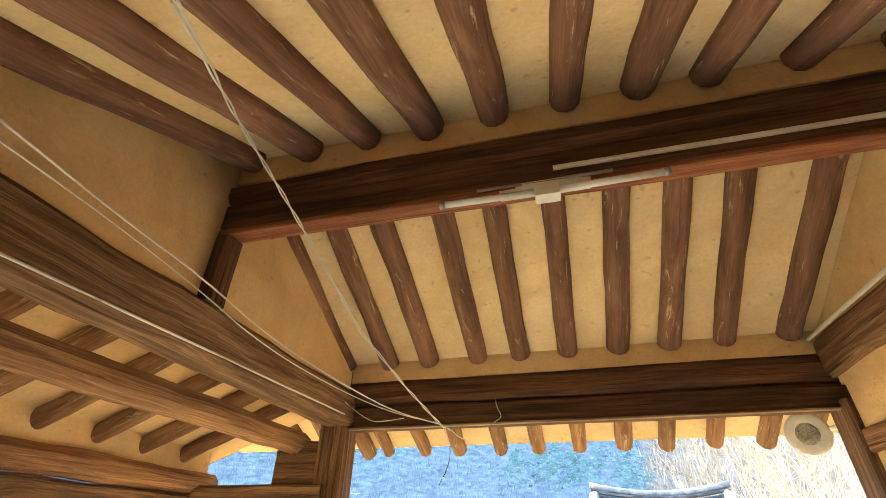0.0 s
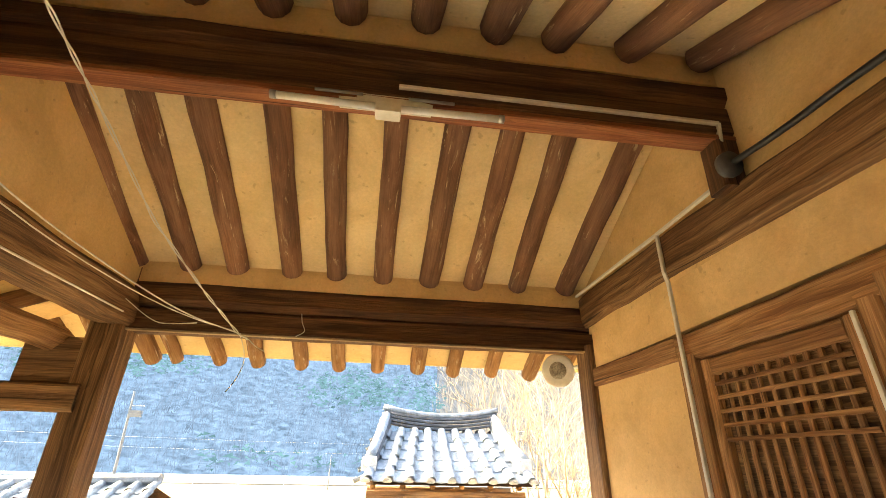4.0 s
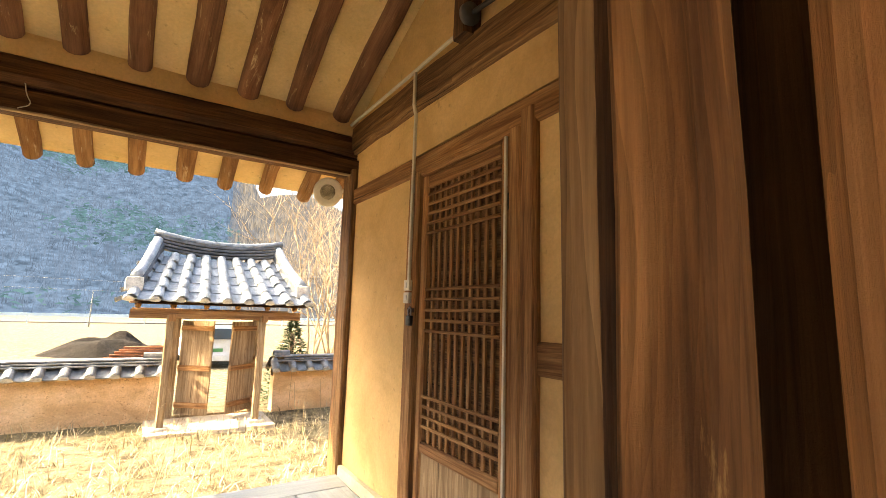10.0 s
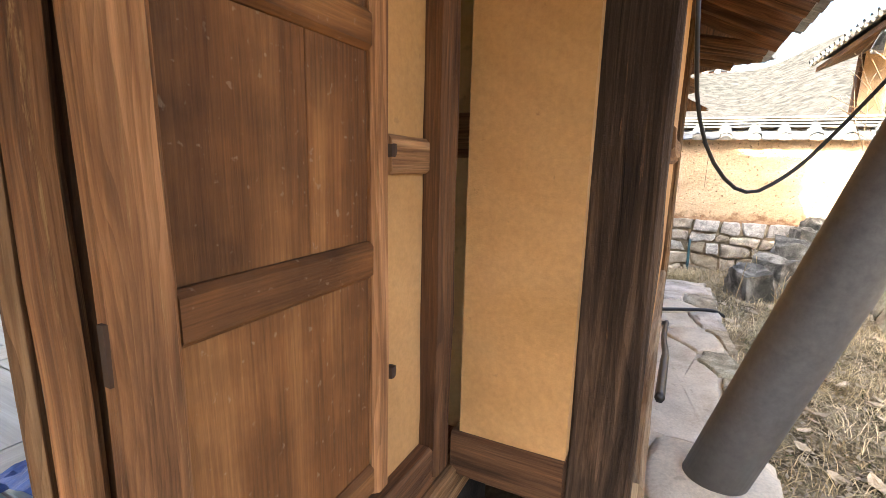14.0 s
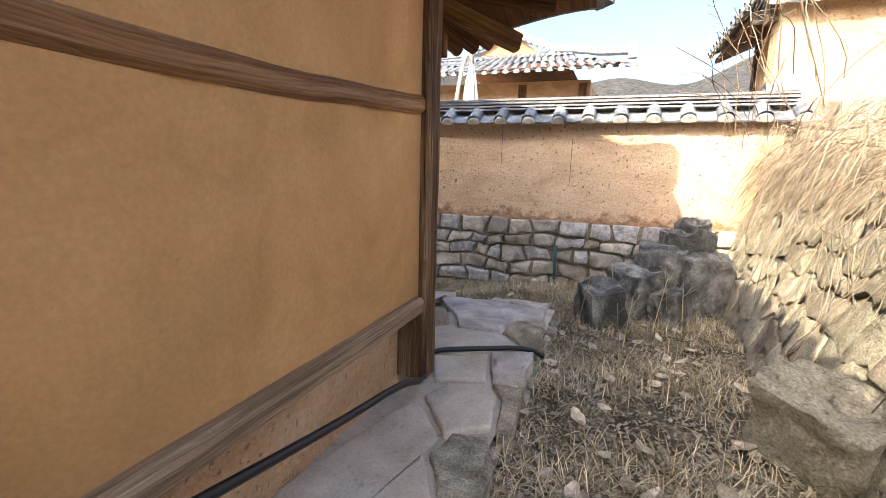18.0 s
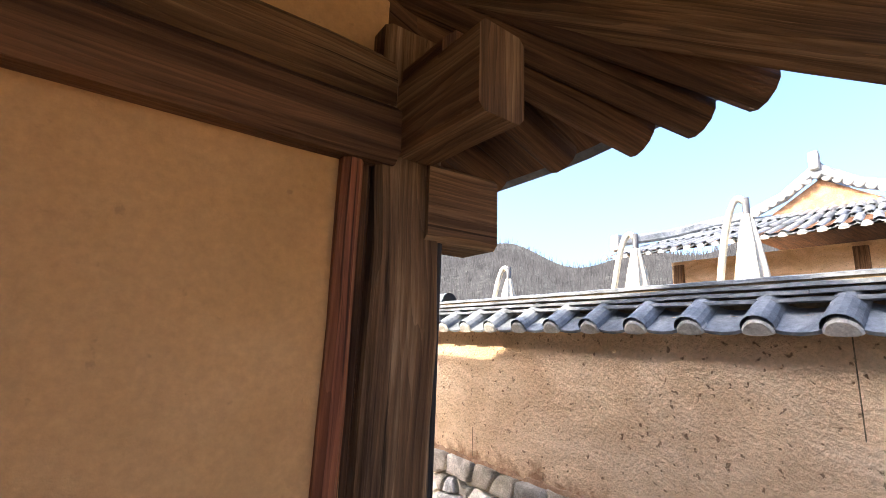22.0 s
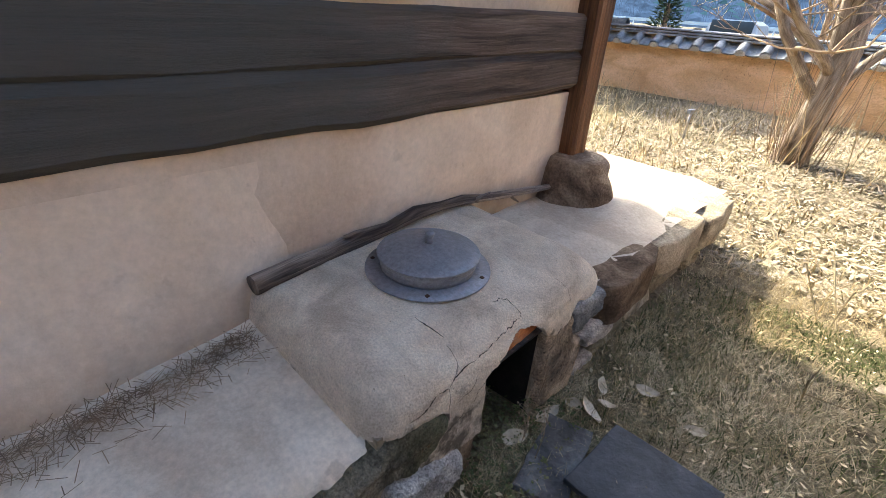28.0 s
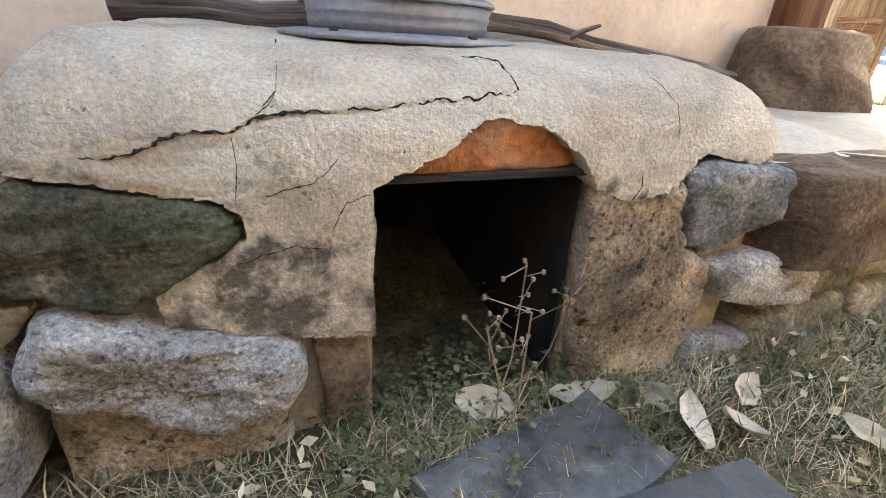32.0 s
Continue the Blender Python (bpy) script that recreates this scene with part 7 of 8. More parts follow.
def paving(corners, z, mat, seed, thick=0.15, dip=(0.0, 0.0), rough=0.010):
    """A broken flat slab through its corners (x, y), its edge ragged and slightly worn."""
    m = len(corners)
    cx, cy = sum(c[0] for c in corners) / m, sum(c[1] for c in corners) / m
    edge = []
    for (xa, ya), (xb, yb) in zip(corners, corners[1:] + corners[:1]):
        n = max(3, int(math.hypot(xb - xa, yb - ya) / 0.03))
        for k in range(n):
            x, y = xa + (xb - xa) * k / n, ya + (yb - ya) * k / n
            edge.append((x + 0.014 * noise.noise(Vector((x * 9, y * 9, seed))) + 0.007 * noise.noise(Vector((x * 31, y * 31, seed))), y + 0.014 * noise.noise(Vector((x * 9, y * 9, seed + 5))) + 0.007 * noise.noise(Vector((x * 31, y * 31, seed + 5)))))
    rows = []
    for inset, f, dz in ((0.006, 1, -thick), (0.006, 1, -0.016), (0.010, 1, -0.005), (0.018, 1, 0.0), (0.035, 1, 0.002), (0, 0.75, 0.003), (0, 0.55, 0.003), (0, 0.35, 0.003), (0, 0.15, 0.003), (0, 0.01, 0.003)):
        row = []
        for x, y in edge:
            r = math.hypot(x - cx, y - cy)
            k = f if f < 1 else 1 - inset / r
            px, py = cx + (x - cx) * k, cy + (y - cy) * k
            up = dip[0] * (px - cx) + dip[1] * (py - cy) + rough * (noise.noise(Vector((px * 5, py * 5, seed))) + 0.5 * noise.noise(Vector((px * 14, py * 14, seed)))) if dz > -0.1 else 0
            row.append((px, py, z + dz + up))
        rows.append(row)
    b = Build()
    b.grid(rows, True)
    return b.obj("paving_slab", mat, terrace, True)


paving([(6.10, -0.21), (5.72, -0.50), (5.47, -0.61), (5.48, -0.93), (5.80, -0.96), (5.88, -1.19), (6.15, -1.19), (6.26, -0.68), (6.22, -0.33)][::-1], -0.478, granite_flag, 1)
paving([(5.50, -0.955), (5.79, -0.985), (5.86, -1.23), (5.27, -1.25), (5.23, -1.20)][::-1], -0.488, stone_warm, 2, dip=(0.02, 0.03))
paving([(5.25, -0.44), (5.45, -0.62), (5.46, -0.94), (5.22, -1.20), (4.92, -0.62)][::-1], -0.490, cement, 3, rough=0.006)
paving([(4.86, -0.64), (5.05, -0.97), (4.67, -1.06), (4.57, -0.77)][::-1], -0.486, cement, 4, rough=0.006)
paving([(5.07, -0.98), (5.20, -1.25), (4.72, -1.27), (4.67, -1.08)][::-1], -0.480, granite_flag, 5, dip=(0, 0.03))
paving([(4.36, -0.80), (4.56, -0.86), (4.62, -1.07), (4.50, -1.17), (4.19, -1.22), (4.06, -1.03)][::-1], -0.482, cement, 6, rough=0.006)
paving([(2.28, -0.50), (3.66, -0.60), (4.33, -0.78), (4.04, -1.02), (3.90, -1.00), (3.66, -1.14), (3.0, -1.11), (2.28, -1.10)][::-1], -0.487, cement, 7, rough=0.012)
paving([(3.90, -1.02), (4.08, -1.06), (4.13, -1.22), (3.92, -1.31), (3.72, -1.31), (3.68, -1.16)][::-1], -0.484, stone_dark, 8, dip=(0, 0.03))
paving([(4.20, -1.245), (4.50, -1.19), (4.64, -1.10), (4.68, -1.28), (4.22, -1.31)][::-1], -0.490, stone_warm, 9, dip=(0, 0.04))
paving([(2.30, -1.12), (3.00, -1.13), (3.00, -1.29), (2.30, -1.28)][::-1], -0.492, stone_grey, 10, dip=(0, 0.05))
paving([(3.02, -1.13), (3.64, -1.16), (3.68, -1.31), (3.02, -1.29)][::-1], -0.490, stone_dark, 11, dip=(0, 0.05))
paving([(6.06, -0.02), (6.19, 0.11), (6.33, -0.29), (6.16, -0.34)][::-1], -0.470, cement, 12)
paving([(6.28, -0.63), (6.20, -1.17), (6.46, -1.20), (6.42, -0.63)][::-1], -0.492, stone_grey, 13, dip=(-0.05, 0))
paving([(5.40, -0.22), (5.66, -0.17), (5.75, -0.40), (5.55, -0.52), (5.38, -0.36)][::-1], -0.425, stone_warm, 14, 0.2, (0.03, 0.05), 0.02)
# raised cement platform before the bay, the pipe stands on it
b = Build()
xs, yv = list(np.linspace(0.55, 2.25, 60)), list(np.linspace(-0.56, -1.19, 24))
rows = []
for x in xs:
    out = -0.012 + 0.022 * noise.noise(Vector((x * 3, 0, 4)))
    row = [(x, yy + out * (k / 23), -0.205 + 0.012 * noise.noise(Vector((x * 3, yy * 3, 7))) + 0.004 * noise.noise(Vector((x * 13, yy * 13, 7))) - 0.02 * smooth(-1.12, -1.19, yy) - 0.015 * smooth(2.2, 2.25, x)) for k, yy in enumerate(yv)]
    rows.append(row + [(x, -1.205 + out, -0.26), (x, -1.20 + out * 2, -0.4), (x, -1.18, -0.62)])
rows.append([(2.262 + 0.01 * noise.noise(Vector((q[1] * 6, 0, 2))), q[1], min(q[2], -0.245)) for q in rows[-1]])
rows.append([(2.255, q[1], -0.55) for q in rows[-1]])
b.grid(rows)
b.obj("cement_platform", cement, terrace, True)
# east side: a pale cement apron, then stone slabs beyond the hearth
b = Build()
rows = []
for i in range(121):
    y = -0.25 + 1.25 * i / 120
    edge = 6.17 + 0.085 * smooth(0.45, 0.95, y) + 0.06 * noise.noise(Vector((0, y * 4, 1))) + 0.03 * noise.noise(Vector((3, y * 16, 1))) + 0.012 * noise.noise(Vector((3, y * 45, 1)))
    rows.append([(5.62, y, -0.40), (5.75, y, -0.415), (5.95, y, -0.43 + 0.01 * noise.noise(Vector((y * 5, 1, 0)))), (edge - 0.05, y, -0.445), (edge, y, -0.465), (edge + 0.01, y, -0.52), (edge - 0.06, y, -0.60)])
b.grid(rows[::-1])
b.obj("cement_apron", cement, terrace, True)
b = Build()
b.grid([[(x, y, -0.431 - 0.03 * smooth(6.02, 6.2, x) - 0.045 * smooth(2.6, 3.6, y) + 0.012 * noise.noise(Vector((x * 4, y * 4, 5)))) for x in np.linspace(5.4, 6.24, 40)] for y in np.linspace(3.62, 1.85, 80)])
b.obj("cement_bed", cement, terrace, True)
for i, (cx, cy, w, d, mt) in enumerate(((6.185, 2.19, 0.25, 0.50, boulder), (6.19, 2.72, 0.26, 0.54, stone_warm), (6.17, 3.28, 0.32, 0.52, stone_warm), (5.62, 3.45, 0.5, 0.36, stone_warm))):
    flag(cx, cy, w, d, -0.466 - 0.045 * smooth(2.6, 3.6, cy), mt, 40 + i, 0.16, 0.05 * i, 12, 0.95)

# ---- hearth: rendered hood with a fire opening, and its cauldron ----
hearth = empty("hearth", "rounded cement-rendered outdoor hearth with a sooty fire opening", "hearth")
HY0, HY1 = 0.948, 1.965
PROFILE = [(5.63, -0.312), (5.80, -0.314), (6.00, -0.316), (6.09, -0.318), (6.15, -0.322), (6.195, -0.331), (6.23, -0.346), (6.256, -0.368), (6.272, -0.398), (6.281, -0.44), (6.286, -0.66)]
# lower edge of the render: foot, lobe beside the opening, arch over it, foot again
SKIN_EDGE = [(0.90, -0.428), (0.993, -0.432), (1.047, -0.444), (1.086, -0.454), (1.144, -0.462), (1.166, -0.480), (1.166, -0.505), (1.075, -0.560), (1.078, -0.598), (1.134, -0.611), (1.208, -0.629), (1.297, -0.644),
             (1.298, -0.457), (1.317, -0.449), (1.396, -0.412), (1.426, -0.387), (1.46, -0.386), (1.513, -0.399), (1.559, -0.432), (1.585, -0.469), (1.644, -0.492), (1.708, -0.484), (1.74, -0.461), (1.751, -0.438),
             (1.773, -0.431), (1.803, -0.44), (1.886, -0.451), (1.919, -0.435), (2.05, -0.43)]
MAIN_CRACK = [(1.041, -0.420), (1.082, -0.415), (1.118, -0.398), (1.162, -0.397), (1.182, -0.387), (1.221, -0.380), (1.293, -0.377), (1.362, -0.369), (1.417, -0.366), (1.476, -0.359)]


def ragged_line(pts, amount, step=0.004, seed=0.0):
    """The same line with many small uneven steps."""
    out = []
    for (ya, za), (yb, zb) in zip(pts, pts[1:]):
        n = max(1, int(math.hypot(yb - ya, zb - za) / step))
        for k in range(n):
            y, z = ya + (yb - ya) * k / n, za + (zb - za) * k / n
            out.append((y + amount * noise.noise(Vector((y * 55, z * 55, seed))), z + amount * (noise.noise(Vector((y * 55, z * 55, seed + 7))) + 0.6 * noise.noise(Vector((y * 150, z * 150, seed))))))
    return out + [pts[-1]]


EDGE = ragged_line(SKIN_EDGE, 0.004)
edge_y, edge_z = np.array([p[0] for p in EDGE]), np.array([p[1] for p in EDGE])
crack_y, crack_z = [p[0] for p in MAIN_CRACK], [p[1] for p in MAIN_CRACK]


def in_skin(y, z):
    """Above the lower edge of the render."""
    over = 0
    for (ya, za), (yb, zb) in zip(EDGE, EDGE[1:]):
        if (ya > y) != (yb > y) and z > za + (zb - za) * (y - ya) / (yb - ya):
            over += 1
    return over % 2 == 1


def front_x(z):
    return float(np.interp(-z, [-p[1] for p in PROFILE], [p[0] for p in PROFILE]))


def hood(y, x, z):
    """A place on the hood's skin, its ends rounded down and its face uneven."""
    e = 1.0
    for end, r in ((HY0, 0.075), (HY1, 0.14)):
        d = abs(y - end)
        if d < r:
            e = min(e, math.sqrt(max(0.0, 1 - (1 - d / r) ** 2)))
    if z > -0.46:
        z = -0.46 + (z + 0.46) * (0.10 + 0.90 * e)
    x = 5.63 + (x - 5.63) * (0.91 + 0.09 * e)
    p = Vector((x * 5, y * 5, z * 5))
    d = 0.007 * noise.noise(p) + 0.004 * noise.noise(p * 3.1) + 0.0022 * noise.noise(p * 8) + 0.0014 * noise.noise(p * 19) + 0.0010 * noise.noise(p * 41)
    if 1.03 < y < 1.49:
        up = z - float(np.interp(y, crack_y, crack_z))
        if 0 <= up < 0.05:
            d += 0.0035 * (1 - up / 0.05) * smooth(1.03, 1.10, y)      # the upper lip of the crack stands out
    s = smooth(-0.33, -0.39, z)
    return Vector((x + d * s, y, z + d * (1 - s)))


ys = [HY0 + 0.075 * (1 - math.cos(math.pi / 2 * k / 14)) for k in range(14)] + list(np.linspace(HY0 + 0.075, HY1 - 0.14, 215))
ys += [HY1 - 0.14 * (1 - math.sin(math.pi / 2 * k / 22)) for k in range(1, 23)]
rings = [(x, z) for x, z in zip(np.linspace(5.63, 6.15, 40), np.interp(np.linspace(5.63, 6.15, 40), [p[0] for p in PROFILE], [p[1] for p in PROFILE]))]
rings += [(front_x(z), z) for z in np.linspace(-0.323, -0.655, 92)]
b = Build()
kept = []
for y in ys:
    for x, z in rings:
        p = hood(y, x, z)
        inside = True
        if z < -0.38:
            d2 = (edge_y - p.y) ** 2 + (edge_z - p.z) ** 2
            k = int(d2.argmin())
            inside = in_skin(p.y, p.z)
            if d2[k] < 0.0026 ** 2:
                p = Vector((p.x - 0.002, edge_y[k], edge_z[k]))
                inside = True
            elif d2[k] < 0.012 ** 2:
                p.x -= 0.005 * (1 - math.sqrt(d2[k]) / 0.012) ** 2
        kept.append(inside)
        b.v.append(tuple(p))
nv = len(rings)
for i in range(len(ys) - 1):
    for j in range(nv - 1):
        q = (i * nv + j + 1, (i + 1) * nv + j + 1, (i + 1) * nv + j, i * nv + j)
        if all(kept[k] for k in q):
            b.face(q)
# its broken edge shows the thickness of the render
sides = collections.Counter(tuple(sorted((q[k], q[(k + 1) % 4]))) for q in b.f for k in range(4))
for q in list(b.f):
    for k in range(4):
        i, j = q[k], q[(k + 1) % 4]
        if sides[tuple(sorted((i, j)))] == 1 and b.v[i] != b.v[j]:
            n = len(b.v)
            b.v += [(b.v[j][0] - 0.045, b.v[j][1], b.v[j][2]), (b.v[i][0] - 0.045, b.v[i][1], b.v[i][2])]
            b.face((j, i, n + 1, n))
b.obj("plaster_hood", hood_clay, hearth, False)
# the fire chamber
b = Build()
x0, x1, y0, y1, z0, z1 = 5.72, 6.252, 1.300, 1.585, -0.86, -0.452
b.v += [(x1, y0, z0), (x1, y1, z0), (x1, y1, z1), (x1, y0, z1), (x0, y0 + 0.02, z0), (x0, y1 - 0.02, z0), (x0, y1 - 0.02, z1), (x0, y0 + 0.02, z1)]
for q in ((4, 5, 6, 7), (0, 4, 7, 3), (5, 1, 2, 6), (3, 7, 6, 2), (4, 0, 1, 5)):
    b.face(q)
b.obj("fire_chamber", soot_and_gap_black, hearth)
slab("core", 5.62, 6.262, 0.96, 1.298, -0.9, -0.42, mortar, hearth)
slab("core", 5.62, 6.255, 1.60, 1.93, -0.9, -0.44, mortar, hearth)
slab("core", 5.62, 6.19, 1.29, 1.61, -0.45, -0.36, soot_and_gap_black, hearth)
slab("lintel_plate", 6.10, 6.268, 1.29, 1.60, -0.457, -0.449, charred, hearth, "thin burnt board under the lintel")


def fieldstone(name, corners, x, bulge, mat, seed, depth=0.14, label="", ragged=0.006):
    """A stone or a patch of render in the hearth's face: corners (y, z), a rough broken front at x."""
    m = len(corners)
    cy, cz = sum(c[0] for c in corners) / m, sum(c[1] for c in corners) / m
    edge = []
    for k in range(m):
        a, c = corners[k], corners[(k + 1) % m]
        for t in range(10):
            u = t / 10
            y, z = a[0] + (c[0] - a[0]) * u, a[1] + (c[1] - a[1]) * u
            round_off = 0.05 * (abs(u - 0.5) * 2) ** 5
            y, z = y + (cy - y) * round_off, z + (cz - z) * round_off
            edge.append((y + ragged * noise.noise(Vector((y * 40, z * 40, seed))), z + ragged * (noise.noise(Vector((y * 40, z * 40, seed + 9))) + 0.5 * noise.noise(Vector((y * 120, z * 120, seed))))))
    rows = []
    for f, h in ((1.0, -depth), (1.0, -0.006), (0.99, 0.25), (0.97, 0.5), (0.93, 0.72), (0.88, 0.84), (0.82, 0.92), (0.75, 0.96), (0.67, 1.0), (0.59, 1.0), (0.51, 1.0), (0.43, 1.0), (0.35, 1.0), (0.27, 1.0), (0.19, 1.0), (0.11, 1.0), (0.004, 1.0)):
        row = []
        for y, z in edge:
            py, pz = cy + (y - cy) * f, cz + (z - cz) * f
            v = Vector((py * 9, pz * 13, seed * 3.1))
            d = h * bulge if h > 0 else h
            if h > 0:
                rough = 0.6 * noise.noise(v * 0.6) + 0.5 * (0.3 - abs(noise.noise(v * 1.2))) + 0.2 * noise.noise(v * 4) + 0.14 * noise.noise(v * 11) + 0.08 * noise.noise(v * 25)
                d += bulge * rough * min(1, h * 1.2)
            row.append((x + d, py, pz))
        rows.append(row)
    b = Build()
    b.grid([r[::-1] for r in rows], True)
    return b.obj(name, mat, hearth, True, label)


fieldstone("clay_lintel", [(1.30, -0.452), (1.34, -0.43), (1.40, -0.40), (1.43, -0.375), (1.50, -0.375), (1.56, -0.42), (1.57, -0.452)], 6.246, 0.012, red_clay, 21, 0.05, "burnt orange clay lintel", 0.003)
fieldstone("hearth_stone", [(0.80, -0.50), (0.88, -0.485), (0.945, -0.455), (0.992, -0.437), (1.144, -0.467), (1.164, -0.49), (1.163, -0.507), (1.072, -0.562), (1.05, -0.578), (0.985, -0.549), (0.90, -0.545), (0.80, -0.545)], 6.268, 0.026, mossy_slab, 1, label="long mossy dark stone")
fieldstone("hearth_stone", [(0.978, -0.560), (1.039, -0.579), (1.078, -0.600), (1.205, -0.631), (1.217, -0.656), (1.212, -0.707), (1.181, -0.726), (1.106, -0.738), (1.04, -0.697), (0.98, -0.672), (0.945, -0.648), (0.946, -0.605)], 6.276, 0.040, granite, 2, label="long pale granite stone")
fieldstone("hearth_stone", [(0.72, -0.58), (0.86, -0.572), (0.932, -0.61), (0.938, -0.68), (0.92, -0.78), (0.74, -0.84)], 6.285, 0.045, granite, 3, label="pale granite stone with green moss")
fieldstone("hearth_stone", [(1.222, -0.639), (1.296, -0.649), (1.295, -0.80), (1.235, -0.80)], 6.258, 0.012, boulder, 4, label="small brown burnt stone")
fieldstone("hearth_stone", [(0.948, -0.665), (1.04, -0.702), (1.105, -0.745), (1.185, -0.735), (1.20, -0.86), (0.94, -0.86)], 6.262, 0.02, sooty_earth, 5, label="brown burnt stone at the ground")
fieldstone("hearth_stone", [(0.86, -0.553), (0.97, -0.554), (0.975, -0.563), (0.94, -0.60), (0.86, -0.568)], 6.270, 0.012, stone_warm, 12, label="thin filling stone", ragged=0.003)
fieldstone("hearth_stone", [(1.777, -0.437), (1.742, -0.461), (1.748, -0.503), (1.776, -0.567), (1.815, -0.593), (1.858, -0.585), (1.928, -0.553), (1.965, -0.537), (1.955, -0.46), (1.91, -0.452)], 6.266, 0.022, stone_slate, 6, label="blue-grey cracked stone")
fieldstone("hearth_stone", [(1.836, -0.614), (1.88, -0.603), (1.98, -0.60), (2.10, -0.62), (2.125, -0.671), (2.12, -0.725), (1.895, -0.692)], 6.268, 0.028, granite, 7, label="long pale stone")
fieldstone("hearth_stone", [(1.845, -0.755), (2.002, -0.775), (2.025, -0.81), (1.884, -0.85), (1.83, -0.84)], 6.27, 0.02, granite, 8)
fieldstone("cheek", [(1.588, -0.440), (1.66, -0.47), (1.735, -0.462), (1.742, -0.51), (1.772, -0.572), (1.838, -0.606), (1.85, -0.65), (1.83, -0.74), (1.817, -0.86), (1.62, -0.86), (1.60, -0.70)], 6.266, 0.022, sooty_earth, 10, 0.42, "earthen cheek of the opening, blackened by smoke")
fieldstone("chamber_wall", [(1.30, -0.63), (1.302, -0.86), (1.25, -0.86), (1.25, -0.63)], 6.25, 0.004, soot_and_gap_black, 14, 0.3)


def crack(pts, r=0.0022, wave=0.005):
    """A dark crack in the render through (y, z) points, or (y, x) points on its top."""
    line_pts = []
    for (ya, za), (yb, zb) in zip(pts, pts[1:]):
        for k in range(12):
            s = k / 12
            y = ya + (yb - ya) * s
            z = za + (zb - za) * s + wave * noise.noise(Vector((y * 70, za * 30, 1))) + 0.4 * wave * noise.noise(Vector((y * 260, za * 30, 2)))
            line_pts.append(hood(y, z, -0.32) + Vector((0, 0, 0.001)) if z > 0 else hood(y, front_x(z), z))
    r *= 0.72
    Build().sweep(line_pts, [(-r, -0.003), (r * 0.6, -0.003), (r, 0.0009), (-r * 0.7, 0.0009)], (0.7, 0, 0.6), 0, lambda s: 0.25 + 0.75 * abs(noise.noise(Vector((s * 11 * len(pts), r * 900, 3)))) * 1.9 * min(1, 12 * s, 12 * (1 - s) + 0.2)).obj("crack", soot_and_gap_black, hearth)


crack(MAIN_CRACK, 0.0034)
crack([(1.476, -0.359), (1.47, -0.331), (1.425, -0.328)], 0.0030, 0.003)
crack([(1.182, -0.387), (1.20, -0.375), (1.208, -0.365), (1.192, -0.377)], 0.0010, 0.003)
crack([(1.208, -0.365), (1.212, -0.335)], 0.0012, 0.003)
crack([(1.212, 6.20), (1.215, 6.10), (1.24, 6.03)], 0.0010, 0.01)
crack([(1.161, -0.463), (1.166, -0.43), (1.164, -0.399)], 0.0010, 0.003)
crack([(1.189, -0.459), (1.237, -0.445), (1.265, -0.423)], 0.0012, 0.004)
crack([(1.251, -0.501), (1.269, -0.47), (1.296, -0.46)], 0.0012, 0.004)
crack([(1.64, -0.49), (1.655, -0.47), (1.65, -0.45)], 0.0012, 0.003)
crack([(1.69, -0.34), (1.71, -0.37), (1.705, -0.41)], 0.0008, 0.003)
crack([(1.15, -0.53), (1.21, -0.515), (1.25, -0.525)], 0.0011, 0.004)

pot = empty("cauldron", "grey metal cauldron with a domed lid set in the hearth", "cauldron")
C = (5.945, 1.408, -0.318)
Build().lathe([(0.10, 0.0), (0.183, 0.0), (0.188, 0.003), (0.187, 0.008), (0.150, 0.012)], C, 56).obj("flange", iron, pot, True)
Build().lathe([(0.140, 0.008), (0.142, 0.020), (0.1435, 0.022), (0.1415, 0.026), (0.144, 0.034), (0.1455, 0.036), (0.1435, 0.039), (0.148, 0.052), (0.12, 0.055)], C, 56).obj("pot_rim", iron, pot, True)
Build().lathe([(0.130, 0.051), (0.151, 0.052), (0.153, 0.055), (0.150, 0.059), (0.128, 0.067), (0.10, 0.075), (0.06, 0.082), (0.025, 0.085), (0.004, 0.086)], C, 56).obj("lid", iron, pot, True)
Build().lathe([(0.013, 0.084), (0.010, 0.094), (0.011, 0.104), (0.015, 0.112), (0.013, 0.119), (0.004, 0.121)], C, 16).obj("knob", iron, pot, True)
for a in (0.4, 2.2, 3.8, 5.5):
    Build().rock((0.011, 0.011, 0.006), (C[0] + 0.169 * math.cos(a), C[1] + 0.169 * math.sin(a), C[2] + 0.011), 2).obj("rivet", rust, pot)
lg = Build()
pts = [(5.74, 0.965, -0.300), (5.735, 1.1, -0.288), (5.72, 1.2, -0.290), (5.712, 1.32, -0.278), (5.708, 1.45, -0.284), (5.705, 1.58, -0.272), (5.708, 1.7, -0.284), (5.71, 1.82, -0.292), (5.708, 1.95, -0.312), (5.712, 2.1, -0.328), (5.715, 2.3, -0.350), (5.715, 2.45, -0.372)]
lg.sweep([Vector(p) for p in pts], ring(0.030, 13), (0, 0, 1), 0.014, lambda s: 1 - 0.55 * s + 0.10 * math.sin(31 * s))
for y, z, dy, dz in ((1.27, -0.265, 0.05, 0.02), (1.88, -0.296, 0.06, 0.03), (2.12, -0.33, 0.03, -0.03)):
    lg.sweep([Vector((5.72, y, z)), Vector((5.735, y + dy * 0.5, z + dz * 0.6)), Vector((5.75, y + dy, z + dz))], ring(0.009, 6), (1, 0, 0), 0.002, lambda s: 1 - 0.6 * s)
tagged(lg.obj("dry_branch", branch_bark, None, True), "long grey-brown dry branch laid along the wall foot", "branch")


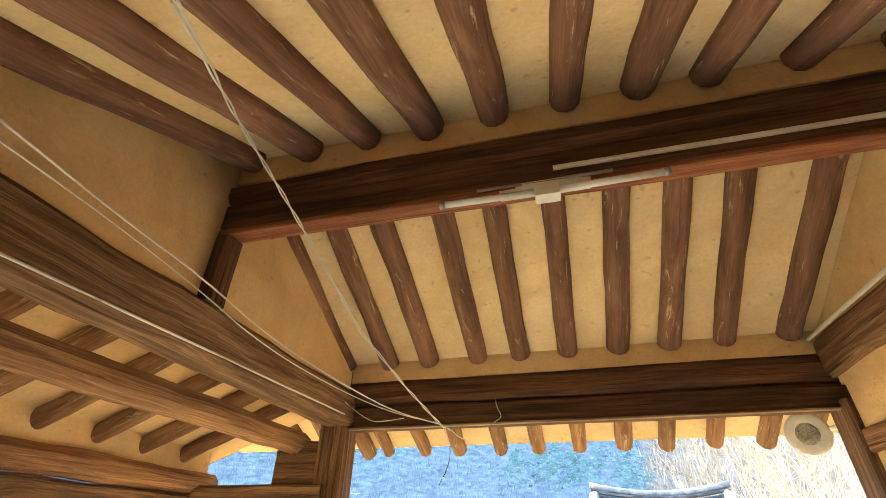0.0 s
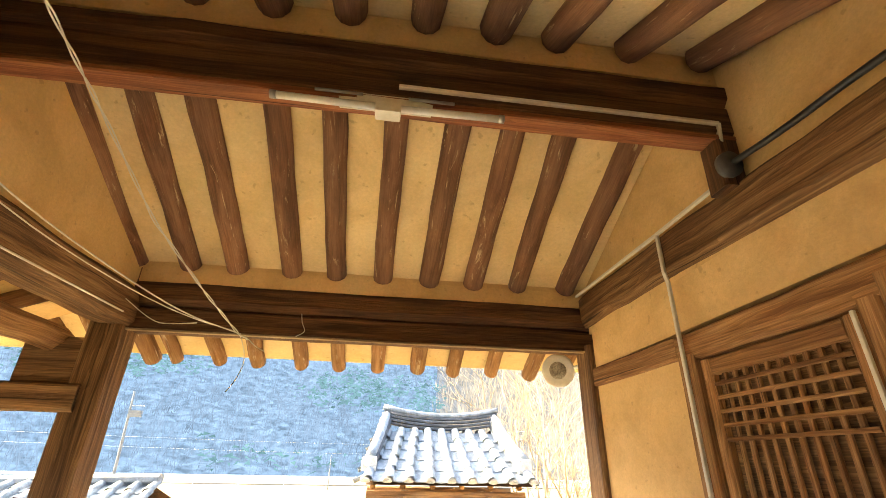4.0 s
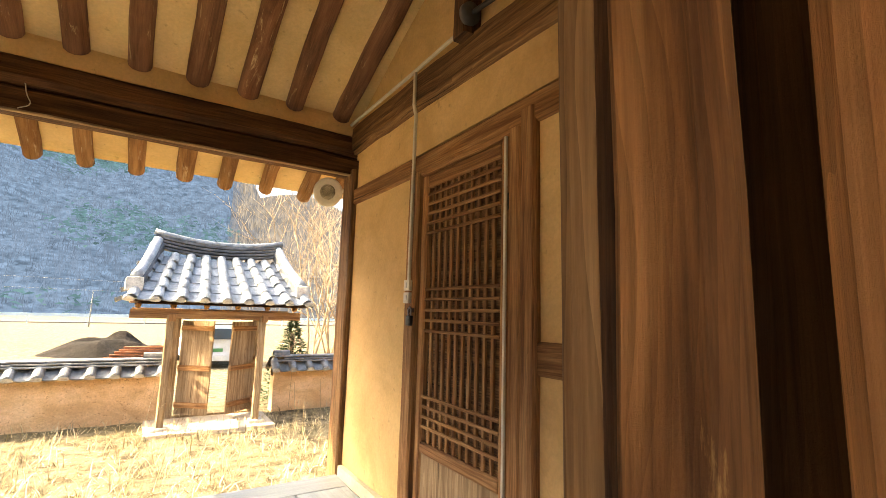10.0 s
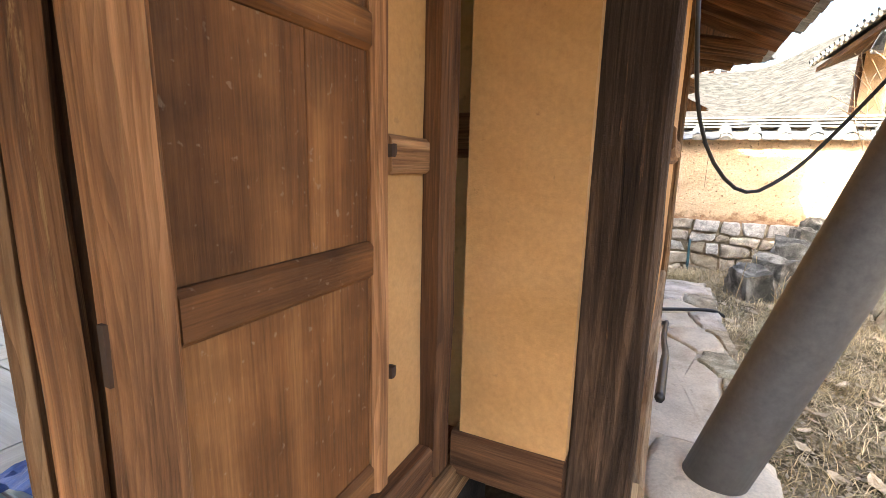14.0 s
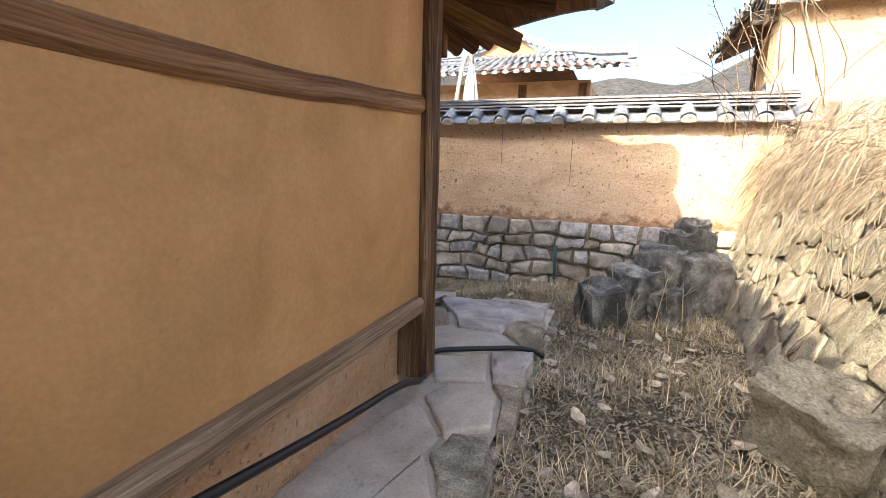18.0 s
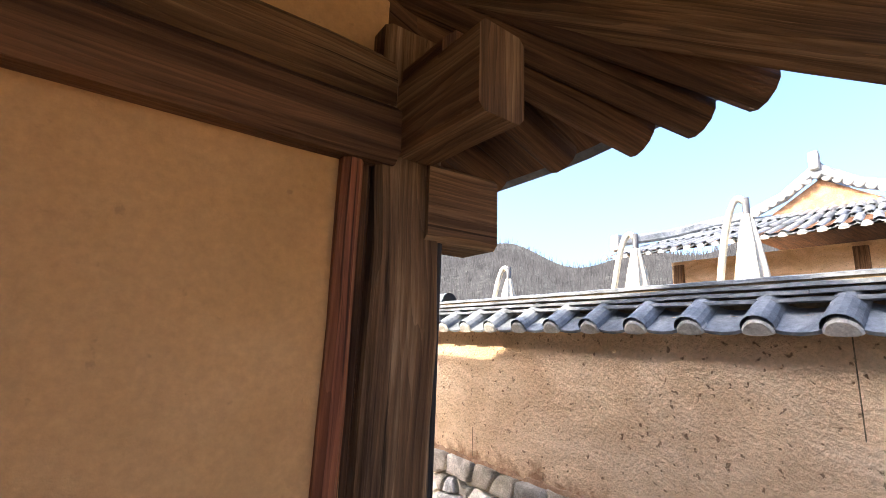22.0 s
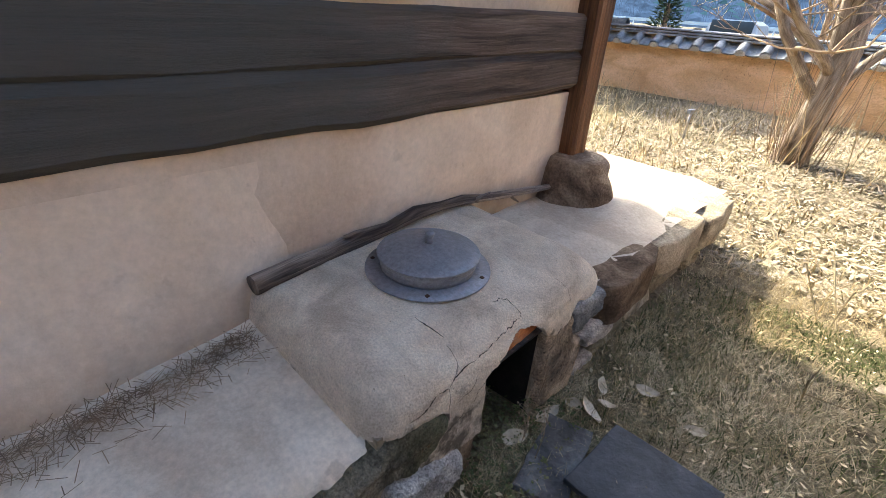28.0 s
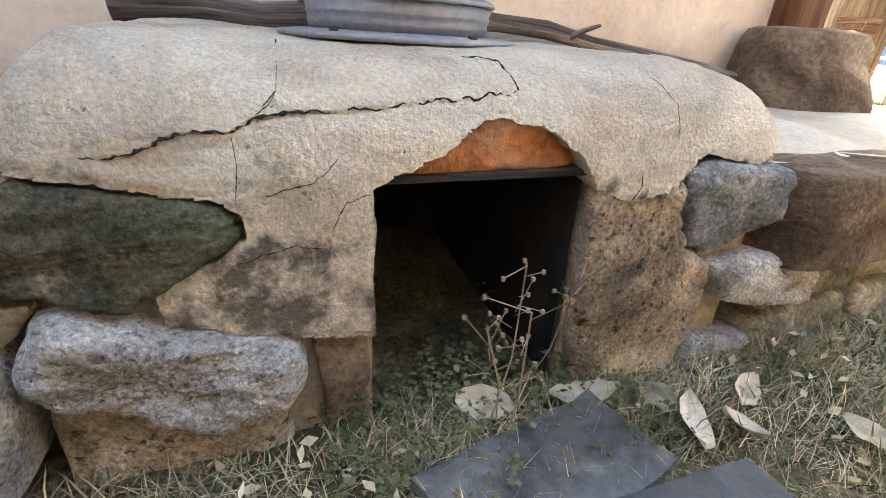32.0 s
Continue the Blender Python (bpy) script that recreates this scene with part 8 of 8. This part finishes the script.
def slate_mesh(w, d, thick, mat, seed):
    """A split slate: straight broken outline, sharp edges, an uneven cleft face."""
    rnd = random.Random(seed)
    out = []
    for (xa, ya), (xb, yb) in zip(((-1, -1), (1, -0.92), (0.95, 1), (-0.9, 0.94)), ((1, -0.92), (0.95, 1), (-0.9, 0.94), (-1, -1))):
        for k in range(8):
            out.append(((xa + (xb - xa) * k / 8) * w / 2 + rnd.uniform(-1, 1) * 0.0035, (ya + (yb - ya) * k / 8) * d / 2 + rnd.uniform(-1, 1) * 0.0035))
    b = Build()
    b.grid([[(x * k, y * k, z + (0.0022 * noise.noise(Vector((x * k * 14, y * k * 14, seed))) if z > 0 else 0)) for x, y in out] for k, z in ((0.99, -thick), (1.0, -0.002), (0.992, 0.001), (0.97, 0.0015), (0.8, 0.002), (0.6, 0.002), (0.4, 0.002), (0.2, 0.002), (0.01, 0.002))], True)
    return b.mesh("slate", mat)


# slates on the ground in front
for cx, cy, w, d, z, tn, tilt, mt in ((6.67, 1.555, 0.34, 0.28, -0.752, 0.0, 4, slate), (6.44, 1.475, 0.15, 0.30, -0.778, 0.22, 2, slate_dirty), (7.72, 2.35, 0.30, 0.26, -0.79, 0.4, 3, slate), (7.55, 2.75, 0.2, 0.18, -0.805, 1.0, 3, stone_grey),
                                      (6.9, -0.35, 0.2, 0.16, -0.74, 0.2, 3, slate)):
    tagged(put("slate", slate_mesh(w, d, 0.022, mt, cx), pose(cx, cy, z + 0.015, tilt, 2, math.degrees(tn))), "flat black slate lying on the grass", "slate", "slates on the ground")
# fallen needles along the foot of the wall
b = Build()
rnd = random.Random(91)
for i in range(1500):
    y = rnd.uniform(-0.1, 0.92)
    x = 5.80 + abs(rnd.gauss(0, 0.05)) - 0.04 * smooth(0.7, 0.92, y)
    a, r = rnd.uniform(0, 6.3), rnd.uniform(0.02, 0.05)
    p, d = Vector((x, y, -0.418 + rnd.uniform(0.004, 0.022))), Vector((math.cos(a), math.sin(a), rnd.uniform(-0.15, 0.2))) * r
    s = Vector((-math.sin(a), math.cos(a), 0)) * 0.0008
    k = len(b.v)
    b.v += [tuple(p - s), tuple(p + s), tuple(p + d + s), tuple(p + d - s)]
    b.face((k, k + 1, k + 2, k + 3))
tagged(b.obj("needle_litter", twig), "brown fallen needles along the foot of the wall", "leaf litter", kind="stuff")
# water tap in the yard
tap = empty("yard_tap", "thin standing garden tap with a silver head", "tap")
pole("standpipe", (5.16, 6.3, -0.9), (5.16, 6.3, -0.55), 0.014, steel, tap, 0)
Build().rock((0.05, 0.12, 0.05), (5.16, 6.28, -0.53), 3, 0.7, 0.1).obj("tap_head", steel, tap)
# ---- dry grass, weeds, leaves ----
def scatter_grass(name, label, n, area, seed, mat, height=(0.04, 0.14), width=0.004, flat=0.7, skip=None):
    """Curved blades, many lying over."""
    rnd = random.Random(seed)
    b = Build()
    x0, x1, y0, y1 = area
    made = 0
    while made < n:
        x, y = rnd.uniform(x0, x1), rnd.uniform(y0, y1)
        if skip and skip(x, y):
            made += 0.2
            continue
        if noise.noise(Vector((x * 1.6, y * 1.6, seed))) + rnd.uniform(-0.5, 0.5) < -0.15:
            made += 0.3
            continue
        made += 1
        z = ground_z(x, y)
        h = rnd.uniform(*height)
        a = rnd.uniform(0, 6.3)
        lean = rnd.random() ** 0.5 * flat
        d = Vector((math.cos(a) * lean, math.sin(a) * lean, 1 - lean * 0.85)).normalized()
        s = Vector((-math.sin(a), math.cos(a), 0)) * width * rnd.uniform(0.6, 1.4)
        p0 = Vector((x, y, z - 0.005))
        p1 = p0 + d * h * 0.6
        p2 = p1 + (d + Vector((math.cos(a), math.sin(a), -0.5)) * 0.5).normalized() * h * 0.5
        k = len(b.v)
        b.v += [tuple(p0 - s), tuple(p0 + s), tuple(p1 + s * 0.8), tuple(p1 - s * 0.8), tuple(p2)]
        uv = [(x, y)] * 4
        b.f += [(k, k + 1, k + 2, k + 3), (k + 3, k + 2, k + 4)]
        b.uv += [uv, uv[:3]]
    return tagged(b.obj(name, mat), label, "grass", kind="stuff")


def under_house(x, y):
    return -3.2 < x < 6.3 and -1.25 < y < 3.6


scatter_grass("dry_grass", "matted dry grass behind the house", 34000, (1.2, 7.9, -2.7, 0.6), 1, straw, (0.04, 0.15), 0.0022, 0.95, under_house)
scatter_grass("dry_grass", "matted dry grass beside the hearth", 42000, (6.2, 7.9, 0.0, 3.4), 2, straw, (0.03, 0.09), 0.0009, 0.95, under_house)
scatter_grass("dry_grass", "fine dry grass before the fire opening", 42000, (6.2, 7.1, 0.6, 2.5), 21, straw, (0.02, 0.08), 0.0006, 0.99, under_house)
scatter_grass("leaf_litter", "pale leaf litter and straw in the side yard", 9000, (4.4, 7.95, 3.2, 9.3), 3, straw, (0.04, 0.10), 0.006, 1.0, under_house)
scatter_grass("dry_grass", "tall dry straw in the front yard", 9000, (-6, 5.5, 3.7, 9.2), 4, straw, (0.06, 0.28), 0.005, 0.7)
scatter_grass("green_weeds", "low green weeds and moss in the dry grass", 26000, (6.22, 7.4, 0.4, 3.0), 5, green, (0.012, 0.06), 0.0018, 0.95, under_house)
scatter_grass("green_weeds", "low green weeds behind the house", 1500, (2.0, 7.5, -2.6, -1.3), 6, green, (0.015, 0.05), 0.005, 0.9, under_house)
b = Build()
rnd = random.Random(12)
for i in range(620):
    x, y = rnd.uniform(6.2, 6.46), rnd.uniform(1.22, 1.70)
    if i > 450:
        x, y = rnd.uniform(5.95, 6.3), rnd.uniform(1.33, 1.57)
    z = ground_z(x, y) + rnd.uniform(0.0, 0.05)
    for k in range(3):
        a, r = rnd.uniform(0, 6.3), rnd.uniform(0.003, 0.0075)
        c = Vector((x + rnd.uniform(-0.01, 0.01), y + rnd.uniform(-0.01, 0.01), z))
        u, v = Vector((math.cos(a), math.sin(a), rnd.uniform(-0.2, 0.5))) * r, Vector((-math.sin(a), math.cos(a), rnd.uniform(-0.2, 0.2))) * r * 0.7
        q = len(b.v)
        b.v += [tuple(c), tuple(c + u * 0.8 + v), tuple(c + u * 1.8), tuple(c + u * 0.8 - v)]
        b.face((q, q + 1, q + 2, q + 3))
tagged(b.obj("clover_weeds", green), "small green clover at the fire opening", "weeds", kind="stuff")


def litter(name, label, n, area, seed, size):
    """Small torn flat bits of leaf and straw lying about."""
    rnd = random.Random(seed)
    b = Build()
    for i in range(n):
        x, y = rnd.uniform(area[0], area[1]), rnd.uniform(area[2], area[3])
        if under_house(x, y):
            continue
        a, r = rnd.uniform(0, 6.3), rnd.uniform(*size)
        c = Vector((x, y, ground_z(x, y) + rnd.uniform(0.004, 0.035)))
        u = Vector((math.cos(a), math.sin(a), rnd.uniform(-0.4, 0.4))) * r
        v = Vector((-math.sin(a), math.cos(a), rnd.uniform(-0.5, 0.5))) * r * rnd.uniform(0.25, 0.7)
        q = len(b.v)
        b.v += [tuple(c - u), tuple(c + v), tuple(c + u), tuple(c - v * rnd.uniform(0.5, 1))]
        b.face((q, q + 1, q + 2, q + 3), [(x, y)] * 4)
    tagged(b.obj(name, dry_leaf if size[1] > 0.02 else straw), label, "leaf litter", kind="stuff")


litter("leaf_litter", "scattered bits of dry leaf behind the house", 17000, (1.2, 7.9, -2.65, -1.2), 51, (0.006, 0.021))
litter("leaf_litter", "scattered bits of dry leaf beside the hearth", 5000, (6.2, 7.9, 0.0, 3.4), 52, (0.003, 0.014))
litter("leaf_litter", "pale leaf litter covering the side yard", 24000, (4.2, 7.95, 3.2, 9.3), 53, (0.010, 0.026))
litter("straw_litter", "straw bits in the front yard", 9000, (-6, 5, 3.7, 9.2), 54, (0.012, 0.02))


def leaf_mesh(length, width, seed, curl=0.25):
    """A dry curled leaf with a midrib fold and a ragged edge."""
    rnd = random.Random(seed)
    b, n = Build(), 8
    rows = []
    for i in range(n + 1):
        t = i / n
        w = width * (math.sin(math.pi * min(1, t * 0.94 + 0.05)) ** 0.75) * rnd.uniform(0.85, 1.1)
        rows.append([((t - 0.5) * length, w * s, 0.012 + length * curl * (t - 0.4) ** 2 * 1.4 + abs(s) * width * 0.35 + 0.01 * length * rnd.uniform(-1, 1)) for s in (-0.5, -0.25, 0, 0.25, 0.5)])
    b.grid(rows)
    return b.mesh("dry_leaf", dry_leaf)


for i, (x, y, ln, w, rz, rx) in enumerate(((6.30, 1.455, 0.085, 0.05, 60, 35), (6.33, 1.60, 0.11, 0.042, 80, 10), (6.42, 1.715, 0.10, 0.05, 150, 20), (6.39, 1.85, 0.085, 0.04, 120, 25), (6.36, 1.73, 0.06, 0.04, 20, 60), (6.45, 1.78, 0.06, 0.05, 200, 20),
                                          (6.52, 1.95, 0.08, 0.05, 10, 5), (6.62, 1.25, 0.08, 0.05, 70, 10), (6.75, 0.95, 0.09, 0.05, 30, 10), (6.9, 1.15, 0.08, 0.05, 110, 10), (6.55, 1.05, 0.06, 0.04, 220, 5), (6.7, 1.9, 0.07, 0.04, 20, 8))):
    tagged(put("dry_leaf", leaf_mesh(ln, w, i), pose(x, y, ground_z(x, y) + 0.012, rx, 0, rz)), "large curled pale dry leaf on the grass", "leaf", "fallen leaves")
rnd = random.Random(31)
kinds = [leaf_mesh(0.09, 0.06, 60 + k, 0.3) for k in range(5)]
for i in range(150):
    x, y = (rnd.uniform(2.2, 7.6), rnd.uniform(-2.55, -1.32)) if i < 130 else (rnd.uniform(6.35, 7.8), rnd.uniform(-0.8, 2.6))
    tagged(put("dry_leaf", kinds[i % 5], pose(x, y, ground_z(x, y) + 0.015, rnd.uniform(-20, 20), rnd.uniform(-20, 20), rnd.uniform(0, 360)) @ Matrix.Scale(rnd.uniform(0.6, 1.3), 4)),
           "curled pale dry leaf on the ground", "leaf", "fallen leaves")
# seed-head weed by the opening, dry stalks
weed = empty("dry_weed", "dry branching weed with small seed heads at the fire opening", "weed")
b = Build()
rnd = random.Random(2)
for (x, y, dx, dy, h) in ((6.34, 1.44, -0.01, 0.03, 0.26), (6.30, 1.50, 0.02, 0.06, 0.22), (6.33, 1.46, 0.03, -0.05, 0.2), (6.40, 1.42, 0.0, 0.02, 0.24)):
    p0 = Vector((x, y, ground_z(x, y)))
    p1 = p0 + Vector((dx, dy, h))
    b.sweep([p0, p0.lerp(p1, 0.5) + Vector((0.005, 0.008, 0)), p1], ring(0.0012, 4), (0, 1, 0), cap=False)
    for k in range(9):
        s = p0.lerp(p1, rnd.uniform(0.55, 1.0))
        e = s + Vector((rnd.uniform(-0.03, 0.03), rnd.uniform(-0.05, 0.05), rnd.uniform(0.0, 0.04)))
        b.sweep([s, e], ring(0.0007, 3), (0, 1, 0.1), cap=False)
        b.rock((0.005, 0.005, 0.006), e, 1, 0.4, 0.2, k)
b.obj("stalk", twig, weed)
for gi, (x0, x1, y0, y1, n, h) in enumerate(((-5, 4, 4.2, 8.6, 40, 0.75), (6.6, 7.7, 2.3, 3.4, 8, 0.3), (5.6, 7.8, -2.4, -1.4, 16, 0.45), (5.9, 7.4, 5.8, 7.2, 40, 0.8))):
    st = Build()
    rnd = random.Random(70 + gi)
    for i in range(n):
        x, y = rnd.uniform(x0, x1), rnd.uniform(y0, y1)
        p = Vector((x, y, ground_z(x, y)))
        t = p + Vector((rnd.uniform(-0.15, 0.15), rnd.uniform(-0.15, 0.15), h * rnd.uniform(0.5, 1.2)))
        st.sweep([p, p.lerp(t, 0.5), t], ring(0.003, 4), (0, 1, 0.1), cap=False)
        for k in range(6):
            s = p.lerp(t, rnd.uniform(0.4, 1))
            st.sweep([s, s + Vector((rnd.uniform(-0.1, 0.1), rnd.uniform(-0.1, 0.1), rnd.uniform(0.02, 0.12)))], ring(0.0016, 3), (0, 1, 0.1), cap=False)
    tagged(st.obj("dry_stalks", straw), "standing dry weed stalks in the yard", "weeds", kind="stuff")
# tangle of dry vines over the bank
vine = Build()
rnd = random.Random(44)
for i in range(1300):
    x = rnd.uniform(2.6, 7.95)
    top = rnd.uniform(0.62, 1.25) if i % 5 else rnd.uniform(0.2, 1.2)
    y = -2.75 - 0.33 * (top + 0.5) + rnd.uniform(0.0, 0.22)
    p = [Vector((x, y, top))]
    d = Vector((rnd.uniform(-1, 1), rnd.uniform(-0.2, 0.5), rnd.uniform(-0.7, 0.5))).normalized()
    for k in range(6):
        d = (d + Vector((rnd.uniform(-0.5, 0.5), rnd.uniform(-0.2, 0.2), rnd.uniform(-0.5, 0.15)))).normalized()
        q = p[-1] + d * rnd.uniform(0.06, 0.16)
        q.y = max(min(q.y, -2.45 - 0.33 * (q.z + 0.5)), -3.3)
        p.append(q)
    vine.sweep(p, ring(rnd.uniform(0.001, 0.003), 4), (0.2, 0.9, 0.3), cap=False)
tagged(vine.obj("dry_vines", pale_vine), "tangle of dry vines hanging over the stone bank", "vines", kind="stuff")
# dry grass hanging over the bank's edge
hang = Build()
for i in range(1700):
    x = 7.95 - 4.6 * rnd.random() ** 1.3
    z = 0.98 - abs(rnd.gauss(0, 0.20))
    p = Vector((x, -2.62 - 0.33 * (z + 0.75) + rnd.uniform(0.0, 0.10), z))
    d = Vector((rnd.uniform(-0.8, 0.8), rnd.uniform(0.1, 0.7), rnd.uniform(-0.3, 0.8))).normalized()
    w, n = rnd.uniform(0.0008, 0.0022), rnd.uniform(0.05, 0.11)
    for k in range(4):
        q = p + d * n
        side = Vector((0.8, 0.3, 0.5)) * w * (1 - 0.22 * k)
        m = len(hang.v)
        hang.v += [tuple(p - side), tuple(p + side), tuple(q + side * 0.8), tuple(q - side * 0.8)]
        hang.face((m, m + 1, m + 2, m + 3), [(x, z)] * 4)
        p, d = q, (d + Vector((rnd.uniform(-0.2, 0.2), 0.02, -0.42))).normalized()
tagged(hang.obj("hanging_grass", twig), "pale dry grass hanging over the top of the bank", "grass", kind="stuff")
br = Build()
for i in range(26):
    p = [Vector((rnd.uniform(5.6, 7.6), rnd.uniform(-2.9, -2.5), rnd.uniform(0.9, 1.5)))]
    d = Vector((rnd.uniform(-0.9, 0.1), rnd.uniform(0.0, 0.4), rnd.uniform(0.2, 0.8))).normalized()
    for k in range(7):
        d = (d + Vector((rnd.uniform(-0.3, 0.3), rnd.uniform(-0.2, 0.2), rnd.uniform(-0.25, 0.12)))).normalized()
        p.append(p[-1] + d * 0.13)
        if k > 2:
            br.sweep([p[-1], p[-1] + Vector((rnd.uniform(-0.12, 0.12), rnd.uniform(-0.1, 0.1), rnd.uniform(-0.04, 0.1)))], ring(0.0015, 3), (0.2, 0.9, 0.3), cap=False)
    br.sweep(p, ring(0.0035, 4), (0.2, 0.9, 0.3), cap=False)
tagged(br.obj("bare_shoots", twig), "thin bare shoots above the bank", "shoots", kind="stuff")

# ---- stones of the walls ----
stone_face(hw, (7.915, 3.28, -0.92), (0, -1), (-1, 0), 6.4, -0.92, 0.135, 0.19, (stone_grey, stone_grey, stone_warm, granite), 4, bulge=0.045, wave=0.4, gap=0.014, wide=(0.75, 2.1))
stone_face(hw, (7.90, 3.30, -0.9), (1, 0), (0, 1), 0.36, -0.9, 0.14, 0.2, (stone_warm, granite), 5)
stone_face(lw, (7.975, 9.5, -1.1), (0, -1), (-1, 0), 6.2, -1.1, -0.03, 0.19, (stone_warm, granite, stone_warm), 6, bulge=0.04, wave=0.35)
stone_face(uw, (8.37, -3.10, 0.55), (0, -1), (-1, 0), 5.2, 0.55, 1.53, 0.26, (bank_stone, stone_warm), 14, bulge=0.03, wave=0.4, gap=0.010, wide=(1.0, 2.4))
stone_face(bank, (2.3, -2.62, -0.75), (1, 0), (0, 1), 5.65, -0.75, 0.90, 0.215, (bank_stone, bank_stone, stone_warm, bank_stone), 7, lean=0.33, wide=(0.55, 1.5), bulge=0.018, wave=0.8, gap=0.005, jag=0.13)
stone_face(terrace, (6.235, 1.98, -0.86), (0, 1), (1, 0), 1.6, -0.86, -0.56, 0.14, (stone_warm, stone_warm, stone_dark), 8, bulge=0.03, wide=(1.2, 3.0))
stone_face(terrace, (6.13, -0.2, -0.86), (0, 1), (1, 0), 1.1, -0.86, -0.53, 0.15, (stone_dark, stone_grey), 9, wide=(1.2, 2.6))
stone_face(terrace, (2.2, -1.245, -0.78), (1, 0), (0, -1), 4.15, -0.78, -0.57, 0.13, (stone_grey, stone_dark), 10, wide=(1.2, 3.2))
